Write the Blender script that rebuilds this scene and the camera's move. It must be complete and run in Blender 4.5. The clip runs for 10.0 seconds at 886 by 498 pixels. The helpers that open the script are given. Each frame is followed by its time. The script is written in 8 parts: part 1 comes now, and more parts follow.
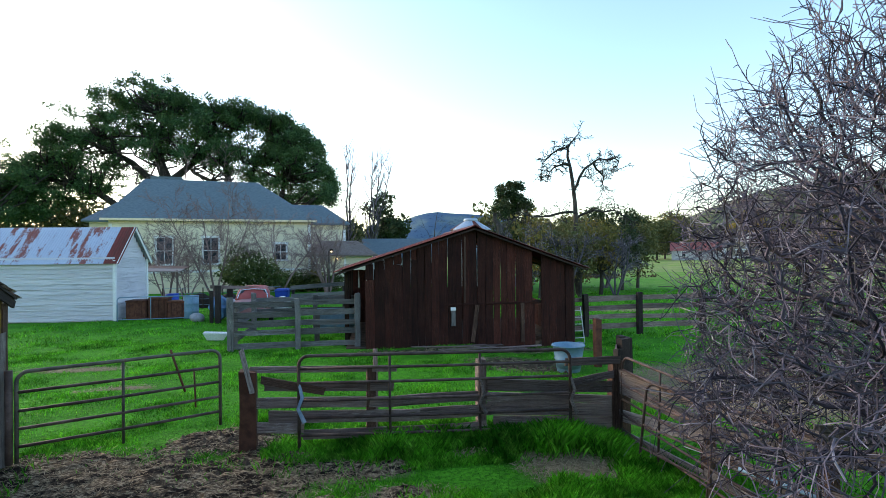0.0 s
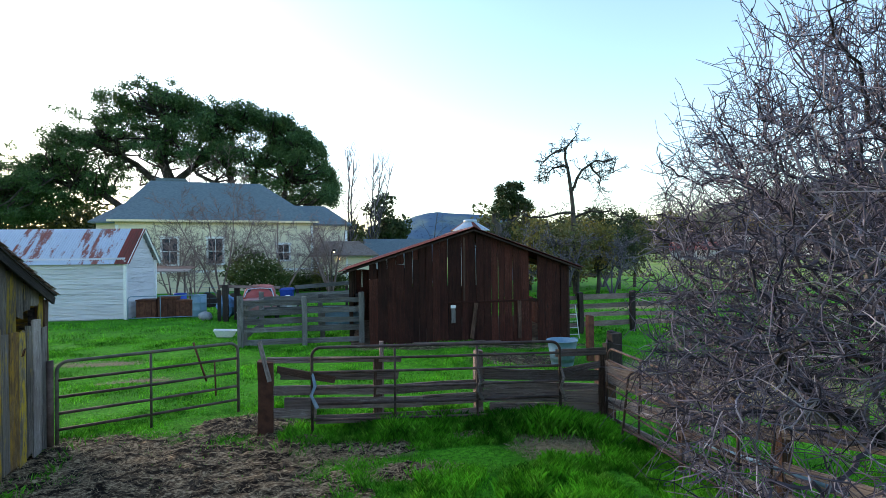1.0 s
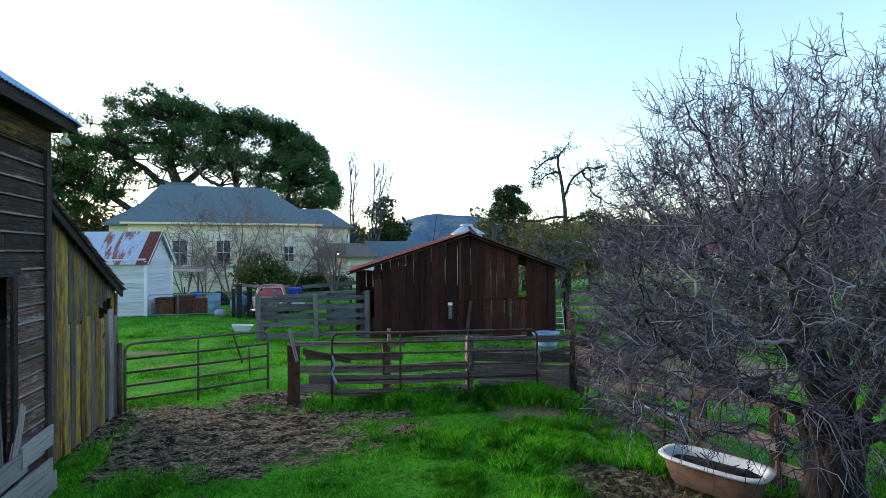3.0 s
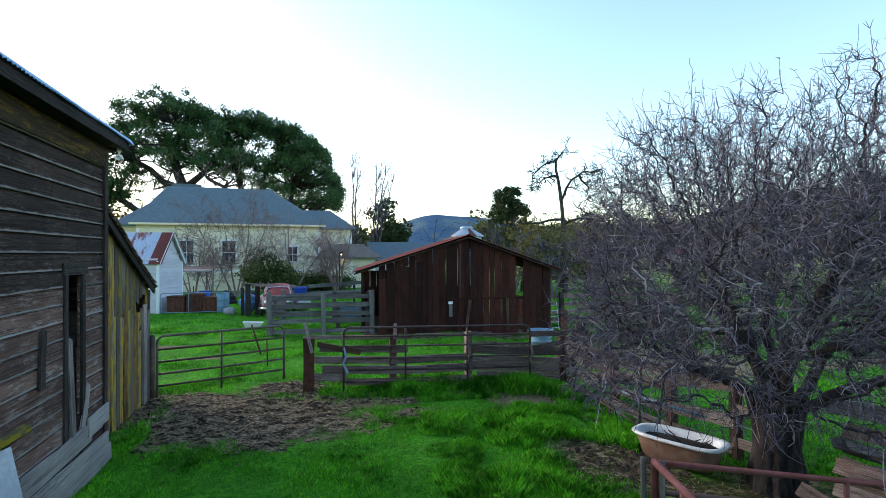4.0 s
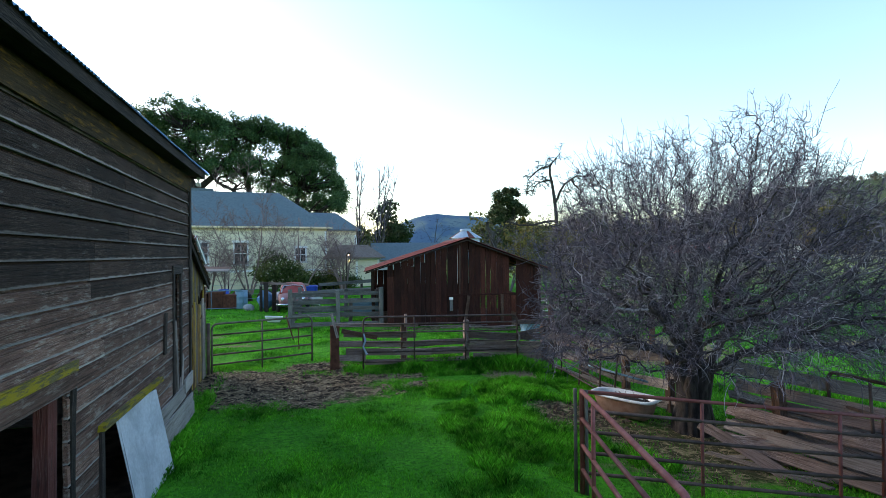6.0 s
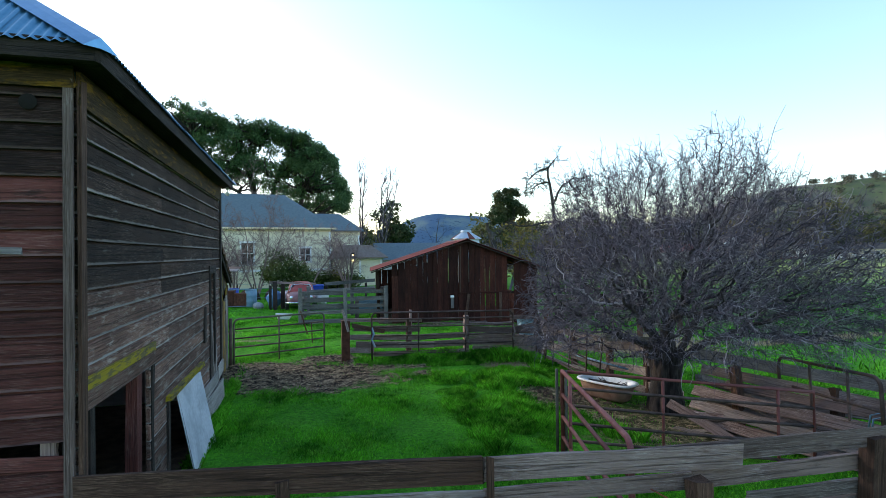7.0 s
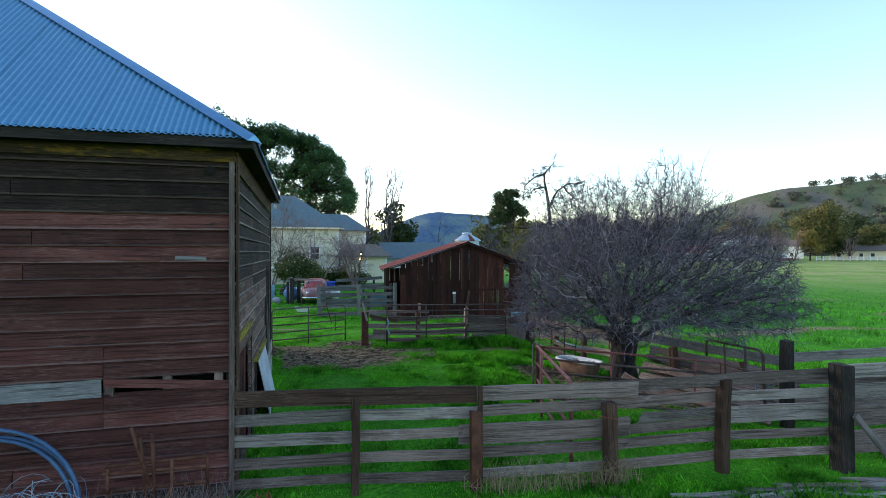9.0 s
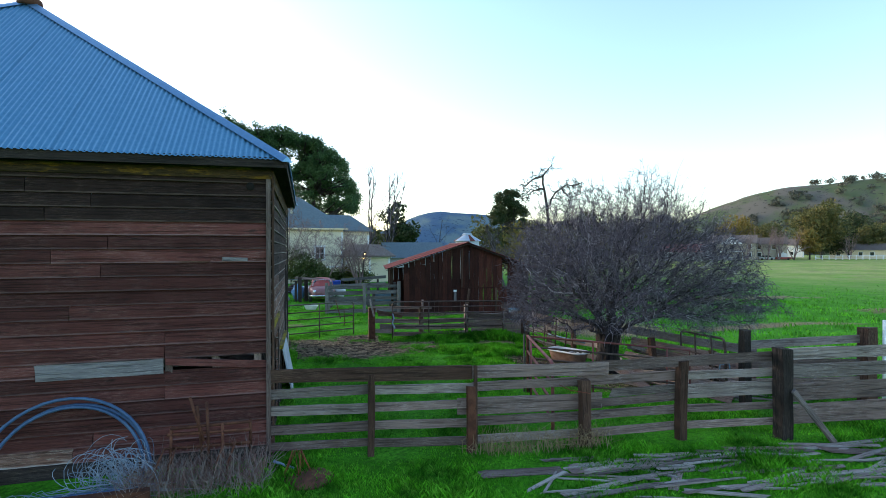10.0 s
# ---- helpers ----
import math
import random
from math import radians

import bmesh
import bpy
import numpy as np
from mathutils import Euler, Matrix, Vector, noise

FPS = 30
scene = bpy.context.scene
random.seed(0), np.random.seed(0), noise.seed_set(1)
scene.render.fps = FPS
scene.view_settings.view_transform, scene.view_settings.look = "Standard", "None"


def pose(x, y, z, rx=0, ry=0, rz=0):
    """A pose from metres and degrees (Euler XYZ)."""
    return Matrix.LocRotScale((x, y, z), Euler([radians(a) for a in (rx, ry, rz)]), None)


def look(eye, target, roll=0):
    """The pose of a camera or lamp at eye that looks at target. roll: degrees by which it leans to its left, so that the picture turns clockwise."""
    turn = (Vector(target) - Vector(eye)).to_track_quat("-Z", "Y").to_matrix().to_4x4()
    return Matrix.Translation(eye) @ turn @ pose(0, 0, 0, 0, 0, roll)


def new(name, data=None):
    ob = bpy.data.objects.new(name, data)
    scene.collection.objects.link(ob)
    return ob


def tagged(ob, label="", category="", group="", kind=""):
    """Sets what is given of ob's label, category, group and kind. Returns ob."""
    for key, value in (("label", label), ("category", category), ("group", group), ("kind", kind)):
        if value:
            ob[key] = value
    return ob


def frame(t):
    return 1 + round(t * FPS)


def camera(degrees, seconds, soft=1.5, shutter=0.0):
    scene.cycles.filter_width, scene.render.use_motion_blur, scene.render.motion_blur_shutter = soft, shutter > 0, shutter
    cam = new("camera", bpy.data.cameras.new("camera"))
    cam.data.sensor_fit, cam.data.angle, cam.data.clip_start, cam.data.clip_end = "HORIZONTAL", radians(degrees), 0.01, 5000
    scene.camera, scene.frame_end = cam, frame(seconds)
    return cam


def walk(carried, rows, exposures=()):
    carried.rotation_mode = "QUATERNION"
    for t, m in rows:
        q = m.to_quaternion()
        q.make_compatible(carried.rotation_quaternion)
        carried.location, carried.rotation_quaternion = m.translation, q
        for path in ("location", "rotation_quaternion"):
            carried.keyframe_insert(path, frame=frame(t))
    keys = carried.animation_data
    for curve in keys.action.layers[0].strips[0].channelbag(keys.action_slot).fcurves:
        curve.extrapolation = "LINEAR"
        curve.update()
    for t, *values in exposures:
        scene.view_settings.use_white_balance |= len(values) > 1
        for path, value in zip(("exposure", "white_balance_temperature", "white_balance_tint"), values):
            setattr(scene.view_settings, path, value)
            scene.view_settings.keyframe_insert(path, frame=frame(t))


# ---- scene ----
cam = camera(81.2, 10.0, soft=0.7)
PATH = [
    (0, (-0.217, -0.369, 2.829), (0.062, 1.612, 2.842), -0.6),
    (0.5, (-0.258, -0.711, 2.834), (0.021, 1.269, 2.847), -0.7),
    (1, (-0.316, -1.075, 2.835), (-0.038, 0.906, 2.848), -0.7),
    (1.5, (-0.366, -1.47, 2.827), (-0.088, 0.51, 2.841), -0.8),
    (2, (-0.405, -1.893, 2.827), (-0.127, 0.088, 2.845), -0.8),
    (2.5, (-0.448, -2.346, 2.843), (-0.168, -0.366, 2.861), -0.7),
    (4, (-0.705, -3.795, 2.889), (-0.423, -1.815, 2.911), -0.3),
    (4.5, (-0.768, -4.343, 2.896), (-0.489, -2.362, 2.918), -0.4),
    (5, (-0.856, -4.937, 2.919), (-0.576, -2.957, 2.942), -0.3),
    (5.5, (-0.967, -5.514, 2.939), (-0.688, -3.534, 2.96), -0.4),
    (6.8, (-1.226, -7.033, 2.994), (-0.943, -5.053, 3.011), -0.6),
    (7, (-1.262, -7.28, 2.999), (-0.985, -5.3, 3.016), -0.6),
    (7.5, (-1.38, -7.919, 3.034), (-1.107, -5.938, 3.05), -0.5),
    (8, (-1.508, -8.57, 3.071), (-1.235, -6.589, 3.084), -0.4),
    (8.5, (-1.639, -9.244, 3.101), (-1.365, -7.263, 3.113), -0.2),
    (9, (-1.753, -9.917, 3.135), (-1.479, -7.936, 3.145), -0.1),
    (9.5, (-1.844, -10.581, 3.149), (-1.574, -8.599, 3.159), -0.2),
    (10, (-1.925, -11.238, 3.166), (-1.657, -9.256, 3.174), -0.2),
]
walk(cam, [(t, look(eye, target, roll)) for t, eye, target, roll in PATH], ((0, 2.1, 6500, 13), (10, 2.1, 6500, 12)))

# ---- world, sun, exposure ----
SUN_UP, SUN_TURN = 9.0, -52.0
sky_world = bpy.data.worlds.new("dusk_sky")
scene.world = sky_world
sky_world.use_nodes = True
wn, wl = sky_world.node_tree.nodes, sky_world.node_tree.links
wn.clear()
sky = wn.new("ShaderNodeTexSky")
sky.sky_type = "NISHITA"
sky.sun_disc = False
sky.sun_elevation, sky.sun_rotation = radians(SUN_UP), radians(SUN_TURN)
sky.air_density, sky.dust_density, sky.ozone_density = 1.0, 1.1, 1.9
back = wn.new("ShaderNodeBackground")
back.inputs["Strength"].default_value = 0.15
wout = wn.new("ShaderNodeOutputWorld")
wl.new(sky.outputs[0], back.inputs[0])
wl.new(back.outputs[0], wout.inputs[0])
sun_data = bpy.data.lights.new("sun", "SUN")
sun_data.energy, sun_data.angle, sun_data.color = 0.5, radians(25), (1.0, 0.93, 0.84)
sun = new("sun", sun_data)
sun.matrix_basis = look((0, 0, 0), (math.sin(radians(-SUN_TURN)) * 0.95, -math.cos(radians(SUN_TURN)) * 0.95, -0.35))

# ---- mesh helpers ----
WORLD_OF = {}


def mesh_from(name, verts, faces, smooth=False):
    me = bpy.data.meshes.new(name)
    me.from_pydata([tuple(v) for v in verts], [], [tuple(f) for f in faces])
    if smooth:
        me.polygons.foreach_set("use_smooth", [True] * len(me.polygons))
    me.update()
    return me


def mesh_fast(name, verts, faces, smooth=False):
    """A mesh from arrays of vertices and of faces with equal corner counts."""
    me = bpy.data.meshes.new(name)
    verts, faces = np.asarray(verts, np.float32), np.asarray(faces, np.int32)
    n, k = faces.shape
    me.vertices.add(len(verts))
    me.vertices.foreach_set("co", verts.ravel())
    me.loops.add(n * k)
    me.loops.foreach_set("vertex_index", faces.ravel())
    me.polygons.add(n)
    me.polygons.foreach_set("loop_start", np.arange(n, dtype=np.int32) * k)
    me.polygons.foreach_set("use_smooth", np.full(n, smooth))
    me.update(calc_edges=True)
    return me


def thing(name, loc, label, category, group="", kind=""):
    """An empty at a thing's base, which parents its parts."""
    ob = new(name)
    ob.empty_display_size = 0.2
    ob.matrix_basis = Matrix.Translation(loc)
    WORLD_OF[ob] = Matrix.Translation(loc)
    return tagged(ob, label, category, group, kind)


def solid(name, me, material, label, category, m=None, group="", kind=""):
    """A thing that is one mesh."""
    ob = new(name, me)
    if not me.materials:
        me.materials.append(material)
    WORLD_OF[ob] = m.copy() if m else Matrix()
    ob.matrix_basis = WORLD_OF[ob]
    return tagged(ob, label, category, group, kind)


def part(name, me, material, parent, label="", m=None):
    """One mesh under a thing or a part; m is its pose in the world."""
    ob = new(name, me)
    if not me.materials:
        me.materials.append(material)
    m = m if m else Matrix()
    WORLD_OF[ob] = m.copy()
    ob.parent = parent
    ob.matrix_basis = WORLD_OF[parent].inverted() @ m
    return tagged(ob, label)


def box_mesh(a, b, bevel=0.0, name="box"):
    """A box between two corners, its edges bevelled."""
    bm = bmesh.new()
    bmesh.ops.create_cube(bm, size=1.0)
    a, b = Vector(a), Vector(b)
    for v in bm.verts:
        v.co = Vector([(a[i] + b[i]) / 2 + v.co[i] * (b[i] - a[i]) for i in range(3)])
    if bevel:
        bmesh.ops.bevel(bm, geom=bm.edges[:], offset=bevel, segments=2, affect="EDGES")
    me = bpy.data.meshes.new(name)
    bm.to_mesh(me)
    bm.free()
    return me


def plank_mesh(l, w, t, rng, warp=0.006, rag=0.02, segs=4, cut0=0.0, cut1=0.0):
    """A sawn board along x, width along y, thickness along z, with weathered ends; cut0 and cut1 slant its ends."""
    verts, faces = [], []
    bow, twist = rng.normal(0, warp), rng.normal(0, warp)
    for i in range(segs + 1):
        f = i / segs
        x = (f - 0.5) * l
        oy, oz = bow * math.sin(f * math.pi) * 0.6, twist * math.sin(f * math.pi)
        for sy, sz in ((-1, -1), (1, -1), (1, 1), (-1, 1)):
            ex = (rng.uniform(-rag, rag) - (cut0 * sy if i == 0 else -cut1 * sy)) if i in (0, segs) else 0
            verts.append((x + ex, sy * w / 2 + oy + rng.uniform(-1, 1) * min(0.012, w * 0.04), sz * t / 2 + oz + rng.uniform(-1, 1) * t * 0.06))
    for i in range(segs):
        for k in range(4):
            a, b = i * 4 + k, i * 4 + (k + 1) % 4
            faces.append((a, a + 4, b + 4, b))
    e = segs * 4
    faces += [(0, 1, 2, 3), (e + 3, e + 2, e + 1, e)]
    return mesh_from("plank", verts, faces)


def siding_mesh(l, h, rng):
    """A drop siding board along x: a flat face, and a cove at its upper edge under the next board."""
    cross = ((-h / 2 + 0.011, -0.012), (-h / 2 + 0.011, 0.026), (h / 2 - 0.02, 0.022), (h / 2 - 0.01, -0.008), (h / 2 + 0.03, -0.012), (h / 2 + 0.03, -0.018))
    verts, faces, segs, k = [], [], 5, len(cross)
    bow = rng.normal(0, 0.004)
    for i in range(segs + 1):
        f = i / segs
        for y, z in cross:
            verts.append(((f - 0.5) * l + (rng.uniform(-0.006, 0.006) if i in (0, segs) else 0), y + rng.uniform(-0.0025, 0.0025), z + bow * math.sin(f * math.pi) + rng.uniform(-0.001, 0.001)))
    for i in range(segs):
        for c in range(k):
            a, b = i * k + c, i * k + (c + 1) % k
            faces.append((a, b, b + k, a + k))
    faces += [tuple(range(k - 1, -1, -1)), tuple(range(segs * k, segs * k + k))]
    return mesh_from("siding", verts, faces)


def siding(parent, p0, p1, h, face, mat, rng, label=""):
    l = (Vector(p1) - Vector(p0)).length
    return part("siding_board", siding_mesh(l, h, rng), mat, parent, label, along(p0, p1, face))


def along(p0, p1, face):
    """The pose at the middle of p0 and p1, x along them and z near the direction face."""
    p0, p1 = Vector(p0), Vector(p1)
    x = (p1 - p0).normalized()
    z = Vector(face)
    z = (z - x * z.dot(x)).normalized()
    y = z.cross(x)
    m = Matrix((x, y, z)).transposed().to_4x4()
    m.translation = (p0 + p1) / 2
    return m


def board(name, parent, p0, p1, w, t, face, material, rng, label="", **more):
    l = (Vector(p1) - Vector(p0)).length
    return part(name, plank_mesh(l, w, t, rng, **more), material, parent, label, along(p0, p1, face))


def tubes(lines, sides=6, caps=True):
    """Vertices and quads of tubes along lines of (points, radii)."""
    verts, faces, base = [], [], 0
    turn = np.arange(sides) * 2 * np.pi / sides
    cs, sn = np.cos(turn), np.sin(turn)
    idx = np.arange(sides)
    nxt = (idx + 1) % sides
    for pts, rad in lines:
        pts, rad = np.asarray(pts, float), np.asarray(rad, float)
        tan = np.gradient(pts, axis=0)
        tan /= np.linalg.norm(tan, axis=1, keepdims=True) + 1e-12
        ref = np.array((0.0, 0.0, 1.0)) if np.abs(tan[:, 2]).max() < 0.95 else np.array((0.92, 0.39, 0.0))
        if np.abs(tan @ ref).max() > 0.995:
            ref = np.array((0.3, -0.9, 0.31))
        a = np.cross(tan, ref)
        a /= np.linalg.norm(a, axis=1, keepdims=True) + 1e-12
        b = np.cross(tan, a)
        ring = pts[:, None, :] + rad[:, None, None] * (a[:, None, :] * cs[None, :, None] + b[:, None, :] * sn[None, :, None])
        verts.append(ring.reshape(-1, 3))
        k = len(pts)
        rows = base + np.arange(k - 1)[:, None] * sides
        faces.append(np.stack((rows + idx, rows + nxt, rows + sides + nxt, rows + sides + idx), -1).reshape(-1, 4))
        base += k * sides
    return np.concatenate(verts), np.concatenate(faces)


def tube_mesh(lines, sides=8, smooth=True):
    v, f = tubes(lines, sides)
    return mesh_fast("tube", v, f, smooth)


def pipe_mesh(pts, r, sides=10):
    """A round bar along points, closed at both ends."""
    pts = [np.array(p, float) for p in pts]
    d0 = (pts[0] - pts[1]) / np.linalg.norm(pts[0] - pts[1])
    d1 = (pts[-1] - pts[-2]) / np.linalg.norm(pts[-1] - pts[-2])
    line = [pts[0] + d0 * 0.002] + pts + [pts[-1] + d1 * 0.002]
    return tube_mesh([(line, [r * 0.05] + [r] * len(pts) + [r * 0.05])], sides)


def lathe(profile, sides=24):
    """A turned body from (radius, height) pairs."""
    verts, faces = [], []
    for r, z in profile:
        for k in range(sides):
            a = 2 * math.pi * k / sides
            verts.append((r * math.cos(a), r * math.sin(a), z))
    for i in range(len(profile) - 1):
        for k in range(sides):
            a, b = i * sides + k, i * sides + (k + 1) % sides
            faces.append((a, b, b + sides, a + sides))
    return mesh_from("lathe", verts, faces, True)


def loft(rings, closed_ends=True, smooth=True):
    """A skin over rings of equally many points."""
    n = len(rings[0])
    verts = [p for ring in rings for p in ring]
    faces = []
    for i in range(len(rings) - 1):
        for k in range(n):
            a, b = i * n + k, i * n + (k + 1) % n
            faces.append((a, b, b + n, a + n))
    if closed_ends:
        faces.append(tuple(range(n - 1, -1, -1)))
        faces.append(tuple(range(len(verts) - n, len(verts))))
    return mesh_from("loft", verts, faces, smooth)


def smoothstep(a, b, x):
    t = np.clip((x - a) / (b - a), 0, 1)
    return t * t * (3 - 2 * t)


def ground_z(x, y):
    """The ground's height: level, with a slight hollow by the big tree, and bumps."""
    hollow = -0.14 * smoothstep(2.3, 4.6, x) * smoothstep(-1.8, 0.8, y) * (1 - smoothstep(11, 16, x))
    near = (1 - smoothstep(25, 40, np.abs(x))) * (1 - smoothstep(25, 40, np.abs(y)))
    bumps = 0.025 * np.sin(1.3 * x + 0.7 * y) * np.sin(0.9 * y - 0.4 * x + 1) + 0.012 * np.sin(3.1 * x - 1.7 * y) * np.sin(2.3 * y + 1.1 * x)
    return hollow + bumps * near


def gz(x, y):
    return float(ground_z(np.float64(x), np.float64(y)))


# ---- materials ----
def material(name):
    m = bpy.data.materials.new(name)
    m.use_nodes = True
    return m, m.node_tree.nodes, m.node_tree.links, m.node_tree.nodes["Principled BSDF"]


def mixing(n, l, fac, a, b, how="MIX"):
    x = n.new("ShaderNodeMix")
    x.data_type, x.blend_type = "RGBA", how
    for sock, val in ((x.inputs["Factor"], fac), (x.inputs["A"], a), (x.inputs["B"], b)):
        if isinstance(val, (int, float)):
            sock.default_value = val
        elif isinstance(val, tuple):
            sock.default_value = (*val, 1.0)
        else:
            l.new(val, sock)
    return x.outputs["Result"]


def calc(n, l, how, a, b=0.0, clamp=False):
    x = n.new("ShaderNodeMath")
    x.operation, x.use_clamp = how, clamp
    for sock, val in zip(x.inputs, (a, b)):
        if isinstance(val, (int, float)):
            sock.default_value = val
        else:
            l.new(val, sock)
    return x.outputs[0]


def span(n, l, val, lo, hi, to_lo=0.0, to_hi=1.0):
    x = n.new("ShaderNodeMapRange")
    x.interpolation_type = "SMOOTHSTEP"
    l.new(val, x.inputs["Value"])
    for key, v in (("From Min", lo), ("From Max", hi), ("To Min", to_lo), ("To Max", to_hi)):
        x.inputs[key].default_value = v
    return x.outputs[0]


def noise_of(n, l, vec, scale, detail=4.0, rough=0.6, stretch=None):
    if stretch:
        mp = n.new("ShaderNodeMapping")
        mp.inputs["Scale"].default_value = stretch
        l.new(vec, mp.inputs["Vector"])
        vec = mp.outputs[0]
    x = n.new("ShaderNodeTexNoise")
    x.inputs["Scale"].default_value, x.inputs["Detail"].default_value, x.inputs["Roughness"].default_value = scale, detail, rough
    l.new(vec, x.inputs["Vector"])
    return x.outputs["Fac"]


def object_place(n, l):
    """Places on the object itself, shifted by chance for each object, and that chance."""
    co, info, add = n.new("ShaderNodeTexCoord"), n.new("ShaderNodeObjectInfo"), n.new("ShaderNodeVectorMath")
    scaled = n.new("ShaderNodeVectorMath")
    scaled.operation = "SCALE"
    scaled.inputs[0].default_value = (37.0, 61.0, 83.0)
    l.new(info.outputs["Random"], scaled.inputs["Scale"])
    l.new(co.outputs["Object"], add.inputs[0])
    l.new(scaled.outputs[0], add.inputs[1])
    return add.outputs[0], info.outputs["Random"]


def bumped(n, l, bsdf, height, strength, distance=0.01):
    b = n.new("ShaderNodeBump")
    b.inputs["Strength"].default_value, b.inputs["Distance"].default_value = strength, distance
    l.new(height, b.inputs["Height"])
    l.new(b.outputs[0], bsdf.inputs["Normal"])


def wood(name, dark, mid, light, patch=None, patch_at=(0.55, 0.7), vary=0.55, stretch=(0.8, 30, 30), rough=0.88, worn_lit=None, cracks=0.6):
    """Weathered wood with the grain along x: streaks, stains, and patches of lichen, paint or rust."""
    m, n, l, bsdf = material(name)
    vec, chance = object_place(n, l)
    grain = noise_of(n, l, vec, 2.2, 6, 0.65, stretch)
    fine = noise_of(n, l, vec, 9.0, 4, 0.6, stretch)
    blot = noise_of(n, l, vec, 1.7, 4, 0.6)
    wide = noise_of(n, l, vec, 0.9, 3, 0.5, (1.0, 3.0, 3.0))
    c = mixing(n, l, span(n, l, calc(n, l, "ADD", calc(n, l, "MULTIPLY", grain, 0.6), calc(n, l, "MULTIPLY", wide, 0.4)), 0.3, 0.64), dark, mid)
    c = mixing(n, l, calc(n, l, "MULTIPLY", span(n, l, fine, 0.5, 0.66), span(n, l, blot, 0.36, 0.64)), c, light)
    split = noise_of(n, l, vec, 3.1, 3, 0.55, (0.3, 17, 17))
    c = mixing(n, l, span(n, l, split, 0.6, 0.65, 0.0, cracks), c, tuple(0.5 * q for q in dark))
    if patch:
        pn = noise_of(n, l, vec, 3.2, 7, 0.72, (0.9, 4.5, 4.5))
        c = mixing(n, l, span(n, l, pn, *patch_at), c, patch)
    # pale bottom edge: wear plus the highlight along each board, painted in
    if worn_lit:
        own, sep = n.new("ShaderNodeTexCoord"), n.new("ShaderNodeSeparateXYZ")
        l.new(own.outputs["Object"], sep.inputs[0])
        ragged = calc(n, l, "ADD", sep.outputs["Y"], calc(n, l, "MULTIPLY", calc(n, l, "SUBTRACT", noise_of(n, l, vec, 5.0, 4, 0.6, (1.0, 3, 3)), 0.5), 0.05))
        c = mixing(n, l, span(n, l, ragged, -0.062, -0.08, 0.0, 0.9), c, worn_lit)
    tone = n.new("ShaderNodeCombineColor")
    v = span(n, l, chance, 0.0, 1.0, 1 - vary, 1 + vary * 0.7)
    for s in tone.inputs:
        l.new(v, s)
    c = mixing(n, l, 1.0, c, tone.outputs[0], "MULTIPLY")
    l.new(c, bsdf.inputs["Base Color"])
    bsdf.inputs["Roughness"].default_value = rough
    bsdf.inputs["Specular IOR Level"].default_value = 0.25
    bumped(n, l, bsdf, calc(n, l, "SUBTRACT", calc(n, l, "ADD", grain, fine), span(n, l, split, 0.58, 0.64)), 1.0, 0.012)
    return m


def mottled(name, a, b, scale=4.0, rough=0.8, metal=0.0, c=None, c_at=(0.58, 0.68), bump=0.3, dist=0.01, vary=0.2, stretch=None, spec=0.3):
    """A surface of two tones with stains of a third."""
    m, n, l, bsdf = material(name)
    vec, chance = object_place(n, l)
    big, small = noise_of(n, l, vec, scale, 5, 0.6, stretch), noise_of(n, l, vec, scale * 9, 4, 0.6, stretch)
    col = mixing(n, l, span(n, l, big, 0.35, 0.65), a, b)
    if c:
        col = mixing(n, l, span(n, l, calc(n, l, "ADD", calc(n, l, "MULTIPLY", big, 0.55), calc(n, l, "MULTIPLY", small, 0.45)), *c_at), col, c)
    tone = n.new("ShaderNodeCombineColor")
    v = calc(n, l, "MULTIPLY", span(n, l, chance, 0, 1, 1 - vary, 1 + vary), span(n, l, small, 0.2, 0.8, 0.85, 1.12))
    for s in tone.inputs:
        l.new(v, s)
    l.new(mixing(n, l, 1.0, col, tone.outputs[0], "MULTIPLY"), bsdf.inputs["Base Color"])
    l.new(span(n, l, small, 0.2, 0.8, max(0.05, rough - 0.12), min(1.0, rough + 0.1)), bsdf.inputs["Roughness"])
    bsdf.inputs["Metallic"].default_value = metal
    bsdf.inputs["Specular IOR Level"].default_value = spec
    if bump:
        bumped(n, l, bsdf, small, bump, dist)
    return m


def foliage(name, a, b, c=None, passes=0.12):
    """Leaves, each of its own tone."""
    m, n, l, bsdf = material(name)
    geo = n.new("ShaderNodeNewGeometry")
    co = n.new("ShaderNodeTexCoord")
    chance = geo.outputs["Random Per Island"]
    big = noise_of(n, l, co.outputs["Object"], 0.5, 3)
    col = mixing(n, l, chance, a, b)
    if c:
        col = mixing(n, l, span(n, l, big, 0.45, 0.65), col, c)
    l.new(col, bsdf.inputs["Base Color"])
    bsdf.inputs["Roughness"].default_value = 0.6
    bsdf.inputs["Specular IOR Level"].default_value = 0.2
    leaf = n.new("ShaderNodeBsdfTranslucent")
    l.new(col, leaf.inputs["Color"])
    mix = n.new("ShaderNodeMixShader")
    mix.inputs[0].default_value = passes
    l.new(bsdf.outputs[0], mix.inputs[1])
    l.new(leaf.outputs[0], mix.inputs[2])
    l.new(mix.outputs[0], n["Material Output"].inputs["Surface"])
    return m


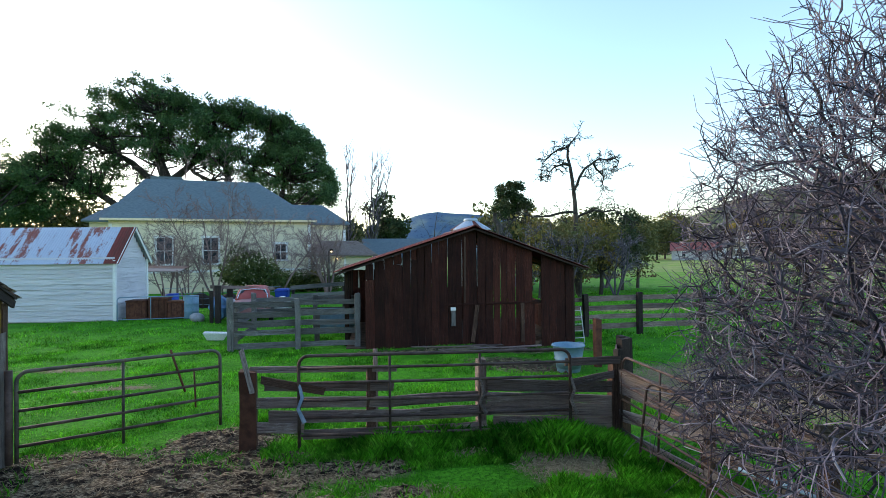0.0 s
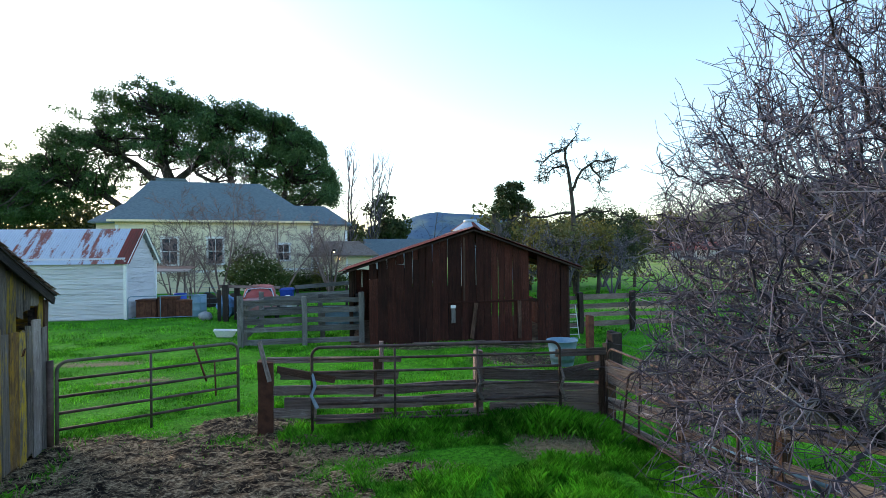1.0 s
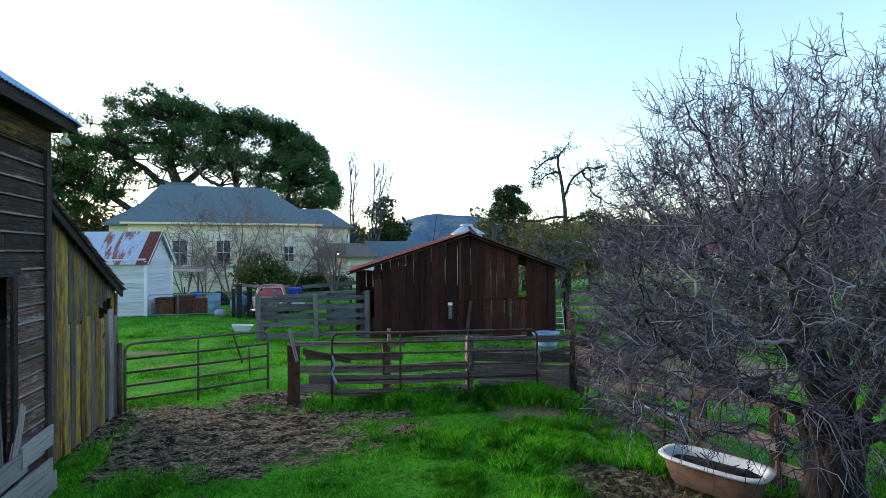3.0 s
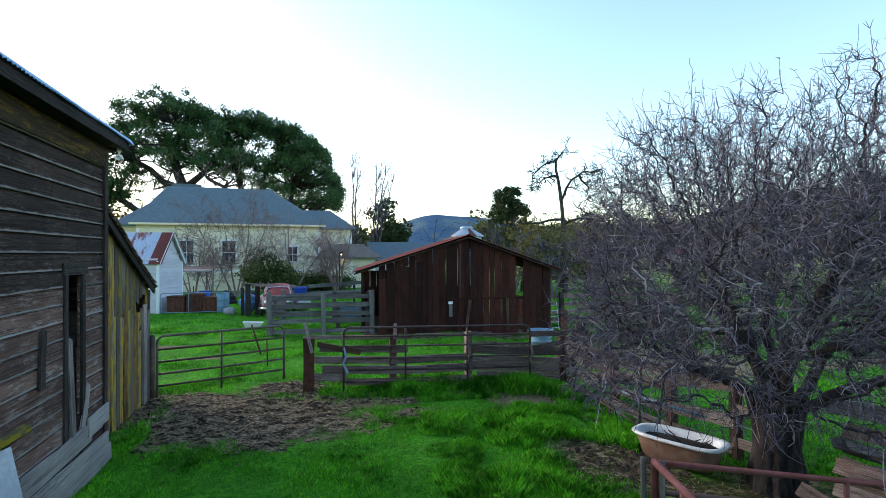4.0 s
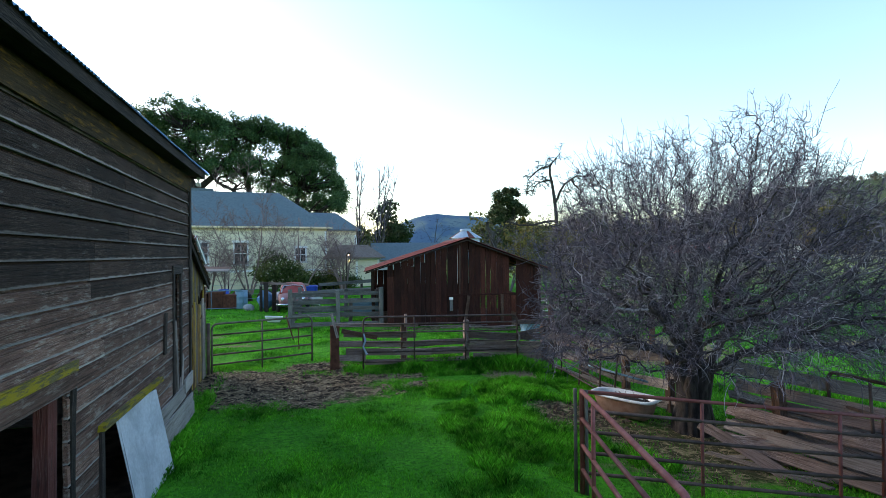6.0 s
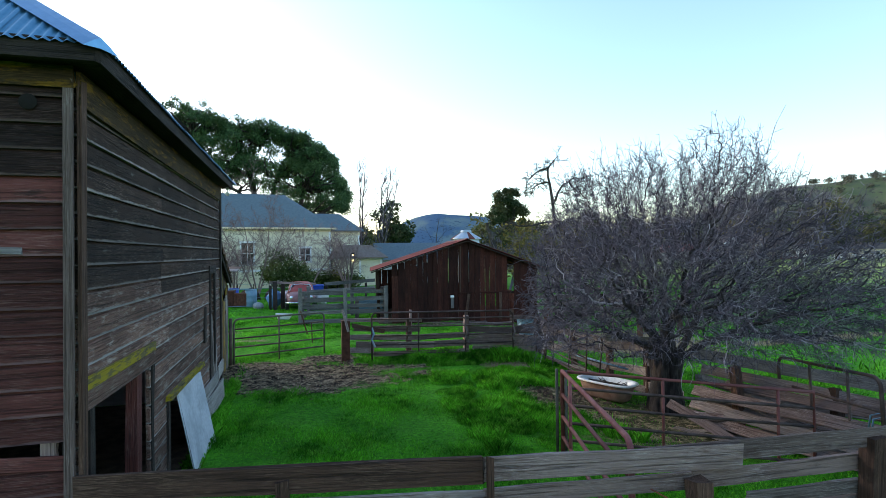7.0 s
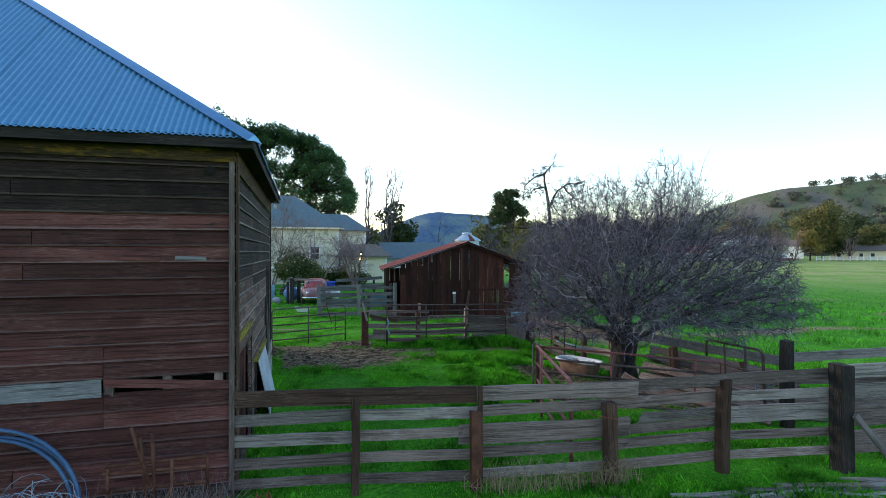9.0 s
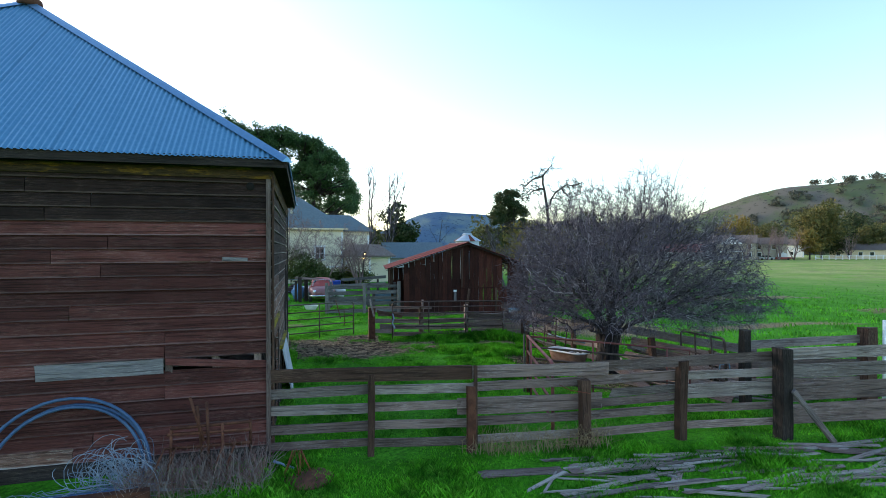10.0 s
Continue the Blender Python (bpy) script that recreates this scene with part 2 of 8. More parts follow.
def twig_bark(name, dark, mid, pale):
    """Thin bare twigs, each of its own tone, some bleached."""
    m, n, l, bsdf = material(name)
    geo, co = n.new("ShaderNodeNewGeometry"), n.new("ShaderNodeTexCoord")
    chance = geo.outputs["Random Per Island"]
    patchy = noise_of(n, l, co.outputs["Object"], 2.0, 3)
    c = mixing(n, l, span(n, l, chance, 0.0, 0.75), dark, mid)
    c = mixing(n, l, calc(n, l, "MULTIPLY", span(n, l, chance, 0.76, 0.96), span(n, l, patchy, 0.35, 0.6)), c, pale)
    l.new(c, bsdf.inputs["Base Color"])
    bsdf.inputs["Roughness"].default_value = 0.9
    bsdf.inputs["Specular IOR Level"].default_value = 0.15
    return m


def sheet_metal(name, base, tint, rust, rust_at, rough=0.45, metal=0.85, vary=0.12):
    """Galvanized or painted sheet with rust running down it (down is y on the object)."""
    m, n, l, bsdf = material(name)
    vec, chance = object_place(n, l)
    runs = noise_of(n, l, vec, 1.6, 6, 0.62, (2.2, 0.5, 1.0))
    fine = noise_of(n, l, vec, 14.0, 4, 0.6)
    k = calc(n, l, "ADD", calc(n, l, "MULTIPLY", runs, 0.75), calc(n, l, "MULTIPLY", fine, 0.25))
    k = calc(n, l, "ADD", k, span(n, l, chance, 0, 1, -vary, vary))
    on = span(n, l, k, *rust_at)
    c = mixing(n, l, span(n, l, fine, 0.3, 0.7), base, tint)
    l.new(mixing(n, l, on, c, rust), bsdf.inputs["Base Color"])
    l.new(calc(n, l, "MULTIPLY", calc(n, l, "SUBTRACT", 1.0, on), metal), bsdf.inputs["Metallic"])
    l.new(span(n, l, on, 0, 1, rough, 0.85), bsdf.inputs["Roughness"])
    bumped(n, l, bsdf, fine, 0.15, 0.004)
    return m


M_FACADE = wood("weathered_red_siding", (0.054, 0.017, 0.0145), (0.152, 0.049, 0.042), (0.25, 0.135, 0.118), patch=(0.05, 0.024, 0.021), vary=0.42, worn_lit=(0.2, 0.115, 0.112))
# upper front courses: stain, with the eave's shade painted into the colour
M_FACADE_EAVE = wood("stain_eave_shade_siding", (0.01, 0.0055, 0.005), (0.033, 0.016, 0.013), (0.11, 0.068, 0.056), patch=(0.03, 0.022, 0.02), vary=0.3, worn_lit=(0.1, 0.066, 0.055))
# darker siding for the pen wall courses above about 2.6 m
M_SIDE_UPPER = wood("dark_upper_siding", (0.014, 0.0088, 0.007), (0.06, 0.033, 0.024), (0.18, 0.122, 0.098), patch=(0.18, 0.155, 0.14), patch_at=(0.6, 0.7), vary=0.4, worn_lit=(0.33, 0.28, 0.255))
M_SIDE = wood("peeling_grey_siding", (0.042, 0.024, 0.02), (0.235, 0.124, 0.092), (0.43, 0.305, 0.25), patch=(0.37, 0.295, 0.255), patch_at=(0.52, 0.66), vary=0.45, worn_lit=(0.36, 0.335, 0.32))
M_PALE = wood("bare_pale_board", (0.24, 0.212, 0.195), (0.45, 0.405, 0.375), (0.6, 0.55, 0.515), vary=0.2)
M_SILVER = wood("silvered_board", (0.13, 0.118, 0.122), (0.25, 0.23, 0.235), (0.37, 0.35, 0.355), vary=0.1)
M_LICHEN = wood("lichen_board", (0.07, 0.05, 0.034), (0.2, 0.15, 0.1), (0.34, 0.29, 0.23), patch=(0.42, 0.27, 0.022), patch_at=(0.43, 0.58), vary=0.4)
M_LICHEN_GREY = wood("greyed_lichen_board", (0.05, 0.04, 0.034), (0.2, 0.16, 0.13), (0.38, 0.33, 0.295), patch=(0.36, 0.24, 0.04), patch_at=(0.54, 0.68), vary=0.35)
M_LICHEN_RUSTY = wood("orange_stained_board", (0.05, 0.028, 0.014), (0.25, 0.135, 0.05), (0.4, 0.27, 0.14), patch=(0.44, 0.23, 0.028), patch_at=(0.46, 0.62), vary=0.3)
M_LICHEN_TRIM = wood("lichen_trim", (0.025, 0.016, 0.01), (0.075, 0.048, 0.022), (0.15, 0.09, 0.035), patch=(0.26, 0.14, 0.016), patch_at=(0.5, 0.66), vary=0.2)
M_LICHEN_BRIGHT = wood("bright_lichen_trim", (0.1, 0.08, 0.04), (0.2, 0.16, 0.06), (0.3, 0.26, 0.14), patch=(0.42, 0.32, 0.015), patch_at=(0.46, 0.56), vary=0.2)
M_TRIM = wood("dark_trim", (0.014, 0.011, 0.01), (0.045, 0.034, 0.03), (0.12, 0.093, 0.08), vary=0.25)
M_FENCE = wood("grey_fence_board", (0.1, 0.066, 0.056), (0.29, 0.208, 0.186), (0.48, 0.4, 0.375), patch=(0.11, 0.063, 0.05), patch_at=(0.55, 0.75), vary=0.4)
M_POST = wood("brown_fence_post", (0.03, 0.016, 0.011), (0.105, 0.056, 0.039), (0.21, 0.13, 0.095), vary=0.3)
M_PEN = wood("grey_green_pen_board", (0.085, 0.078, 0.075), (0.19, 0.18, 0.175), (0.34, 0.33, 0.325), patch=(0.1, 0.12, 0.09), vary=0.3)
M_BARN = wood("dark_red_barn_board", (0.018, 0.0052, 0.004), (0.06, 0.0155, 0.0098), (0.125, 0.046, 0.03), patch=(0.022, 0.011, 0.01), vary=0.5)
M_BARN_IN = wood("barn_frame_timber", (0.02, 0.011, 0.008), (0.045, 0.025, 0.018), (0.075, 0.045, 0.035), vary=0.3)
M_GREY = wood("silver_plank", (0.12, 0.09, 0.08), (0.33, 0.275, 0.25), (0.54, 0.48, 0.445), patch=(0.13, 0.09, 0.08), vary=0.4)
M_WHITE_SIDING = wood("white_painted_siding", (0.58, 0.565, 0.61), (0.64, 0.625, 0.67), (0.7, 0.685, 0.73), vary=0.08, rough=0.6, stretch=(0.8, 8, 8), cracks=0.0)
M_RUST = mottled("rusty_iron", (0.075, 0.028, 0.018), (0.14, 0.055, 0.032), 7.0, 0.85, 0.1, c=(0.045, 0.03, 0.027), bump=0.4)
M_PIPE = mottled("rust_brown_pipe", (0.06, 0.038, 0.032), (0.12, 0.08, 0.068), 5.0, 0.7, 0.15, c=(0.18, 0.14, 0.125), bump=0.3, dist=0.004)
M_PIPE_RED = mottled("faded_red_pipe", (0.17, 0.05, 0.045), (0.24, 0.09, 0.08), 5.0, 0.65, 0.1, c=(0.13, 0.06, 0.045), bump=0.3, dist=0.004)
M_PIPE_GREEN = mottled("tarnished_green_pipe", (0.06, 0.058, 0.045), (0.12, 0.11, 0.085), 5.0, 0.65, 0.2, c=(0.12, 0.055, 0.035), bump=0.3, dist=0.004)
# the sky's blue reflection is put into this galvanized base colour
M_ROOF = sheet_metal("sky_tinted_galvanized", (0.09, 0.27, 0.41), (0.12, 0.31, 0.46), (0.25, 0.14, 0.1), (0.78, 0.9), rough=0.42, metal=0.8, vary=0.03)
M_ROOF_RED = sheet_metal("red_rusted_sheet", (0.15, 0.022, 0.018), (0.2, 0.034, 0.027), (0.085, 0.025, 0.017), (0.45, 0.7), rough=0.85, metal=0.0)
M_ROOF_SHED = sheet_metal("part_rusted_sheet", (0.42, 0.48, 0.56), (0.5, 0.55, 0.62), (0.24, 0.075, 0.06), (0.52, 0.6), rough=0.45, metal=0.6, vary=0.06)
M_CAP = sheet_metal("hip_flashing", (0.12, 0.27, 0.43), (0.15, 0.31, 0.48), (0.3, 0.2, 0.15), (0.8, 0.9), rough=0.35, metal=0.8, vary=0.02)
M_TIN = sheet_metal("zinc_tub", (0.13, 0.24, 0.33), (0.18, 0.3, 0.39), (0.25, 0.2, 0.17), (0.62, 0.78), rough=0.55, metal=0.15, vary=0.05)
M_ENAMEL = mottled("white_enamel", (0.62, 0.64, 0.66), (0.5, 0.52, 0.54), 6.0, 0.35, 0.0, c=(0.2, 0.13, 0.1), c_at=(0.62, 0.68), bump=0.05, spec=0.5)
M_TUB_OUT = mottled("rusty_enamel_outside", (0.32, 0.2, 0.15), (0.24, 0.13, 0.09), 5.0, 0.7, 0.0, c=(0.12, 0.07, 0.05), bump=0.2)
M_WHITE_PANEL = mottled("whitewashed_sheet", (0.5, 0.52, 0.56), (0.38, 0.4, 0.44), 2.2, 0.8, 0.0, c=(0.3, 0.3, 0.3), c_at=(0.6, 0.75), bump=0.25)
M_BARK = mottled("grey_brown_bark", (0.022, 0.018, 0.017), (0.07, 0.058, 0.057), 5.0, 0.95, 0.0, c=(0.12, 0.12, 0.06), c_at=(0.6, 0.72), bump=0.9, dist=0.03, stretch=(3, 3, 0.8))
M_TWIG = twig_bark("grey_violet_twigs", (0.032, 0.027, 0.036), (0.14, 0.122, 0.152), (0.38, 0.35, 0.39))
M_TWIG_PINK = mottled("rosy_twigs", (0.16, 0.105, 0.1), (0.27, 0.19, 0.18), 1.5, 0.9, bump=0)
M_OAK_BARK = mottled("dark_oak_bark", (0.03, 0.026, 0.022), (0.07, 0.06, 0.05), 2.0, 0.95, bump=0.6, dist=0.05)
M_OAK = foliage("oak_leaves", (0.022, 0.056, 0.02), (0.08, 0.155, 0.054), (0.07, 0.125, 0.04), 0.2)
M_EVERGREEN = foliage("evergreen_leaves", (0.02, 0.04, 0.014), (0.05, 0.075, 0.028), (0.07, 0.075, 0.03))
M_OLIVE = foliage("olive_leaves", (0.06, 0.075, 0.024), (0.13, 0.135, 0.046), (0.2, 0.165, 0.055), 0.2)
M_YELLOW = foliage("yellowing_leaves", (0.16, 0.12, 0.024), (0.28, 0.19, 0.045), (0.13, 0.13, 0.035), 0.2)
# hill scrub: leaf green, greyed and lightened with painted distance haze
M_SCRUB_HAZE = foliage("hazed_scrub", (0.05, 0.062, 0.042), (0.095, 0.105, 0.075), (0.1, 0.09, 0.075))
M_BUSH = foliage("bush_leaves", (0.035, 0.06, 0.016), (0.085, 0.115, 0.03), (0.13, 0.14, 0.045), 0.2)
def grass_material():
    m, n, l, bsdf = material("grass_blades")
    geo, co = n.new("ShaderNodeNewGeometry"), n.new("ShaderNodeTexCoord")
    tuft, fine = noise_of(n, l, co.outputs["Object"], 1.1, 4), noise_of(n, l, co.outputs["Object"], 5.0, 3)
    col = mixing(n, l, span(n, l, tuft, 0.38, 0.6), (0.022, 0.135, 0.006), (0.12, 0.46, 0.023))
    col = mixing(n, l, calc(n, l, "MULTIPLY", span(n, l, fine, 0.45, 0.7), 0.6), col, (0.2, 0.5, 0.055))
    tone = n.new("ShaderNodeCombineColor")
    v = span(n, l, geo.outputs["Random Per Island"], 0, 1, 0.5, 1.35)
    for s in tone.inputs:
        l.new(v, s)
    col = mixing(n, l, 1.0, col, tone.outputs[0], "MULTIPLY")
    l.new(col, bsdf.inputs["Base Color"])
    bsdf.inputs["Roughness"].default_value = 0.75
    bsdf.inputs["Specular IOR Level"].default_value = 0.05
    leaf, mix = n.new("ShaderNodeBsdfTranslucent"), n.new("ShaderNodeMixShader")
    l.new(col, leaf.inputs["Color"])
    mix.inputs[0].default_value = 0.3
    l.new(bsdf.outputs[0], mix.inputs[1])
    l.new(leaf.outputs[0], mix.inputs[2])
    l.new(mix.outputs[0], n["Material Output"].inputs["Surface"])
    return m


M_GRASS = grass_material()
M_STRAW = foliage("dry_straw", (0.16, 0.11, 0.06), (0.42, 0.32, 0.19), None, 0.1)
M_WEED = mottled("dry_weed", (0.2, 0.16, 0.145), (0.36, 0.3, 0.275), 3.0, 0.9, bump=0)
M_WEED_RED = mottled("red_brown_weed", (0.11, 0.055, 0.05), (0.18, 0.1, 0.085), 3.0, 0.9, bump=0)
M_HOSE = mottled("blue_plastic_pipe", (0.035, 0.075, 0.15), (0.055, 0.11, 0.2), 3.0, 0.45, c=(0.2, 0.26, 0.33), c_at=(0.6, 0.72), bump=0.05)
M_TWINE = mottled("pale_blue_twine", (0.17, 0.25, 0.36), (0.32, 0.38, 0.45), 6.0, 0.85, bump=0)
M_BLUE_CLOTH = mottled("blue_tarp", (0.1, 0.25, 0.48), (0.16, 0.34, 0.58), 5.0, 0.6, bump=0.2)
M_BLUE_BIN = mottled("blue_plastic_bin", (0.01, 0.05, 0.3), (0.015, 0.07, 0.4), 2.0, 0.45, bump=0.02)
M_ORANGE = mottled("orange_wire", (0.25, 0.06, 0.035), (0.18, 0.05, 0.03), 6.0, 0.6, bump=0)
M_STONE = mottled("grey_stone", (0.22, 0.23, 0.24), (0.33, 0.34, 0.35), 6.0, 0.9, bump=0.5)
# near-black that paints the dark inside hollows
M_DARK = mottled("hollow_shade", (0.008, 0.007, 0.006), (0.012, 0.01, 0.009), 3.0, 0.95, bump=0)
M_SOIL = mottled("trodden_soil", (0.05, 0.033, 0.022), (0.14, 0.096, 0.064), 5.0, 0.97, bump=0.6, dist=0.02)
M_YELLOW_PAINT = mottled("cream_yellow_siding", (0.74, 0.6, 0.39), (0.78, 0.65, 0.45), 1.0, 0.7, bump=0.05, vary=0.02)
M_WHITE = mottled("white_paint", (0.74, 0.74, 0.74), (0.8, 0.8, 0.8), 3.0, 0.55, bump=0.05, vary=0.05)
M_SHINGLE = mottled("blue_grey_shingles", (0.085, 0.12, 0.14), (0.14, 0.185, 0.205), 9.0, 0.85, c=(0.1, 0.12, 0.13), bump=0.3, stretch=(0.6, 0.6, 3.0), vary=0.05)
M_SHINGLE_BROWN = mottled("brown_shingles", (0.12, 0.09, 0.075), (0.19, 0.15, 0.13), 7.0, 0.85, bump=0.3)
M_CAR_RED = mottled("faded_red_paint", (0.32, 0.05, 0.04), (0.42, 0.08, 0.065), 3.0, 0.45, c=(0.4, 0.2, 0.18), bump=0.05, spec=0.5)
M_CAR_BODY = mottled("dusty_maroon_paint", (0.25, 0.09, 0.09), (0.34, 0.15, 0.15), 3.0, 0.4, c=(0.45, 0.35, 0.33), bump=0.05, spec=0.5)
M_CHROME = mottled("dull_chrome", (0.6, 0.62, 0.65), (0.7, 0.72, 0.74), 5.0, 0.25, 0.9, bump=0.03)
M_TYRE = mottled("black_rubber", (0.02, 0.02, 0.02), (0.035, 0.035, 0.035), 6.0, 0.85, bump=0.1)
M_BIN_METAL = sheet_metal("bin_sheet", (0.3, 0.37, 0.44), (0.38, 0.45, 0.52), (0.35, 0.12, 0.1), (0.58, 0.66), rough=0.5, metal=0.4, vary=0.1)
m_glass, gn, gl, gb = material("window_glass")
gb.inputs["Base Color"].default_value = (0.03, 0.035, 0.04, 1)
gb.inputs["Roughness"].default_value = 0.06
gb.inputs["Specular IOR Level"].default_value = 0.8
M_GLASS = m_glass
m_lamp, gn, gl, gb = material("warm_lamp")
gb.inputs["Emission Color"].default_value = (1.0, 0.62, 0.25, 1)
gb.inputs["Emission Strength"].default_value = 2.5
M_LAMP = m_lamp

# ---- ground ----
PATCHES = (  # bare places: centre, half widths, what lies there (0 soil and dung, 1 straw)
    (-2.75, 5.85, 2.15, 1.65, 0), (-4.2, 6.9, 1.2, 0.9, 0), (-2.3, 7.9, 0.9, 0.6, 0), (-0.8, 6.5, 1.15, 0.36, 1), (2.35, 6.2, 0.7, 0.6, 1), (1.0, 6.75, 0.7, 0.14, 1),
    (2.75, 3.05, 1.0, 1.15, 0), (3.9, 1.3, 1.5, 1.7, 0), (-7.4, 13.6, 1.2, 0.3, 1), (-5.6, 11.4, 0.8, 0.16, 1),
    (3.6, 12.6, 1.5, 1.1, 0), (2.5, 14.5, 4.2, 0.5, 0), (0.2, 5.6, 0.6, 0.3, 1), (7.6, 9.5, 2.6, 2.6, 1), (14.0, 8.5, 4.5, 0.5, 1), (22.0, 20.0, 6.0, 1.2, 1), (30.0, 12.0, 7.0, 1.5, 1), (14, 24, 4.0, 1.0, 1),
)


def build_ground_material():
    m, n, l, bsdf = material("meadow")
    co = n.new("ShaderNodeTexCoord")
    pos = co.outputs["Object"]
    big, mid, fine = noise_of(n, l, pos, 0.12, 4), noise_of(n, l, pos, 0.9, 5), noise_of(n, l, pos, 14.0, 5, 0.7)
    green = mixing(n, l, span(n, l, mid, 0.35, 0.65), (0.044, 0.225, 0.009), (0.09, 0.37, 0.018))
    green = mixing(n, l, span(n, l, fine, 0.35, 0.7), green, (0.02, 0.11, 0.005))
    sep = n.new("ShaderNodeSeparateXYZ")
    l.new(pos, sep.inputs[0])
    away = span(n, l, calc(n, l, "ADD", calc(n, l, "MULTIPLY", sep.outputs["Y"], 0.6), calc(n, l, "MULTIPLY", sep.outputs["X"], 0.9)), 22, 95)
    olive = mixing(n, l, span(n, l, big, 0.4, 0.62), (0.19, 0.3, 0.055), (0.31, 0.33, 0.12))
    green = mixing(n, l, calc(n, l, "MULTIPLY", away, span(n, l, big, 0.1, 0.5)), green, olive)
    clump = noise_of(n, l, pos, 1.6, 5, 0.7)
    green = mixing(n, l, span(n, l, clump, 0.5, 0.66, 0.0, 0.6), green, (0.045, 0.15, 0.012))
    rough_ = noise_of(n, l, pos, 0.45, 5, 0.7)
    green = mixing(n, l, calc(n, l, "MULTIPLY", away, span(n, l, rough_, 0.45, 0.62, 0.0, 0.75)), green, (0.19, 0.19, 0.085))
    col = green
    straw = mixing(n, l, span(n, l, fine, 0.3, 0.7), (0.13, 0.09, 0.05), (0.4, 0.31, 0.195))
    heap = noise_of(n, l, pos, 5.5, 5, 0.7, (0.8, 1.3, 1.0))
    soil = mixing(n, l, span(n, l, fine, 0.3, 0.7), (0.016, 0.01, 0.007), (0.085, 0.058, 0.038))
    soil = mixing(n, l, span(n, l, heap, 0.47, 0.6, 0.0, 0.95), soil, straw)
    edge = calc(n, l, "MULTIPLY", calc(n, l, "SUBTRACT", mid, 0.5), 2.2)
    edge = calc(n, l, "ADD", edge, calc(n, l, "MULTIPLY", calc(n, l, "SUBTRACT", fine, 0.5), 0.9))
    for cx, cy, rx, ry, kind in PATCHES:
        dx = calc(n, l, "DIVIDE", calc(n, l, "SUBTRACT", sep.outputs["X"], cx), rx)
        dy = calc(n, l, "DIVIDE", calc(n, l, "SUBTRACT", sep.outputs["Y"], cy), ry)
        r = calc(n, l, "SQRT", calc(n, l, "ADD", calc(n, l, "MULTIPLY", dx, dx), calc(n, l, "MULTIPLY", dy, dy)))
        r = calc(n, l, "ADD", r, edge)
        col = mixing(n, l, span(n, l, r, 1.15, 0.65, 0.0, 0.92), col, straw if kind else soil)
    l.new(col, bsdf.inputs["Base Color"])
    bsdf.inputs["Roughness"].default_value = 0.95
    bsdf.inputs["Specular IOR Level"].default_value = 0.1
    bumped(n, l, bsdf, calc(n, l, "ADD", fine, mid), 0.8, 0.05)
    return m


def bare_amount(x, y):
    """How bare the ground is at places: 1 in the middle of a patch, 0 outside."""
    wob = 0.22 * np.sin(3.1 * x + 1.3 * y) * np.sin(2.7 * y - 0.8 * x) + 0.16 * np.sin(7.3 * x + 0.4) * np.sin(6.1 * y + 1.9)
    out = np.zeros_like(x)
    for cx, cy, rx, ry, kind in PATCHES:
        r = np.sqrt(((x - cx) / rx) ** 2 + ((y - cy) / ry) ** 2) + wob
        out = np.maximum(out, 1 - smoothstep(0.6, 1.15, r))
    return out


def stepped(lo, hi, fine, reach, growth=1.16):
    core = list(np.arange(lo, hi + 1e-6, fine))
    step, a, b = fine, lo, hi
    while max(-a, b) < reach:
        step *= growth
        a, b = a - step, b + step
        core = [a] + core + [b]
    return np.array(core)


gx, gy = stepped(-8, 12, 0.25, 3800), stepped(-8, 18, 0.25, 3800)
X, Y = np.meshgrid(gx, gy)
verts = np.stack((X.ravel(), Y.ravel(), ground_z(X, Y).ravel()), -1)
w = len(gx)
i, j = np.meshgrid(np.arange(w - 1), np.arange(len(gy) - 1))
q = (j * w + i).ravel()
ground = solid("ground", mesh_fast("ground", verts, np.stack((q, q + 1, q + w + 1, q + w), -1), True), build_ground_material(),
               "lush green winter meadow with bare trampled patches", "ground", kind="structure")


# ---- the old barn with the sheet metal roof ----
A0 = Vector((-3.5, -2.99, 0))
US, UF = Vector((-0.128, 0.9918, 0)), Vector((-0.9918, -0.128, 0))
BARN_S, BARN_F = 7.1, 9.4


def bp(s, f, z):
    """A place by the old barn: s along its pen wall, f along its gable front, z up."""
    return A0 + US * s + UF * f + Vector((0, 0, z))


def sheet_mesh(u0, u1, reach, pitch=0.076, deep=0.011, rows=5, per=4):
    """Corrugated sheet: x across, y up the slope; reach(x) is how far up it goes."""
    xs = np.linspace(u0, u1, max(2, int(round((u1 - u0) / pitch * per))) + 1)
    verts, faces = [], []
    for x in xs:
        top = max(0.02, reach(x))
        for r in range(rows + 1):
            verts.append((x, top * r / rows, deep * math.sin(2 * math.pi * x / pitch)))
    n = rows + 1
    for c in range(len(xs) - 1):
        for r in range(rows):
            a = c * n + r
            faces.append((a, a + n, a + n + 1, a + 1))
    return mesh_from("sheet", verts, faces, True)


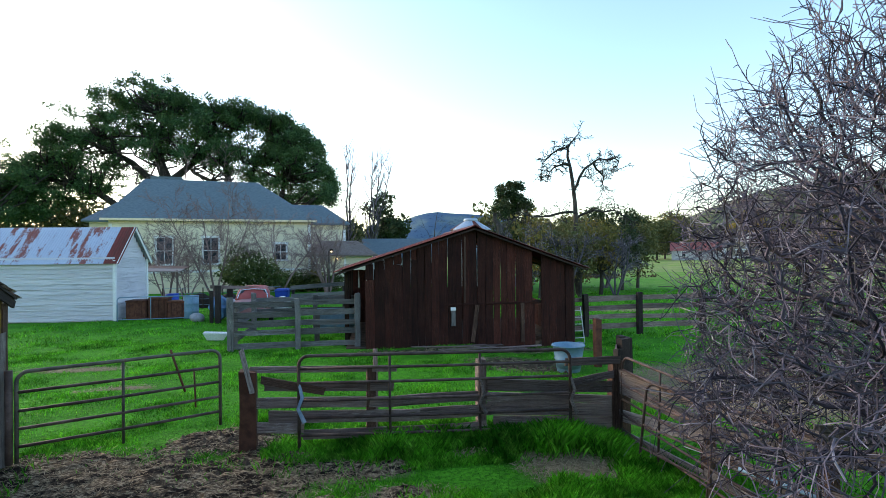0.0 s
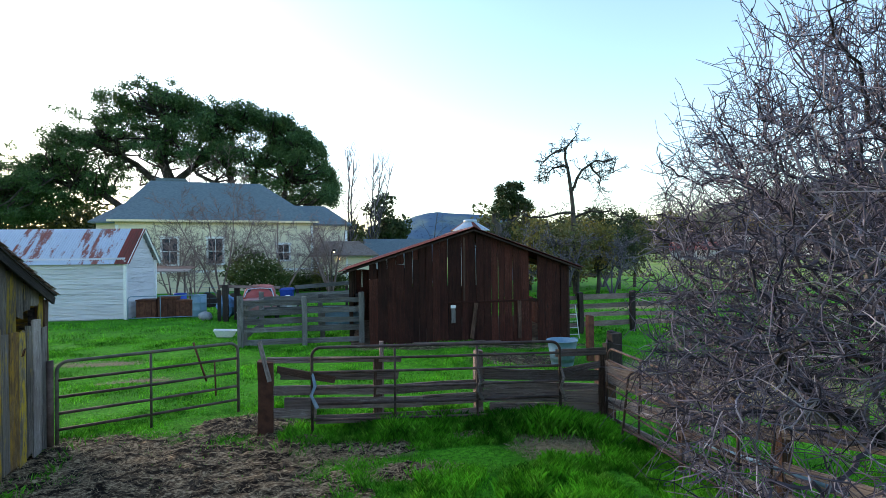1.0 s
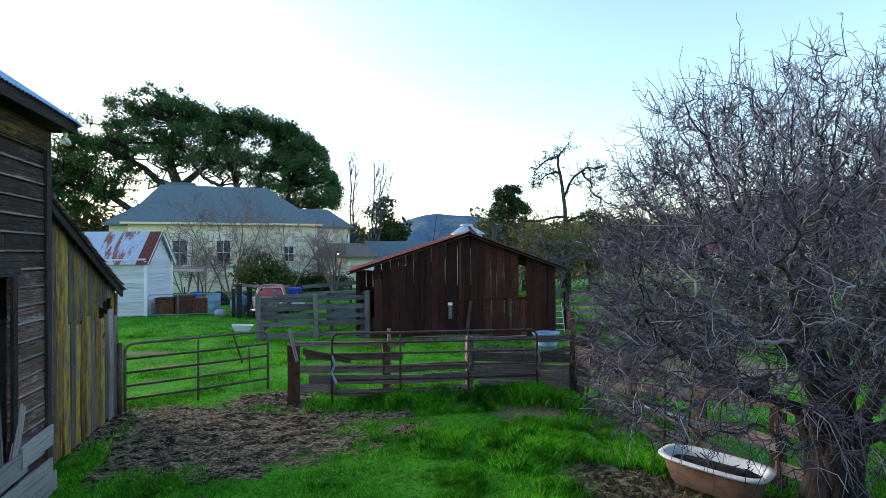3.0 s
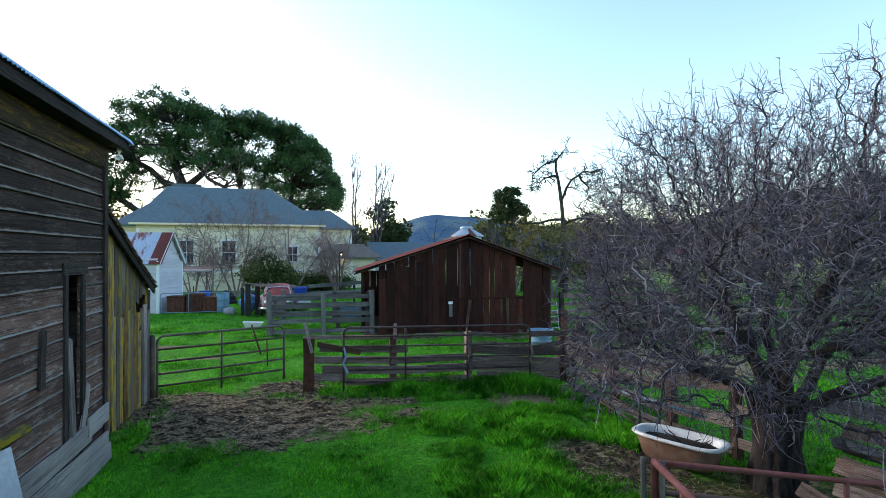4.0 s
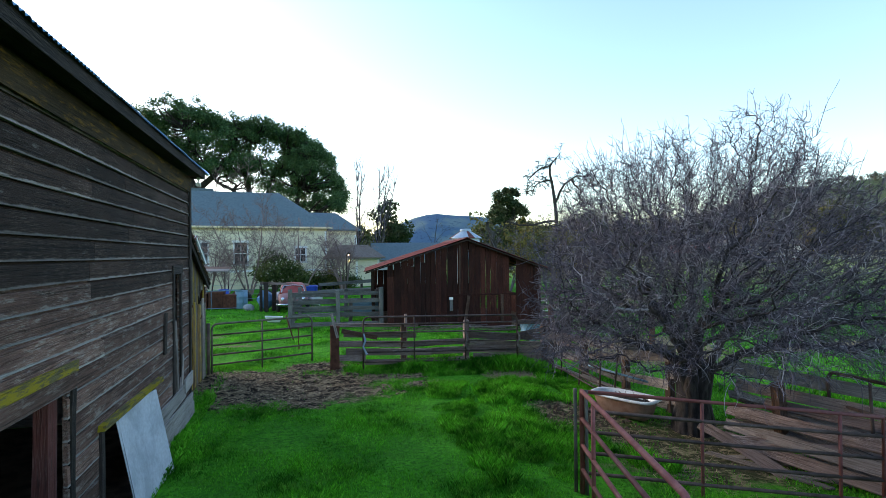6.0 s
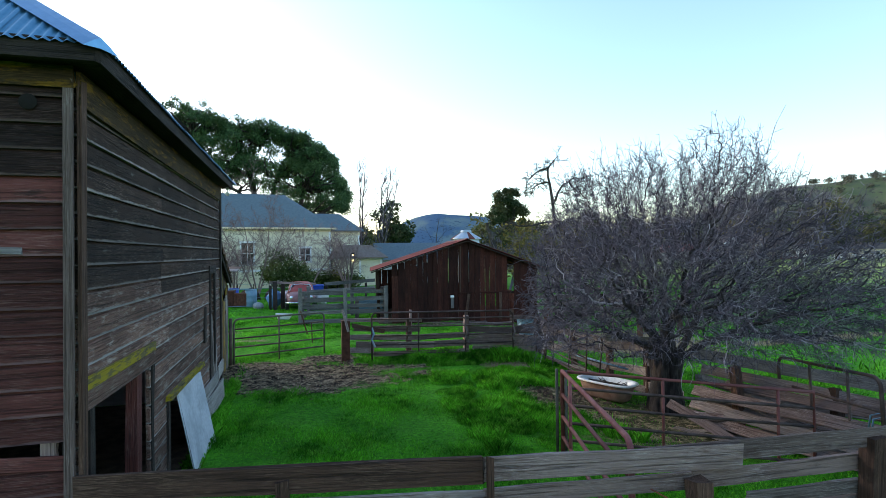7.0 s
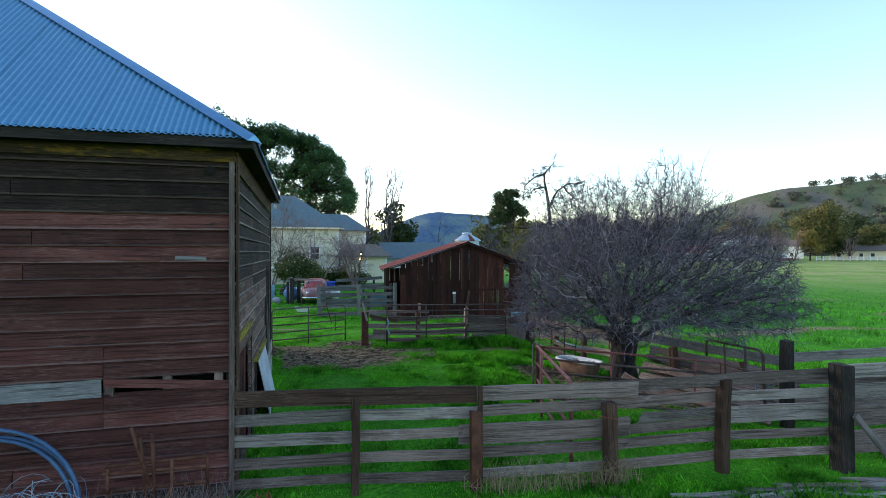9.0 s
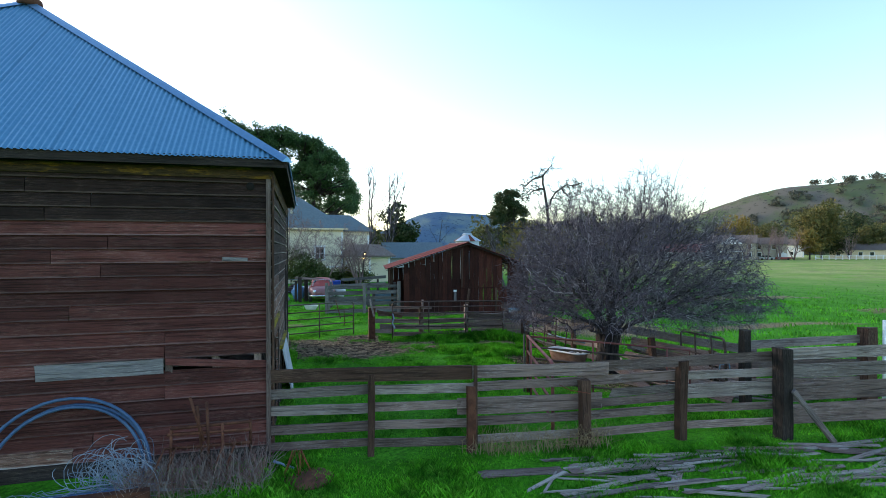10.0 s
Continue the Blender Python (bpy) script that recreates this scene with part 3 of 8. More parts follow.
def old_barn():
    rng = np.random.default_rng(11)
    root = thing("old_barn", tuple(A0), "weathered brown board barn with pyramid roof of bluish corrugated metal", "barn")
    out_side, out_front = -UF, -US
    # the wall towards the pen: lap siding with three openings
    wall = part("pen_wall", box_mesh((-0.02, -0.02, 0), (0.02, 0.02, 4.4)), M_TRIM, root, "dark peeling lap siding", Matrix.Translation(bp(0.06, 0.08, 0)))
    course = 0.2
    holes = ((0.32, 1.9, 0.0, 1.83), (2.75, 4.5, 0.0, 1.12), (5.87, 6.28, 0.72, 2.65))
    z = 0.12
    while z < 4.3:
        spans, lo = [], 0.02
        for h0, h1, z0, z1 in holes:
            if z + course > z0 + 0.05 and z < z1 - 0.05:
                if h0 > lo:
                    spans.append((lo, h0))
                lo = h1
        spans.append((lo, BARN_S))
        for a, b in spans:
            while b - a > 0.05:
                e = b if b - a < 4.2 else a + rng.uniform(1.8, 3.8)
                pale = z < 0.7 and a > 4.6
                siding(wall, bp(a + 0.004, 0.0, z + course / 2), bp(e - 0.004, 0.0, z + course / 2 + rng.normal(0, 0.003)), course, out_side, M_PALE if pale else M_SIDE_UPPER if z > 2.6 + 0.25 * math.sin(a * 2.1) else M_SIDE, rng)
                a = e
        z += course
    for s in (0.2, 2.0, 2.68, 4.55, 5.83, 6.32):
        board("jamb", wall, bp(s, -0.035, 0.1), bp(s, -0.035, 2.75 if s > 5 else 1.9 if s < 2.5 else 1.2), 0.09, 0.03, out_side, M_TRIM, rng)
    board("lintel", wall, bp(0.1, -0.04, 2.0), bp(2.05, -0.04, 1.98), 0.1, 0.035, out_side, M_LICHEN_BRIGHT, rng, "lichen-yellowed lintel")
    board("lintel", wall, bp(0.1, -0.036, 1.87), bp(2.05, -0.036, 1.86), 0.15, 0.03, out_side, M_SIDE, rng)
    board("door_post", wall, bp(1.8, 0.1, 0.0), bp(1.8, 0.1, 1.85), 0.16, 0.12, out_side, M_FACADE, rng, "red-brown inner door post")
    board("lintel", wall, bp(5.75, -0.04, 2.74), bp(6.42, -0.04, 2.74), 0.14, 0.03, out_side, M_TRIM, rng)
    board("ledge", wall, bp(2.6, -0.06, 1.22), bp(4.9, -0.06, 1.2), 0.06, 0.07, out_side, M_LICHEN_BRIGHT, rng, "ledge yellow with lichen")
    board("cleat", wall, bp(5.22, -0.045, 1.5), bp(5.26, -0.045, 2.1), 0.11, 0.03, out_side, M_TRIM, rng)
    board("loose_plank", wall, bp(5.98, -0.06, 0.62), bp(5.93, -0.03, 1.9), 0.12, 0.025, out_side, M_GREY, rng, "grey plank leaning in the slot")
    board("loose_plank", wall, bp(6.2, -0.06, 0.6), bp(6.5, -0.03, 1.25), 0.13, 0.025, out_side, M_GREY, rng)
    for k, (a, b, zz, tilt) in enumerate(((4.7, 6.5, 0.62, 0.02), (4.9, 7.1, 0.36, -0.02), (4.6, 7.2, 0.12, 0.03), (6.35, 7.1, 0.72, 0.0))):
        board("skirt_board", wall, bp(a, -0.07 - 0.02 * (k % 2), zz), bp(b, -0.07, zz + tilt), 0.24, 0.026, out_side, M_PALE, rng, "pale unpainted skirt board")
    board("frieze", wall, bp(-0.02, -0.04, 4.28), bp(BARN_S + 0.02, -0.04, 4.28), 0.26, 0.03, out_side, M_LICHEN_TRIM, rng, warp=0.002)
    # the front towards the fence
    front = part("front_wall", box_mesh((-0.02, -0.02, 0), (0.02, 0.02, 4.4)), M_TRIM, root, "weathered red-brown lap siding", Matrix.Translation(bp(0.08, 0.2, 0)))
    z = 0.2
    row = 0
    while z < 4.3:
        a = 0.03
        gap = 1.36 < z + course / 2 < 1.56
        while a < BARN_F:
            e = min(BARN_F, a + rng.uniform(2.0, 5.4))
            if abs(z + course / 2 - 1.46) < 0.5 and a < 1.46:
                e = 1.46
            if BARN_F - e < 0.6:
                e = BARN_F
            if gap and a < 1.4:
                board("siding_board", front, bp(-0.02, a, z + 0.05), bp(-0.03, e, z + 0.17), 0.1, 0.022, out_front, M_FACADE, rng)
            elif gap and a < 2.9:
                e = 3.08
                board("siding_board", front, bp(-0.028, a + 0.02, z + course / 2), bp(-0.028, e, z + course / 2 - 0.01), course + 0.01, 0.024, out_front, M_SILVER, rng, "bare silver board")
            else:
                siding(front, bp(0.0, e - 0.004, z + course / 2 + rng.normal(0, 0.004)), bp(0.0, a + 0.004, z + course / 2), course, out_front, M_FACADE_EAVE if z > 3.55 else M_SIDE if row == 0 and a > 0.5 else M_FACADE, rng)
            a = e
        z += course
        row += 1
    for f in (0.18, 0.78, 1.42):
        board("stud", front, bp(0.04, f, 1.3), bp(0.04, f, 1.6), 0.1, 0.05, out_front, M_FENCE, rng)
    board("corner_board", front, bp(-0.045, 0.02, 0.05), bp(-0.045, 0.02, 4.35), 0.065, 0.03, out_front, M_FENCE, rng, warp=0.002, cut0=0)
    board("corner_board", wall, bp(0.03, -0.045, 0.05), bp(0.03, -0.045, 4.35), 0.1, 0.03, out_side, M_POST, rng, warp=0.002)
    board("corner_board", wall, bp(BARN_S - 0.03, -0.045, 0.05), bp(BARN_S - 0.03, -0.045, 4.35), 0.11, 0.03, out_side, M_TRIM, rng, warp=0.002)
    board("frieze", front, bp(-0.045, -0.02, 4.36), bp(-0.045, BARN_F, 4.36), 0.16, 0.03, out_front, M_LICHEN_TRIM, rng, warp=0.002)
    # flat black disc paints the dark of a hole; no opening is cut
    part("knot_hole", lathe([(0.0, 0.0), (0.055, 0.0), (0.06, -0.004)], 16), M_DARK, front, "", Matrix.Translation(bp(-0.045, 0.28, 4.16)) @ pose(0, 0, 0, 90, 0, 7.35))
    for f, zz, long, mt in ((0.85, 3.05, 0.45, M_FACADE), (0.33, 3.05, 0.36, M_SILVER)):
        board("patch_board", front, bp(-0.04, f, zz), bp(-0.04, f + long, zz + 0.01), 0.055, 0.008, out_front, mt, rng)
    board("sill_beam", front, bp(-0.02, 0.0, 0.1), bp(-0.02, BARN_F, 0.1), 0.2, 0.08, out_front, M_TRIM, rng)
    # closing walls
    me = plank_mesh(BARN_F, 4.3, 0.04, rng)
    part("rear_wall", me, M_SIDE, root, "", along(bp(BARN_S, 0, 2.2), bp(BARN_S, BARN_F, 2.2), US))
    me = plank_mesh(BARN_S, 4.3, 0.04, rng)
    part("far_wall", me, M_SIDE, root, "", along(bp(0, BARN_F, 2.2), bp(BARN_S, BARN_F, 2.2), UF))
    part("inner_floor", plank_mesh(BARN_S, BARN_F, 0.03, rng), M_SOIL, root, "", along(bp(0.1, BARN_F / 2, 0.03), bp(BARN_S - 0.1, BARN_F / 2, 0.03), (0, 0, 1)))
    # the roof: four corrugated faces to one point
    ov, ze, zt = 0.24, 4.57, 8.1
    cs, cf = BARN_S / 2, BARN_F / 2
    hs, hf = cs + ov, cf + ov
    for label, o, ux, ud, half, run in (("front", bp(-ov, -ov, ze), UF, US, hf, hs), ("pen", bp(BARN_S + ov, -ov, ze), -US, UF, hs, hf),
                                        ("rear", bp(BARN_S + ov, BARN_F + ov, ze), -UF, -US, hf, hs), ("far", bp(-ov, BARN_F + ov, ze), US, -UF, hs, hf)):
        rise = zt - ze
        length = math.hypot(run, rise)
        face = part("roof_slope", box_mesh((-0.03, -0.03, -0.03), (0.03, 0.03, 0.03)), M_TRIM, root, "galvanized corrugated sheets, blue sky reflection painted in", Matrix.Translation(bp(cs, cf, zt - 0.3)))
        yv = (ud * run + Vector((0, 0, rise))).normalized()
        zv = ux.cross(yv)
        if zv.z < 0:
            zv = -zv
        wide = 0.608
        k, u = 0, 0.0
        while u < 2 * half - 0.01:
            e = min(2 * half, u + wide)
            m = Matrix((ux, yv, zv)).transposed().to_4x4()
            m.translation = o + zv * (0.012 + 0.004 * (k % 2)) - yv * (0.05 + rng.uniform(-0.008, 0.008))
            part("roof_sheet", sheet_mesh(u, e + 0.03 if e < 2 * half else e, lambda x: length * min(1.0, x / half, (2 * half - x) / half)), M_ROOF, face, "", m)
            u, k = e, k + 1
        # underside and fascia
        a, b = o, o + ux * 2 * half
        board("fascia", root, a - Vector((0, 0, 0.07)), b - Vector((0, 0, 0.07)), 0.15, 0.035, -ud, M_TRIM, rng, "dark weathered fascia", warp=0.003)
        board("soffit_board", root, a + ud * 0.15 + ux * 0.02 - Vector((0, 0, 0.1)), b + ud * 0.15 - ux * 0.02 - Vector((0, 0, 0.1)), 0.27, 0.02, (0, 0, 1), M_TRIM, rng, warp=0.002)
    top = bp(cs, cf, zt)
    for s, f in ((-ov, -ov), (BARN_S + ov, -ov), (BARN_S + ov, BARN_F + ov), (-ov, BARN_F + ov)):
        c = bp(s, f, ze)
        d = (top - c).normalized()
        side = Vector((-d.y, d.x, 0)).normalized()
        pts = []
        for p in (c - d * 0.05, top):
            pts.append([p - side * 0.13 - Vector((0, 0, 0.045)), p - side * 0.06 + Vector((0, 0, 0.012)), p + Vector((0, 0, 0.05)), p + side * 0.06 + Vector((0, 0, 0.012)), p + side * 0.13 - Vector((0, 0, 0.045)), p - Vector((0, 0, 0.03))])
        part("hip_cap", loft(pts, True, False), M_CAP, root, "pale folded metal cap")
    part("finial", lathe([(0.0, 0.32), (0.09, 0.28), (0.1, 0.1), (0.2, 0.04), (0.22, -0.1), (0.0, -0.1)], 12), M_RUST, root, "", Matrix.Translation(top))
    return root


old_barn()


def white_panel():
    rng = np.random.default_rng(3)
    me = plank_mesh(1.5, 1.22, 0.02, rng, warp=0.02, rag=0.03, segs=6)
    m = along(bp(3.04, -0.18, 0.56), bp(4.54, -0.2, 0.53), -UF + Vector((0, 0, 0.2)))
    solid("wall_sheet", me, M_WHITE_PANEL, "whitewashed sheet leaning over a hole in the barn wall", "sheet", m)


white_panel()


def floodlight():
    root = thing("floodlight", tuple(bp(7.25, -0.16, 4.22)), "white twin floodlight under the barn eave", "lamp")
    m = Matrix.Translation(bp(7.25, -0.16, 4.25))
    part("bracket", lathe([(0.0, 0.2), (0.03, 0.2), (0.03, 0.15), (0.014, 0.13), (0.014, 0.06), (0, 0.06)], 12), M_WHITE, root, "", m)
    for a in (-1, 1):
        part("lamp_head", lathe([(0.0, 0.05), (0.02, 0.045), (0.028, 0.01), (0.038, -0.04), (0.032, -0.035), (0, -0.03)], 14), M_WHITE, root, "", m @ pose(0.0, 0.045 * a, 0.07, 60 * a, 0, 20))


floodlight()


def lean_to():
    rng = np.random.default_rng(21)
    root = thing("lean_to", tuple(A0 + US * 7.2 + UF * 0.2), "lean-to shed of lichen-yellowed upright boards", "shed")
    out = -UF
    s0, s1, z0, z1 = 7.12, 10.45, 3.88, 2.27

    def bp(s, f, z):
        return A0 + US * s + UF * (f + 0.3) + Vector((0, 0, z))

    def roof_z(s):
        return z0 + (z1 - z0) * (s - s0) / (s1 - s0)

    wall = part("side_wall", box_mesh((-0.03, -0.03, 0), (0.03, 0.03, 2.1)), M_TRIM, root, "", Matrix.Translation(bp(s1 - 0.1, 0.1, 0)))
    s = s0
    k = 0
    while s < s1 - 0.05:
        w = min(rng.uniform(0.16, 0.26), s1 - s)
        mid = s + w / 2
        top = roof_z(mid) - 0.03
        mat = (M_LICHEN, M_LICHEN_RUSTY, M_LICHEN, M_LICHEN_GREY, M_LICHEN_RUSTY, M_LICHEN, M_LICHEN_GREY)[k % 7]
        slant = (z1 - z0) / (s1 - s0) * 0.5 * w / (w / 2)
        if mid < 8.2:
            board("wall_board", wall, bp(mid, -0.02, 0.06), bp(mid + rng.normal(0, 0.008), -0.02, top), w - 0.012, 0.024, out, mat, rng, rag=0.01, cut1=slant * w / 2 / 0.5 * 0.5)
        else:
            cut = 1.88 + rng.uniform(-0.06, 0.06)
            if not 9.75 < mid < 10.3:
                board("wall_board", wall, bp(mid, -0.012, cut - 0.12), bp(mid, -0.012, top), w - 0.012, 0.022, out, M_LICHEN if k % 2 else M_LICHEN_GREY, rng, rag=0.02)
            else:
                board("wall_board", wall, bp(mid, -0.012, cut + 0.2), bp(mid, -0.012, top), w - 0.012, 0.022, out, M_LICHEN_GREY, rng, rag=0.04)
            board("wall_board", wall, bp(mid + rng.normal(0, 0.012), -0.045, 0.02 + rng.uniform(0, 0.08)), bp(mid + rng.normal(0, 0.012), -0.04, cut), w - 0.014, 0.024, out, M_GREY if mid > 9.95 else mat, rng, rag=0.03)
        s += w
        k += 1
    board("corner_post", root, bp(s1 + 0.02, 0.02, 0.0), bp(s1 + 0.02, 0.02, 2.2), 0.12, 0.12, out, M_POST, rng)
    part("hasp", pipe_mesh([bp(9.7, -0.07, 1.5), bp(9.7, -0.09, 1.58), bp(9.74, -0.09, 1.6), bp(9.74, -0.07, 1.5)], 0.008, 6), M_RUST, root)
    part("far_wall", plank_mesh(5.0, 2.1, 0.04, rng), M_LICHEN, root, "", along(bp(s1, 0.1, 1.08), bp(s1, 5.1, 1.08), US))
    part("rear_wall", plank_mesh(s1 - s0, 2.1, 0.04, rng), M_LICHEN, root, "", along(bp(s0, 5.1, 1.08), bp(s1, 5.1, 1.08), UF))
    # roof: dark shingle rows on boards
    d = (bp(s1, 0, z1) - bp(s0, 0, z0)).normalized()
    nrm = d.cross(UF)
    if nrm.z < 0:
        nrm = -nrm
    length = (bp(s1, 0, z1) - bp(s0, 0, z0)).length + 0.08
    roof = part("roof", plank_mesh(length, 5.3, 0.03, rng, rag=0.01), M_TRIM, root, "dark weathered roof", along(bp(s0, 2.5, z0 + 0.02), bp(s0, 2.5, z0 + 0.02) + d * length, nrm))
    r = 0
    while r < length - 0.1:
        p = bp(s0, -0.17, z0 + 0.02) + d * (r + 0.12) + nrm * 0.035
        board("shingle_course", roof, p, p + UF * 5.3, 0.3, 0.022, nrm - d * 0.12, M_SIDE, rng, warp=0.008)
        r += 0.2
    board("rake_board", root, bp(s0, -0.12, z0 - 0.06), bp(s0, -0.12, z0 - 0.06) + d * (length - 0.02), 0.11, 0.03, out, M_TRIM, rng, warp=0.004)


lean_to()


# ---- pipe panels and gates ----
def bar_panel(name, p0, p1, rails, uprights, r, mat, label, category="gate", group="", rail_mat=None, foot=0.0, round_ends=(True, True), lean=(0, 0), flip=None):
    """A pipe gate or panel from p0 to p1 (on the ground): a bent frame, level rails and uprights."""
    p0, p1 = Vector(p0), Vector(p1)
    root = thing(name, tuple(p0), label, category, group)
    d = p1 - p0
    length = d.length
    d.normalize()
    tip = Vector((lean[0], lean[1], 0))

    def at(x, z):
        return p0 + d * x + Vector((0, 0, z)) + tip * z

    top = rails[-1]
    c = 0.14
    pts = [at(0, foot)]
    if round_ends[0]:
        pts += [at(0, top - c)] + [at(c - c * math.cos(a), top - c + c * math.sin(a)) for a in np.linspace(0.3, 1.27, 4)] + [at(c, top)]
    else:
        pts += [at(0, top)]
    if round_ends[1]:
        pts += [at(length - c, top)] + [at(length - c + c * math.sin(a), top - c + c * math.cos(a)) for a in np.linspace(0.3, 1.27, 4)] + [at(length, top - c), at(length, foot)]
    else:
        pts += [at(length, top), at(length, foot)]
    part("bent_pipe", pipe_mesh(pts, r), mat, root)
    for z in rails[:-1]:
        part("rail", pipe_mesh([at(0, z), at(length / 2, z - 0.008), at(length, z)], r * 0.85), rail_mat or mat, root)
    for x in uprights:
        part("upright", pipe_mesh([at(x, foot), at(x, top)], r * 0.8), mat, root)
    return root, at


GATE, gate_at = bar_panel("pipe_gate", (-4.93, 7.3, 0.06), (-2.66, 8.5, 0.06), (0.22, 0.46, 0.7, 0.95, 1.22), (1.22,), 0.026, M_PIPE_GREEN,
                          "tarnished five-bar pipe gate standing ajar", rail_mat=M_PIPE)
part("latch_bar", pipe_mesh([gate_at(2.05, 0.62), gate_at(1.85, 1.3)], 0.018), M_RUST, GATE)
part("latch_link", pipe_mesh([gate_at(2.2, 0.35), gate_at(2.18, 0.95)], 0.014), M_RUST, GATE)
part("hinge_post", pipe_mesh([gate_at(-0.08, 0.0), gate_at(-0.08, 1.25)], 0.045), M_PIPE, GATE)


def post(name, x, y, h, w, mat, rng, label, group="", lean=(0, 0), parent=None, sink=0.12):
    z = gz(x, y)
    me = plank_mesh(h + sink, w, w, rng, warp=0.012, rag=0.02)
    m = along((x, y, z - sink), (x + lean[0], y + lean[1], z + h), (0.1, -1, 0))
    if parent:
        return part(name, me, mat, parent, "", m)
    return solid(name, me, mat, label, "post", m, group)


def pen_front():
    rng = np.random.default_rng(5)
    x0, y0, x1, y1 = -1.98, 7.44, 3.55, 7.12

    def at(x, z, dy=0.0):
        return Vector((x, y0 + (y1 - y0) * (x - x0) / (x1 - x0) + dy, z + gz(x, 7.3)))

    post("rust_post", -1.98, 7.42, 1.14, 0.23, M_RUST, rng, "thick rust-brown gate post")
    root = thing("board_fence", (x0, y0, 0), "low grey board fence behind a pipe panel", "fence")
    for x, h, w, mt in ((-0.22, 1.15, 0.13, M_POST), (-0.16, 1.42, 0.06, M_FENCE), (1.42, 1.2, 0.13, M_FENCE), (3.5, 1.25, 0.15, M_POST)):
        post("fence_post", x, at(x, 0).y + 0.05, h, w, mt, rng, "", parent=root)
    rows = ((-1.95, 0.15, 1.14, 0.09), (-1.75, 0.1, 0.89, 0.12), (-1.9, 1.5, 0.66, 0.15), (-1.7, 1.55, 0.46, 0.17), (-1.9, -1.2, 0.3, 0.16), (1.5, 3.5, 0.82, 0.17), (1.5, 3.5, 0.65, 0.12), (1.5, 3.45, 0.48, 0.2), (1.6, 3.4, 0.26, 0.2), (-1.2, 1.5, 0.2, 0.14))
    for a, b, z, w in rows:
        while a < b - 0.1:
            e = b if b - a < 2.4 else a + rng.uniform(1.5, 2.2)
            board("fence_board", root, at(a, z), at(e, z + rng.normal(0, 0.012)), w, 0.028, (0, -1, 0), M_FENCE, rng)
            a = e
    board("fence_board", root, at(-1.8, 1.0, -0.03), at(-0.9, 0.84, -0.03), 0.11, 0.025, (0, -1, 0), M_POST, rng, "dark slanting board")
    board("fence_board", root, at(2.7, 1.15, -0.03), at(3.55, 1.25, -0.03), 0.12, 0.025, (0, -1, 0), M_FENCE, rng)
    board("fence_board", root, at(2.8, 0.84, -0.03), at(3.45, 1.03, -0.03), 0.11, 0.025, (0, -1, 0), M_FENCE, rng)
    board("loose_slat", root, at(-1.9, 0.85, -0.14), at(-2.05, 1.45, -0.12), 0.07, 0.022, (0, -1, 0), M_GREY, rng, "pale upright slat")
    panel, pa = bar_panel("pipe_fence", (-1.25, 7.28, 0.02), (2.72, 7.02, 0.02), (0.2, 0.45, 0.7, 0.95, 1.16, 1.34), (1.3, 2.62), 0.024, M_PIPE, "rusty six-bar pipe panel tied before the fence", "fence")
    for x, l in ((0.0, 0.55), (3.98, 0.55), (2.62, 0.5)):
        pts = [pa(x, 0.95), pa(x + 0.05, 0.75) + Vector((0, -0.04, 0)), pa(x - 0.01, 0.6) + Vector((0, -0.05, 0)), pa(x + 0.08, 0.95 - l) + Vector((0, -0.05, 0))]
        part("tie_rag", tube_mesh([(pts, [0.02, 0.03, 0.025, 0.035])], 5), M_TWINE if x < 1 else M_GREY, panel, "pale rag tie")


pen_front()


def pen_side():
    """The fence from the corner past the tub to the tree: pipe panels before broken boards."""
    rng = np.random.default_rng(8)
    root = thing("side_fence", (3.6, 7.0, gz(3.6, 7)), "broken grey board fence beside the big tree", "fence")
    P = ((3.58, 7.05), (3.95, 5.6), (4.25, 4.2), (4.6, 3.1), (4.95, 2.3))
    for (xa, ya), (xb, yb) in zip(P, P[1:]):
        post("fence_post", xa, ya, rng.uniform(1.0, 1.25), 0.13, M_POST, rng, "", parent=root)
        for z in (0.2, 0.47, 0.74, 1.0):
            if rng.random() < 0.9:
                za, zb = z + gz(xa, ya) + rng.normal(0, 0.05), z + gz(xb, yb) + rng.normal(0, 0.07)
                board("fence_board", root, (xa - 0.06, ya, za), (xb - 0.06, yb, zb), rng.uniform(0.13, 0.2), 0.026, (-1, -0.3, 0), M_GREY, rng)
    board("fence_board", root, (4.2, 4.3, 0.95), (5.4, 4.2, 0.85), 0.2, 0.028, (0, -1, 0), M_GREY, rng)
    g = gz(3.6, 5)
    bar_panel("pipe_fence", (3.5, 7.0, g + 0.05), (3.62, 4.1, g), (0.2, 0.42, 0.64, 0.86, 1.08, 1.28), (0.95, 1.95), 0.02, M_PIPE, "rusty pipe panel along the side fence", "fence", lean=(0.04, 0))
    bar_panel("pipe_fence", (3.35, 6.2, g + 0.02), (3.85, 3.95, g), (0.25, 0.55, 0.85, 1.12), (1.1,), 0.018, M_PIPE, "thin rusty pipe panel leaning on the side fence", "fence", lean=(0.12, 0))
    part("rail_pipe", pipe_mesh([(3.6, 4.6, g + 0.62), (4.3, 3.4, g + 0.52)], 0.022), M_TIN, root, "bare metal pipe")


pen_side()


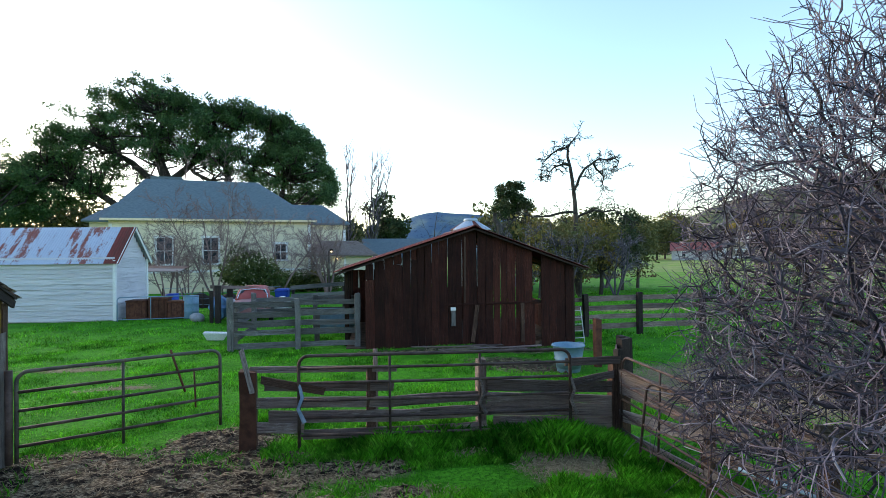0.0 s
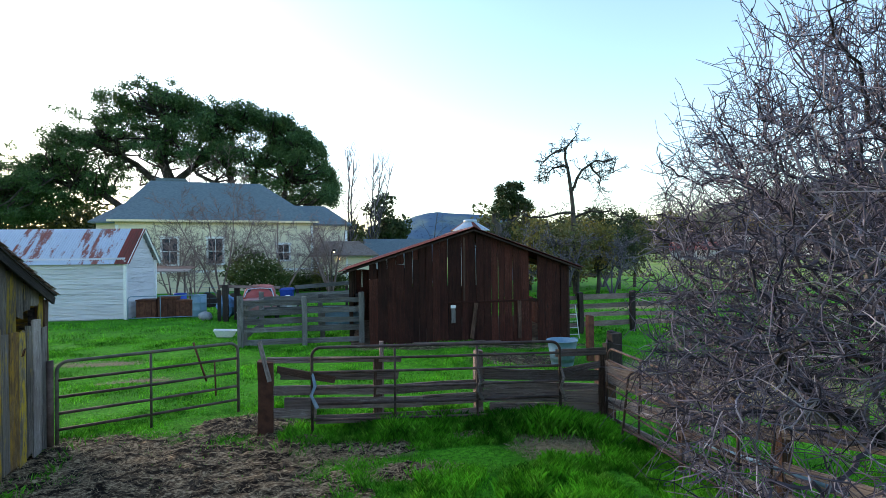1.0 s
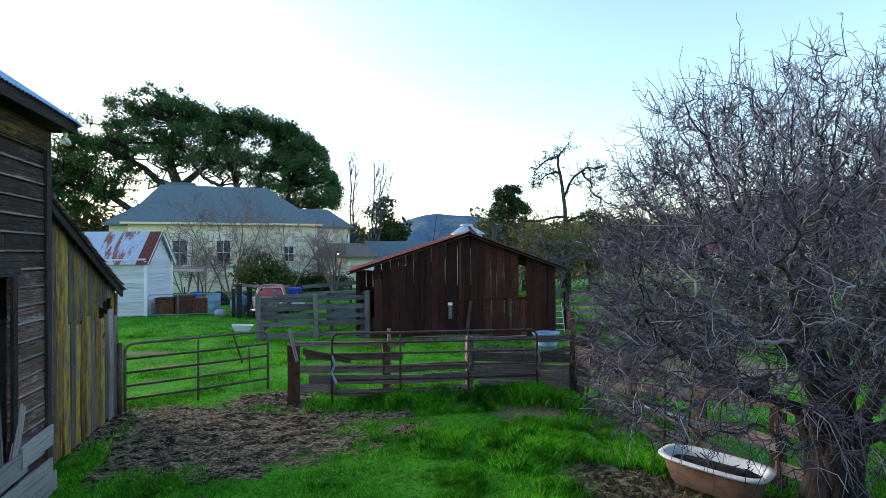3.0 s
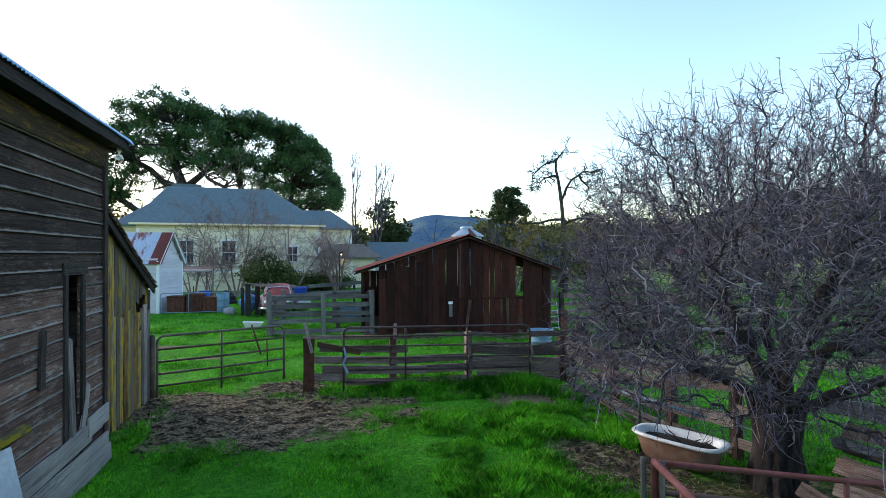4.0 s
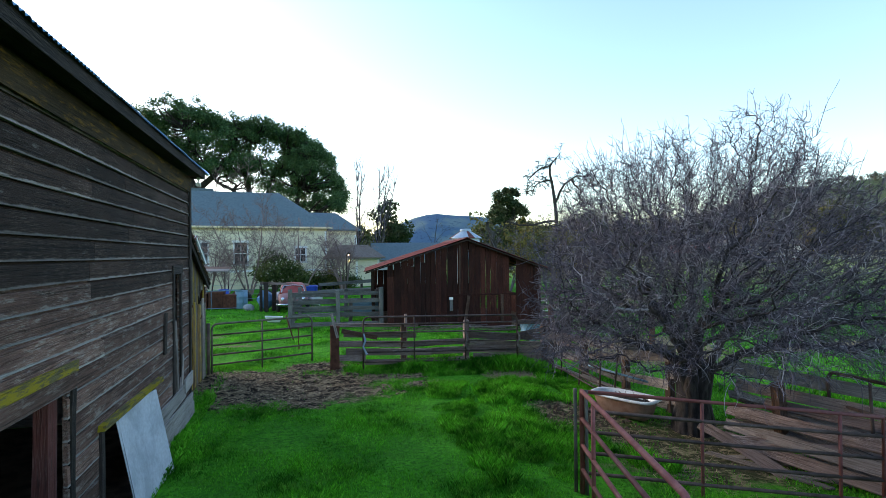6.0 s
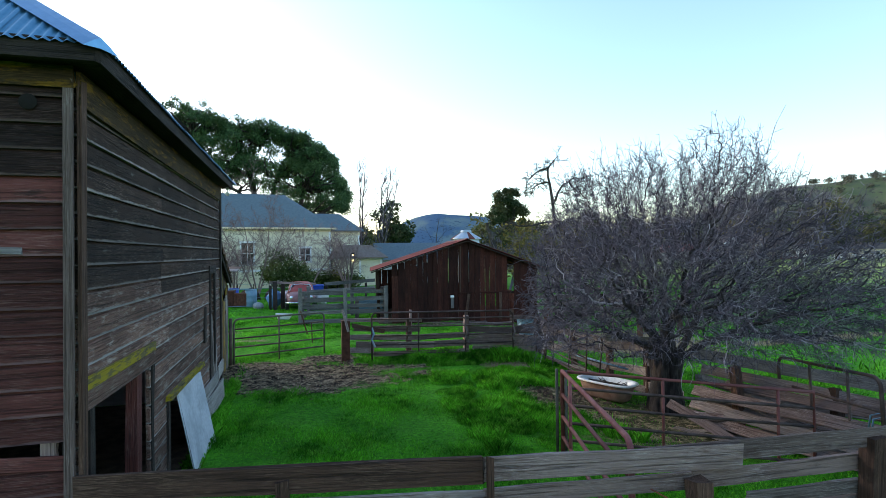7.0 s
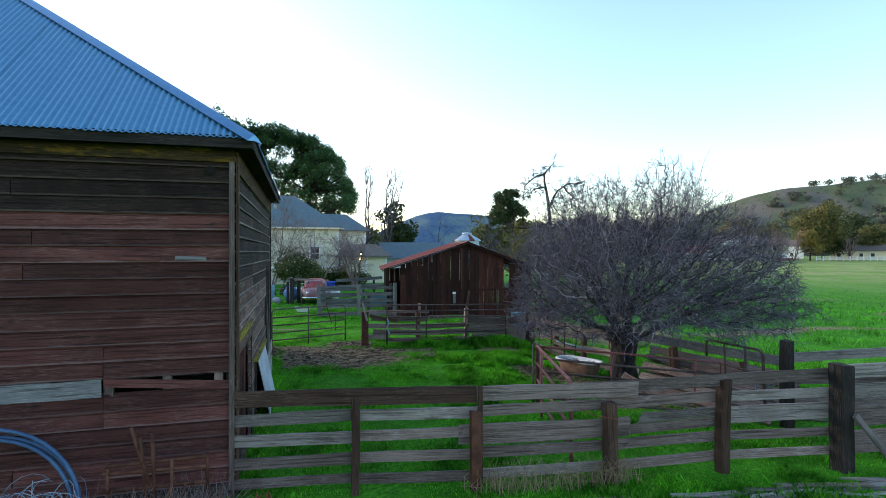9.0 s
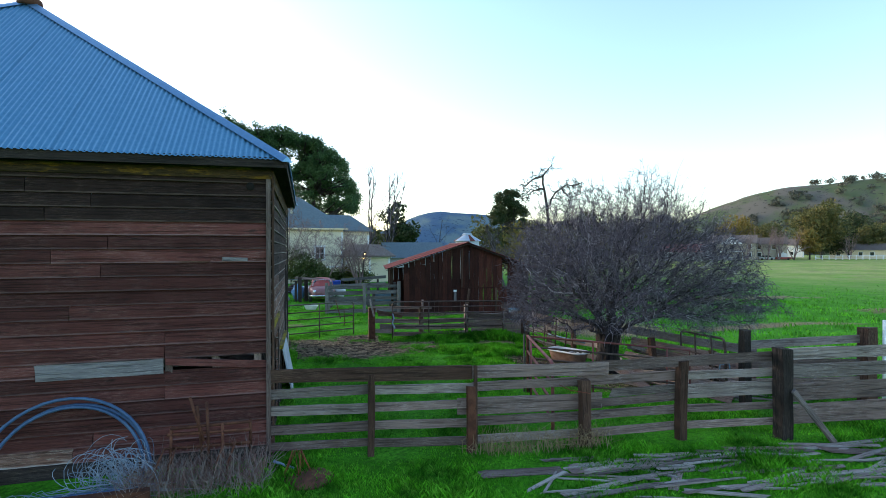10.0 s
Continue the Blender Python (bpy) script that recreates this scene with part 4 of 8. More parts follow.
def yard_panels():
    g = gz(1.6, 0)
    bar_panel("pipe_gate", (1.5, 0.0, g), (1.06, -2.86, 0.02), (0.3, 0.6, 0.92, 1.26), (0.5,), 0.03, M_PIPE_RED, "faded red pipe gate swung open into the pen", round_ends=(False, True))
    bar_panel("pipe_fence", (1.5, 0.02, g), (4.95, -0.72, g - 0.27), (0.25, 0.5, 0.76, 1.02, 1.25), (1.45, 3.05), 0.026, M_PIPE_RED, "faded red pipe panel before the big tree", "fence", round_ends=(False, False), rail_mat=M_PIPE)
    for dx in (0.0, 0.1):
        solid("steel_stake", pipe_mesh([(1.44 + dx, 0.06 - dx, g - 0.1), (1.44 + dx, 0.06 - dx, g + 1.28)], 0.022), M_PIPE_GREEN, "tarnished steel stake at the panel corner", "post")
    bar_panel("pipe_gate", (5.68, 0.7, gz(5.68, 0.7)), (5.3, -1.45, gz(5.3, -1.45)), (0.45, 0.88, 1.32), (0.8, 1.6), 0.026, M_PIPE, "rusty pipe gate propped behind the planks", lean=(0, 0.05))


yard_panels()


def near_fence():
    rng = np.random.default_rng(14)
    root = thing("rail_fence", (-3.4, -3.1, 0), "weathered grey five-board fence on brown posts", "fence")
    posts = ((-1.97, -3.1, 1.27, 0.1, M_POST), (-0.33, -3.2, 1.34, 0.05, M_POST), (-0.41, -3.24, 1.02, 0.12, M_RUST), (1.45, -3.27, 1.07, 0.15, M_POST), (3.16, -3.2, 1.31, 0.14, M_POST), (4.93, -3.33, 1.52, 0.21, M_TRIM), (7.6, -3.42, 1.5, 0.18, M_TRIM))
    for x, y, h, w, mt in posts:
        post("fence_post", x, y, h, w, mt, rng, "", parent=root, lean=(rng.normal(0, 0.015), 0))
    xs = (-3.5, -1.97, -0.37, 1.45, 3.16, 4.93)
    ys = (-3.02, -3.02, -3.12, -3.17, -3.1, -3.22)

    def at(x, z, dy=0.0):
        return Vector((x, float(np.interp(x, xs, ys)) + dy, z))

    levels = ((0.155, 0.14), (0.425, 0.15), (0.72, 0.16), (1.0, 0.15), (1.28, 0.19))
    for k in range(5):
        a, b = xs[k], xs[k + 1]
        for n, (z, w) in enumerate(levels):
            up = 0.02 * max(0, k - 1)
            if k == 2 and n == 2:
                board("fence_board", root, at(a - 0.25, 0.69), at(b + 0.35, 0.71), 0.26, 0.028, (0, -1, 0), M_FENCE, rng)
                continue
            if k == 3 and n == 2:
                board("fence_board", root, at(a + 0.5, 0.82), at(b + 0.0, 0.84), 0.13, 0.028, (0, -1, 0), M_GREY, rng, rag=0.06)
                board("fence_board", root, at(a, 0.66), at(b, 0.7), 0.13, 0.028, (0, -1, 0), M_FENCE, rng)
                continue
            if k == 4 and n == 2:
                board("fence_board", root, at(a, 0.78), at(b, 0.82), 0.24, 0.028, (0, -1, 0), M_GREY, rng, rag=0.04)
                continue
            if n == 4 and k == 1:
                continue
            if n == 4 and k == 0:
                board("fence_board", root, at(a + 0.02, z - 0.02, -0.03), at(xs[2], z - 0.04, -0.03), w + 0.02, 0.032, (0, -1, 0), M_POST, rng, warp=0.002)
                continue
            if n == 4 and k == 2:
                board("fence_board", root, at(a, z - 0.04, -0.03), at(b + 0.42, z - 0.04, -0.07), w + 0.01, 0.032, (0, -1, 0), M_FENCE, rng)
                continue
            if n == 4 and k == 3:
                board("fence_board", root, at(b - 2.1, z - 0.03), at(xs[5], z + 0.07), w - 0.02, 0.03, (0, -1, 0), M_FENCE, rng, segs=6)
                continue
            if n == 4:
                continue
            board("fence_board", root, at(a, z + up + rng.normal(0, 0.01)), at(b, z + up + 0.02 * (k > 1) + rng.normal(0, 0.01)), w * rng.uniform(0.82, 1.0), 0.027, (0, -1, 0), M_GREY if rng.random() < 0.3 else M_FENCE, rng)
    for z, w in ((0.35, 0.34), (0.72, 0.3), (1.08, 0.22), (1.38, 0.2)):
        board("fence_board", root, (4.95, -3.24, z), (7.7, -3.3, z + 0.03), w, 0.03, (0, -1, 0), M_GREY if z > 1 else M_FENCE, rng, segs=6)
    board("brace", root, (5.0, -3.48, 0.82), (5.5, -3.75, 0.03), 0.09, 0.04, (0, -1, 0.4), M_GREY, rng, "grey brace propped on the post")
    part("twine", pipe_mesh([(1.05, -3.2, 1.0), (1.2, -3.3, 0.93), (1.42, -3.36, 0.9), (1.52, -3.36, 0.88)], 0.006, 5), M_ORANGE, root, "orange baling twine")


near_fence()


def back_rails():
    """The second fence behind, on two stout posts."""
    rng = np.random.default_rng(17)
    root = thing("post_fence", (5.55, -1.65, 0), "grey board fence on two stout dark posts", "fence")
    post("fence_post", 5.55, -1.65, 1.54, 0.16, M_TRIM, rng, "", parent=root)
    post("fence_post", 8.2, -1.8, 1.55, 0.24, M_POST, rng, "", parent=root)
    board("fence_board", root, (5.6, -1.6, 1.22), (8.3, -1.75, 1.32), 0.17, 0.03, (0, -1, 0), M_GREY, rng)
    board("fence_board", root, (5.6, -1.6, 0.85), (8.3, -1.75, 0.8), 0.18, 0.03, (0, -1, 0), M_FENCE, rng)
    board("fence_board", root, (5.6, -1.6, 0.45), (8.3, -1.75, 0.45), 0.18, 0.03, (0, -1, 0), M_FENCE, rng)
    part("white_pole", pipe_mesh([(8.42, -1.95, -0.1), (8.45, -1.95, 1.72)], 0.03), M_WHITE, root, "white metal pole")
    # collapsed boards from the tree to the stout post
    run = thing("fallen_fence", (5.0, 1.0, gz(5, 1)), "collapsed grey board fence sagging from the tree", "fence")
    g = gz(5, 0.5)
    for k, (a, b, w) in enumerate((((4.7, 1.75, 1.22 + g), (6.9, -0.3, 0.95 + g), 0.26), ((4.8, 1.6, 0.95 + g), (6.5, -0.9, 0.78 + g), 0.22), ((4.5, 1.4, 0.62 + g), (5.6, -1.5, 0.55), 0.24),
                                   ((4.4, 1.3, 0.42 + g), (5.4, -1.55, 0.3), 0.22), ((4.3, 1.2, 0.25 + g), (5.3, -1.6, 0.12), 0.22), ((5.0, 1.2, 0.75 + g), (6.2, -1.2, 0.6), 0.2), ((4.6, 0.6, 0.12 + g), (6.4, -1.0, 0.2), 0.18),
                                   ((4.0, 1.35, 0.42 + g), (4.5, 0.2, 0.04 + g), 0.2), ((4.2, 1.0, 0.3 + g), (5.9, -0.6, 0.35), 0.16), ((5.3, 0.9, 0.5 + g), (6.6, -0.6, 0.45), 0.2), ((4.9, 1.5, 0.1 + g), (6.8, 0.2, 0.12 + g), 0.2))):
        board("fence_board", run, a, b, w * 0.78, 0.03, (-0.55, -0.6, 0.55 if k > 1 else 0.15), M_FENCE if k % 3 else M_GREY, rng, segs=6, warp=0.02)
    for k in range(16):
        a0 = radians(-24 - 3.6 * k + rng.normal(0, 3))
        p = Vector((4.75 + rng.uniform(-0.1, 0.3), 1.45 + rng.uniform(-0.3, 0.3), 0.25 + g + 0.55 * rng.random()))
        d = Vector((math.cos(a0), math.sin(a0), 0)) * rng.uniform(1.5, 2.7)
        board("fence_board", run, p, p + d - Vector((0, 0, p.z - 0.1 - g - 0.3 * rng.random())), rng.uniform(0.07, 0.14), 0.028, (-0.5, -0.5, 0.7), M_GREY, rng, segs=5, warp=0.03, rag=0.05)
    for x, y, h in ((5.05, 0.9, 1.1), (6.0, -0.1, 0.95), (6.75, -0.35, 0.9)):
        post("fence_post", x, y, h, 0.13, M_POST, rng, "", parent=run, lean=(rng.normal(0, 0.05), 0.05))
    for x, y, a in ((5.3, -1.35, 10), (5.42, -1.2, 70)):
        pts = [(x - 0.12, y, 0.55), (x - 0.1, y - 0.02, 0.78), (x + 0.12, y, 0.8), (x + 0.14, y, 0.55)]
        solid("bent_wire", pipe_mesh(pts, 0.012, 6), M_TIN, "bent pale metal wire among the planks", "scrap", Matrix())


back_rails()


def tub():
    """The old bathtub beside the fence."""
    g = gz(3.55, 3.1)
    root = thing("bathtub", (3.6, 2.98, g), "old rust-stained enamel bathtub used as a trough", "bathtub")
    a = radians(-28)
    m = Matrix.Translation((3.6, 2.98, g + 0.02)) @ pose(0, 0, 0, 0, 0, -56) @ Matrix.Scale(0.82, 4)

    def ring(lx, ly, z, back=0.0):
        out = []
        for k in range(32):
            t = 2 * math.pi * k / 32
            c, s = math.cos(t), math.sin(t)
            p = 0.55
            x = lx * math.copysign(abs(c) ** (p if c > 0 else 0.8), c)
            y = ly * math.copysign(abs(s) ** p, s)
            out.append((x + back, y, z))
        return out

    outer = loft([ring(0.02, 0.01, 0.0), ring(0.55, 0.24, 0.0), ring(0.6, 0.28, 0.06), ring(0.68, 0.33, 0.3), ring(0.71, 0.35, 0.4)], False)
    part("shell", outer, M_TUB_OUT, root, "rusty outside", m)
    inner = loft([ring(0.7, 0.345, 0.402), ring(0.76, 0.4, 0.4), ring(0.775, 0.415, 0.42), ring(0.765, 0.405, 0.445), ring(0.7, 0.345, 0.45), ring(0.66, 0.31, 0.42), ring(0.6, 0.27, 0.16), ring(0.45, 0.2, 0.08), ring(0.1, 0.05, 0.07)], False)
    part("basin", inner, M_ENAMEL, root, "chipped white enamel rim and basin", m)
    # litter raised near the rim and blackened to paint the basin's inner shade
    part("debris", loft([ring(0.61, 0.28, 0.28), ring(0.625, 0.285, 0.33), ring(0.3, 0.14, 0.36), ring(0.02, 0.01, 0.365)], True), M_DARK, root, "black litter fill that paints the shade inside the basin", m)
    rng = np.random.default_rng(4)
    for k in range(14):
        p = np.array((rng.uniform(-0.5, 0.5), rng.uniform(-0.2, 0.2), 0.36))
        d = np.array((rng.normal(), rng.normal() * 0.5, 0.25))
        part("twig", tube_mesh([([p, p + d * 0.12, p + d * 0.26], [0.012, 0.01, 0.005])], 5), M_BARK, root, "", m)


tub()

# ---- trees ----
def unit(v):
    return v / (np.linalg.norm(v) + 1e-12)


def grow(out, p, d, length, r, level, spec, rng, inside=None):
    """A limb with its side limbs, added to out[level] as (points, radii)."""
    s = spec[level]
    n = s["segs"]
    step = length / n
    pts, rad = [np.array(p, float)], [r]
    d = unit(np.array(d, float))
    for k in range(n):
        d = unit(d + rng.normal(0, s["wander"], 3) + np.array((0, 0, s["lift"])))
        q = pts[-1] + d * step
        if q[2] < 0.05:
            d[2] = abs(d[2]) + 0.1
            q = pts[-1] + unit(d) * step
        if inside is not None and k > 0 and not inside(q):
            break
        pts.append(q)
        rad.append(max(s["tip"] * r, r * (1 - (1 - s["tip"]) * (k + 1) / n)))
    if len(pts) < 2:
        return
    out[level].append((pts, rad))
    if level + 1 >= len(spec):
        return
    c = spec[level + 1]
    m = c["count"] if isinstance(c["count"], int) else int(rng.integers(c["count"][0], c["count"][1] + 1))
    k = len(pts) - 1
    for i in range(m):
        f = c["from"] + (1 - c["from"]) * (i + rng.random()) / m
        a = min(int(f * k), k - 1)
        g = f * k - a
        q = pts[a] * (1 - g) + pts[a + 1] * g
        main = unit(pts[a + 1] - pts[a])
        side = unit(np.cross(main, rng.normal(0, 1, 3)))
        ang = c["angle"] * rng.uniform(0.7, 1.3)
        e = main * math.cos(ang) + side * math.sin(ang)
        rr = (rad[a] * (1 - g) + rad[a + 1] * g) * c["thin"]
        grow(out, q, e, length * c["ratio"] * rng.uniform(0.65, 1.25) * (1.15 - 0.5 * f), max(rr, c.get("least", 0.002)), level + 1, spec, rng, inside)


def colonize(aims, pts, up, step, reach, kill, rounds, rng):
    """Grows a skeleton towards scattered aims: pts are its first nodes, up each one's parent."""
    n = len(pts)
    node = np.zeros((90000, 3))
    node[:n] = pts
    up = list(up)
    best = np.full(len(aims), 1e9)
    near = np.zeros(len(aims), int)
    for k in range(n):
        d = np.linalg.norm(aims - node[k], axis=1)
        hit = d < best
        best[hit], near[hit] = d[hit], k
    seen = set()
    for _ in range(rounds):
        act = best < reach
        if not act.any():
            break
        to = aims[act] - node[near[act]]
        to /= np.linalg.norm(to, axis=1, keepdims=True) + 1e-9
        pull = np.zeros((n, 3))
        np.add.at(pull, near[act], to)
        src = np.unique(near[act])
        d = pull[src]
        d /= np.linalg.norm(d, axis=1, keepdims=True) + 1e-9
        d += rng.normal(0, 0.32, d.shape)
        d /= np.linalg.norm(d, axis=1, keepdims=True) + 1e-9
        fresh = node[src] + d * step
        keep = [i for i, p in enumerate(src) if (p, tuple(np.round(d[i], 1))) not in seen]
        if not keep or n + len(keep) > 89000:
            break
        for i in keep:
            seen.add((src[i], tuple(np.round(d[i], 1))))
        fresh = fresh[keep]
        node[n:n + len(keep)] = fresh
        up += [int(src[i]) for i in keep]
        for c in range(0, len(keep), 64):
            block = fresh[c:c + 64]
            dist = np.linalg.norm(aims[:, None, :] - block[None], axis=2)
            low = dist.argmin(1)
            dm = dist[np.arange(len(aims)), low]
            hit = dm < best
            best[hit], near[hit] = dm[hit], n + c + low[hit]
        n += len(keep)
        live = best > kill
        aims, best, near = aims[live], best[live], near[live]
        if not len(aims):
            break
    return node[:n], np.array(up)


def chains(node, up, tip, power):
    """Lines of (points, radii) along a skeleton, each following its thickest way on, and the node radii."""
    n = len(node)
    load = np.zeros(n)
    kids = [[] for _ in range(n)]
    for k in range(n - 1, 0, -1):
        if load[k] == 0:
            load[k] = tip ** power
        load[up[k]] += load[k]
        kids[up[k]].append(k)
    rad = load ** (1 / power)
    lines, todo = [], [(0, None)]
    while todo:
        k, before = todo.pop()
        line = [k] if before is None else [before, k]
        while kids[k]:
            big = max(kids[k], key=lambda q: rad[q])
            todo += [(q, k) for q in kids[k] if q != big]
            k = big
            line.append(k)
        r = [float(rad[q]) for q in line]
        if before is not None:
            r[0] = min(r[0], r[1] * 1.15)
        lines.append(([node[q] for q in line], r))
    return lines, rad


def big_bare_tree():
    rng = np.random.default_rng(77)
    bx, by = 4.42, 2.15
    g = gz(bx, by)
    root = thing("bare_tree", (bx, by, g), "broad bare fruit tree with a tangle of grey twigs", "tree")
    # aims fill a ragged low dome, wider on the meadow side, hanging low round its rim
    q = np.stack((rng.uniform(0.8, 9.8, 60000), rng.uniform(-1.4, 5.8, 60000), rng.uniform(0.5, 5.6, 60000)), -1)
    dx = np.where(q[:, 0] < 4.7, (q[:, 0] - 4.7) / 3.6, (q[:, 0] - 4.7) / 4.4)
    dy = (q[:, 1] - 2.2) / 3.1
    dz = np.where(q[:, 2] > 2.0, (q[:, 2] - 2.0) / (3.1 - np.where(dx > 0, 0.95, 0.3) * np.abs(dx)), (q[:, 2] - 2.0) / 2.2)
    far = np.hypot(q[:, 0] - bx, q[:, 1] - by)
    lump = np.array([noise.noise(Vector(p) * 0.85) for p in q])
    inside = dx * dx + dy * dy + dz * dz < 0.98 + 0.5 * lump
    floor_z = 1.38 + 0.4 * (1 - smoothstep(0.7, 2.3, far)) + 0.1 * smoothstep(5.5, 8.5, q[:, 0])
    thin = rng.random(len(q)) < np.clip(1.2 - 0.13 * np.maximum(0, q[:, 2] - 2.2) - 0.7 * smoothstep(6.2, 9.0, q[:, 0]) - 0.6 * (1 - smoothstep(1.0, 2.0, far)) * (q[:, 2] < 2.5), 0.15, 1)
    aims = q[inside & (q[:, 2] > floor_z + g) & thin & (q[:, 0] > 1.6 - 0.17 * q[:, 1]) & (q[:, 0] > 0.1 + 0.57 * (q[:, 1] + 0.37) + 0.5 * lump)][:11500]
    pts, up = [np.array((bx, by, g + 0.2))], [0]
    for k in range(13):
        az = 2.4 * k + rng.uniform(-0.25, 0.25)
        el = radians(84 - 62 * ((k + 0.5) / 13) ** 0.8)
        p = np.array((bx + 0.13 * math.cos(az), by + 0.13 * math.sin(az), g + 1.0 + rng.uniform(-0.1, 0.3)))
        d = np.array((math.cos(az) * math.cos(el), math.sin(az) * math.cos(el), math.sin(el)))
        before = 0
        for j in range(7):
            pts.append(p.copy())
            up.append(before)
            before = len(pts) - 1
            d = unit(d + rng.normal(0, 0.16, 3))
            p = p + d * 0.13
    node, up = colonize(aims, np.array(pts), up, 0.08, 1.6, 0.11, 190, rng)
    lines, rad = chains(node, up, 0.0042, 2.15)
    # trunk of fused stems
    stems = []
    for k in range(8):
        az = 2 * math.pi * k / 8 + 0.3
        c, s_ = math.cos(az), math.sin(az)
        a = np.array((bx + 0.17 * c, by + 0.14 * s_, g - 0.1))
        spur = [a, a + (0.03 * c, 0.03 * s_, 0.3), a + (-0.02 * c, -0.02 * s_, 0.62), a + (0.02 * c + rng.normal(0, 0.02), 0.02 * s_, 0.9), a + (0.14 * c, 0.14 * s_, 1.3)]
        stems.append((spur, [0.21, 0.15, 0.13, 0.12, 0.06]))
    stems.append(([(bx, by, g - 0.1), (bx, by, g + 0.6), (bx, by, g + 1.15)], [0.3, 0.24, 0.15]))
    part("trunk", tube_mesh(stems, 12), M_BARK, root, "dark cluster of fused stems")
    fine, limbs = [], []
    for pts_, r in lines:
        if max(r) > 0.03:
            limbs.append((pts_, r))
        else:
            fine.append((pts_, r))
    limbs.sort(key=lambda q_: -max(q_[1]))
    owners = []
    for pts_, r in limbs:
        r = [min(0.085, v) for v in r]
        if len(owners) < 16:
            ob = part("limb", tube_mesh([(pts_, r)], 7), M_BARK, root)
            owners.append((ob, np.array(pts_)))
        else:
            near = min(owners, key=lambda o: np.linalg.norm(o[1] - pts_[0], axis=1).min())
            part("branch", tube_mesh([(pts_, r)], 6), M_BARK, near[0])
    # twigs: drooping and curled below, upright above
    hub = np.array((4.7, 2.2, 1.7))
    twigs = []
    thin_nodes = np.nonzero(rad < 0.016)[0]
    for k in thin_nodes:
        p = node[k]
        lower = 1 - smoothstep(2.2, 3.6, p[2])
        for _ in range(int(rng.poisson(1.9 + 0.3 * lower))):
            high = (p[2] - 2.3) / 2.5
            d = unit(unit(p - hub) * 0.45 + rng.normal(0, 0.85, 3) + np.array((0, 0, 0.5 * high)))
            l = rng.uniform(0.08, 0.3) * (1 + 0.7 * rng.random() ** 3)
            line = [p]
            for j in range(3):
                d = unit(d + rng.normal(0, 0.4, 3) + np.array((0, 0, 0.12 * high - 0.04)))
                line.append(line[-1] + d * l / 3)
            twigs.append((line, [0.0038, 0.0032, 0.0027, 0.002]))
            if rng.random() < 0.6:
                e = unit(d + rng.normal(0, 0.8, 3)) * l * 0.4
                twigs.append(([line[1], line[1] + e], [0.003, 0.002]))
    low = [k for k in thin_nodes if node[k][2] < 1.9]
    for k in rng.permutation(low)[:800]:
        d = unit(unit(node[k] - hub) * 0.8 + rng.normal(0, 0.5, 3))
        line, l = [node[k]], rng.uniform(0.3, 0.75)
        for j in range(5):
            d = unit(d + rng.normal(0, 0.25, 3) + np.array((0, 0, -0.28)))
            nxt = line[-1] + d * l / 5
            nxt[2] = max(nxt[2], g + 0.95 + 0.12 * (k % 5))
            line.append(nxt)
        twigs.append((line, [0.0042, 0.0038, 0.0034, 0.003, 0.0024, 0.0018]))
    high = [k for k in thin_nodes if node[k][2] > 3.4 and node[k][0] > 2.2]
    for k in rng.permutation(high)[:420]:
        d = unit(unit(node[k] - hub) * 0.55 + rng.normal(0, 0.16, 3) + np.array((0, 0, 0.75)))
        l = rng.uniform(0.15, 0.6) * (1.25 if rng.random() < 0.25 else 1.0)
        line = [node[k]]
        for j in range(4):
            d = unit(d + rng.normal(0, 0.1, 3))
            line.append(line[-1] + d * l / 4)
        twigs.append((line, [0.0052, 0.0046, 0.004, 0.0032, 0.0022]))
        for j in range(int(3 + l * 6)):
            at = line[1 + int(rng.integers(0, 4))]
            e = unit(d * 0.6 + rng.normal(0, 0.7, 3)) * rng.uniform(0.025, 0.13)
            twigs.append(([at, at + e * 0.6, at + e + rng.normal(0, 0.01, 3)], [0.0034, 0.003, 0.0026]))
    for k in rng.permutation([k for k in thin_nodes if node[k][0] < 2.6])[:60]:
        d = unit(np.array((-0.8, -0.25, 0.5)) + rng.normal(0, 0.3, 3))
        line, l = [node[k]], rng.uniform(0.25, 0.6)
        for j in range(5):
            d = unit(d + rng.normal(0, 0.22, 3) + np.array((0, 0, 0.06)))
            line.append(line[-1] + d * l / 5)
        twigs.append((line, [0.0042, 0.0038, 0.0034, 0.003, 0.0026, 0.002]))
    v1, f1 = tubes(fine, 4)
    v2, f2 = tubes(twigs, 3)
    tagged(part("crown", mesh_fast("crown", np.concatenate((v1, v2)), np.concatenate((f1, f2 + len(v1)))), M_TWIG, root, "dense tangle of grey-violet twigs"), kind="stuff")


big_bare_tree()


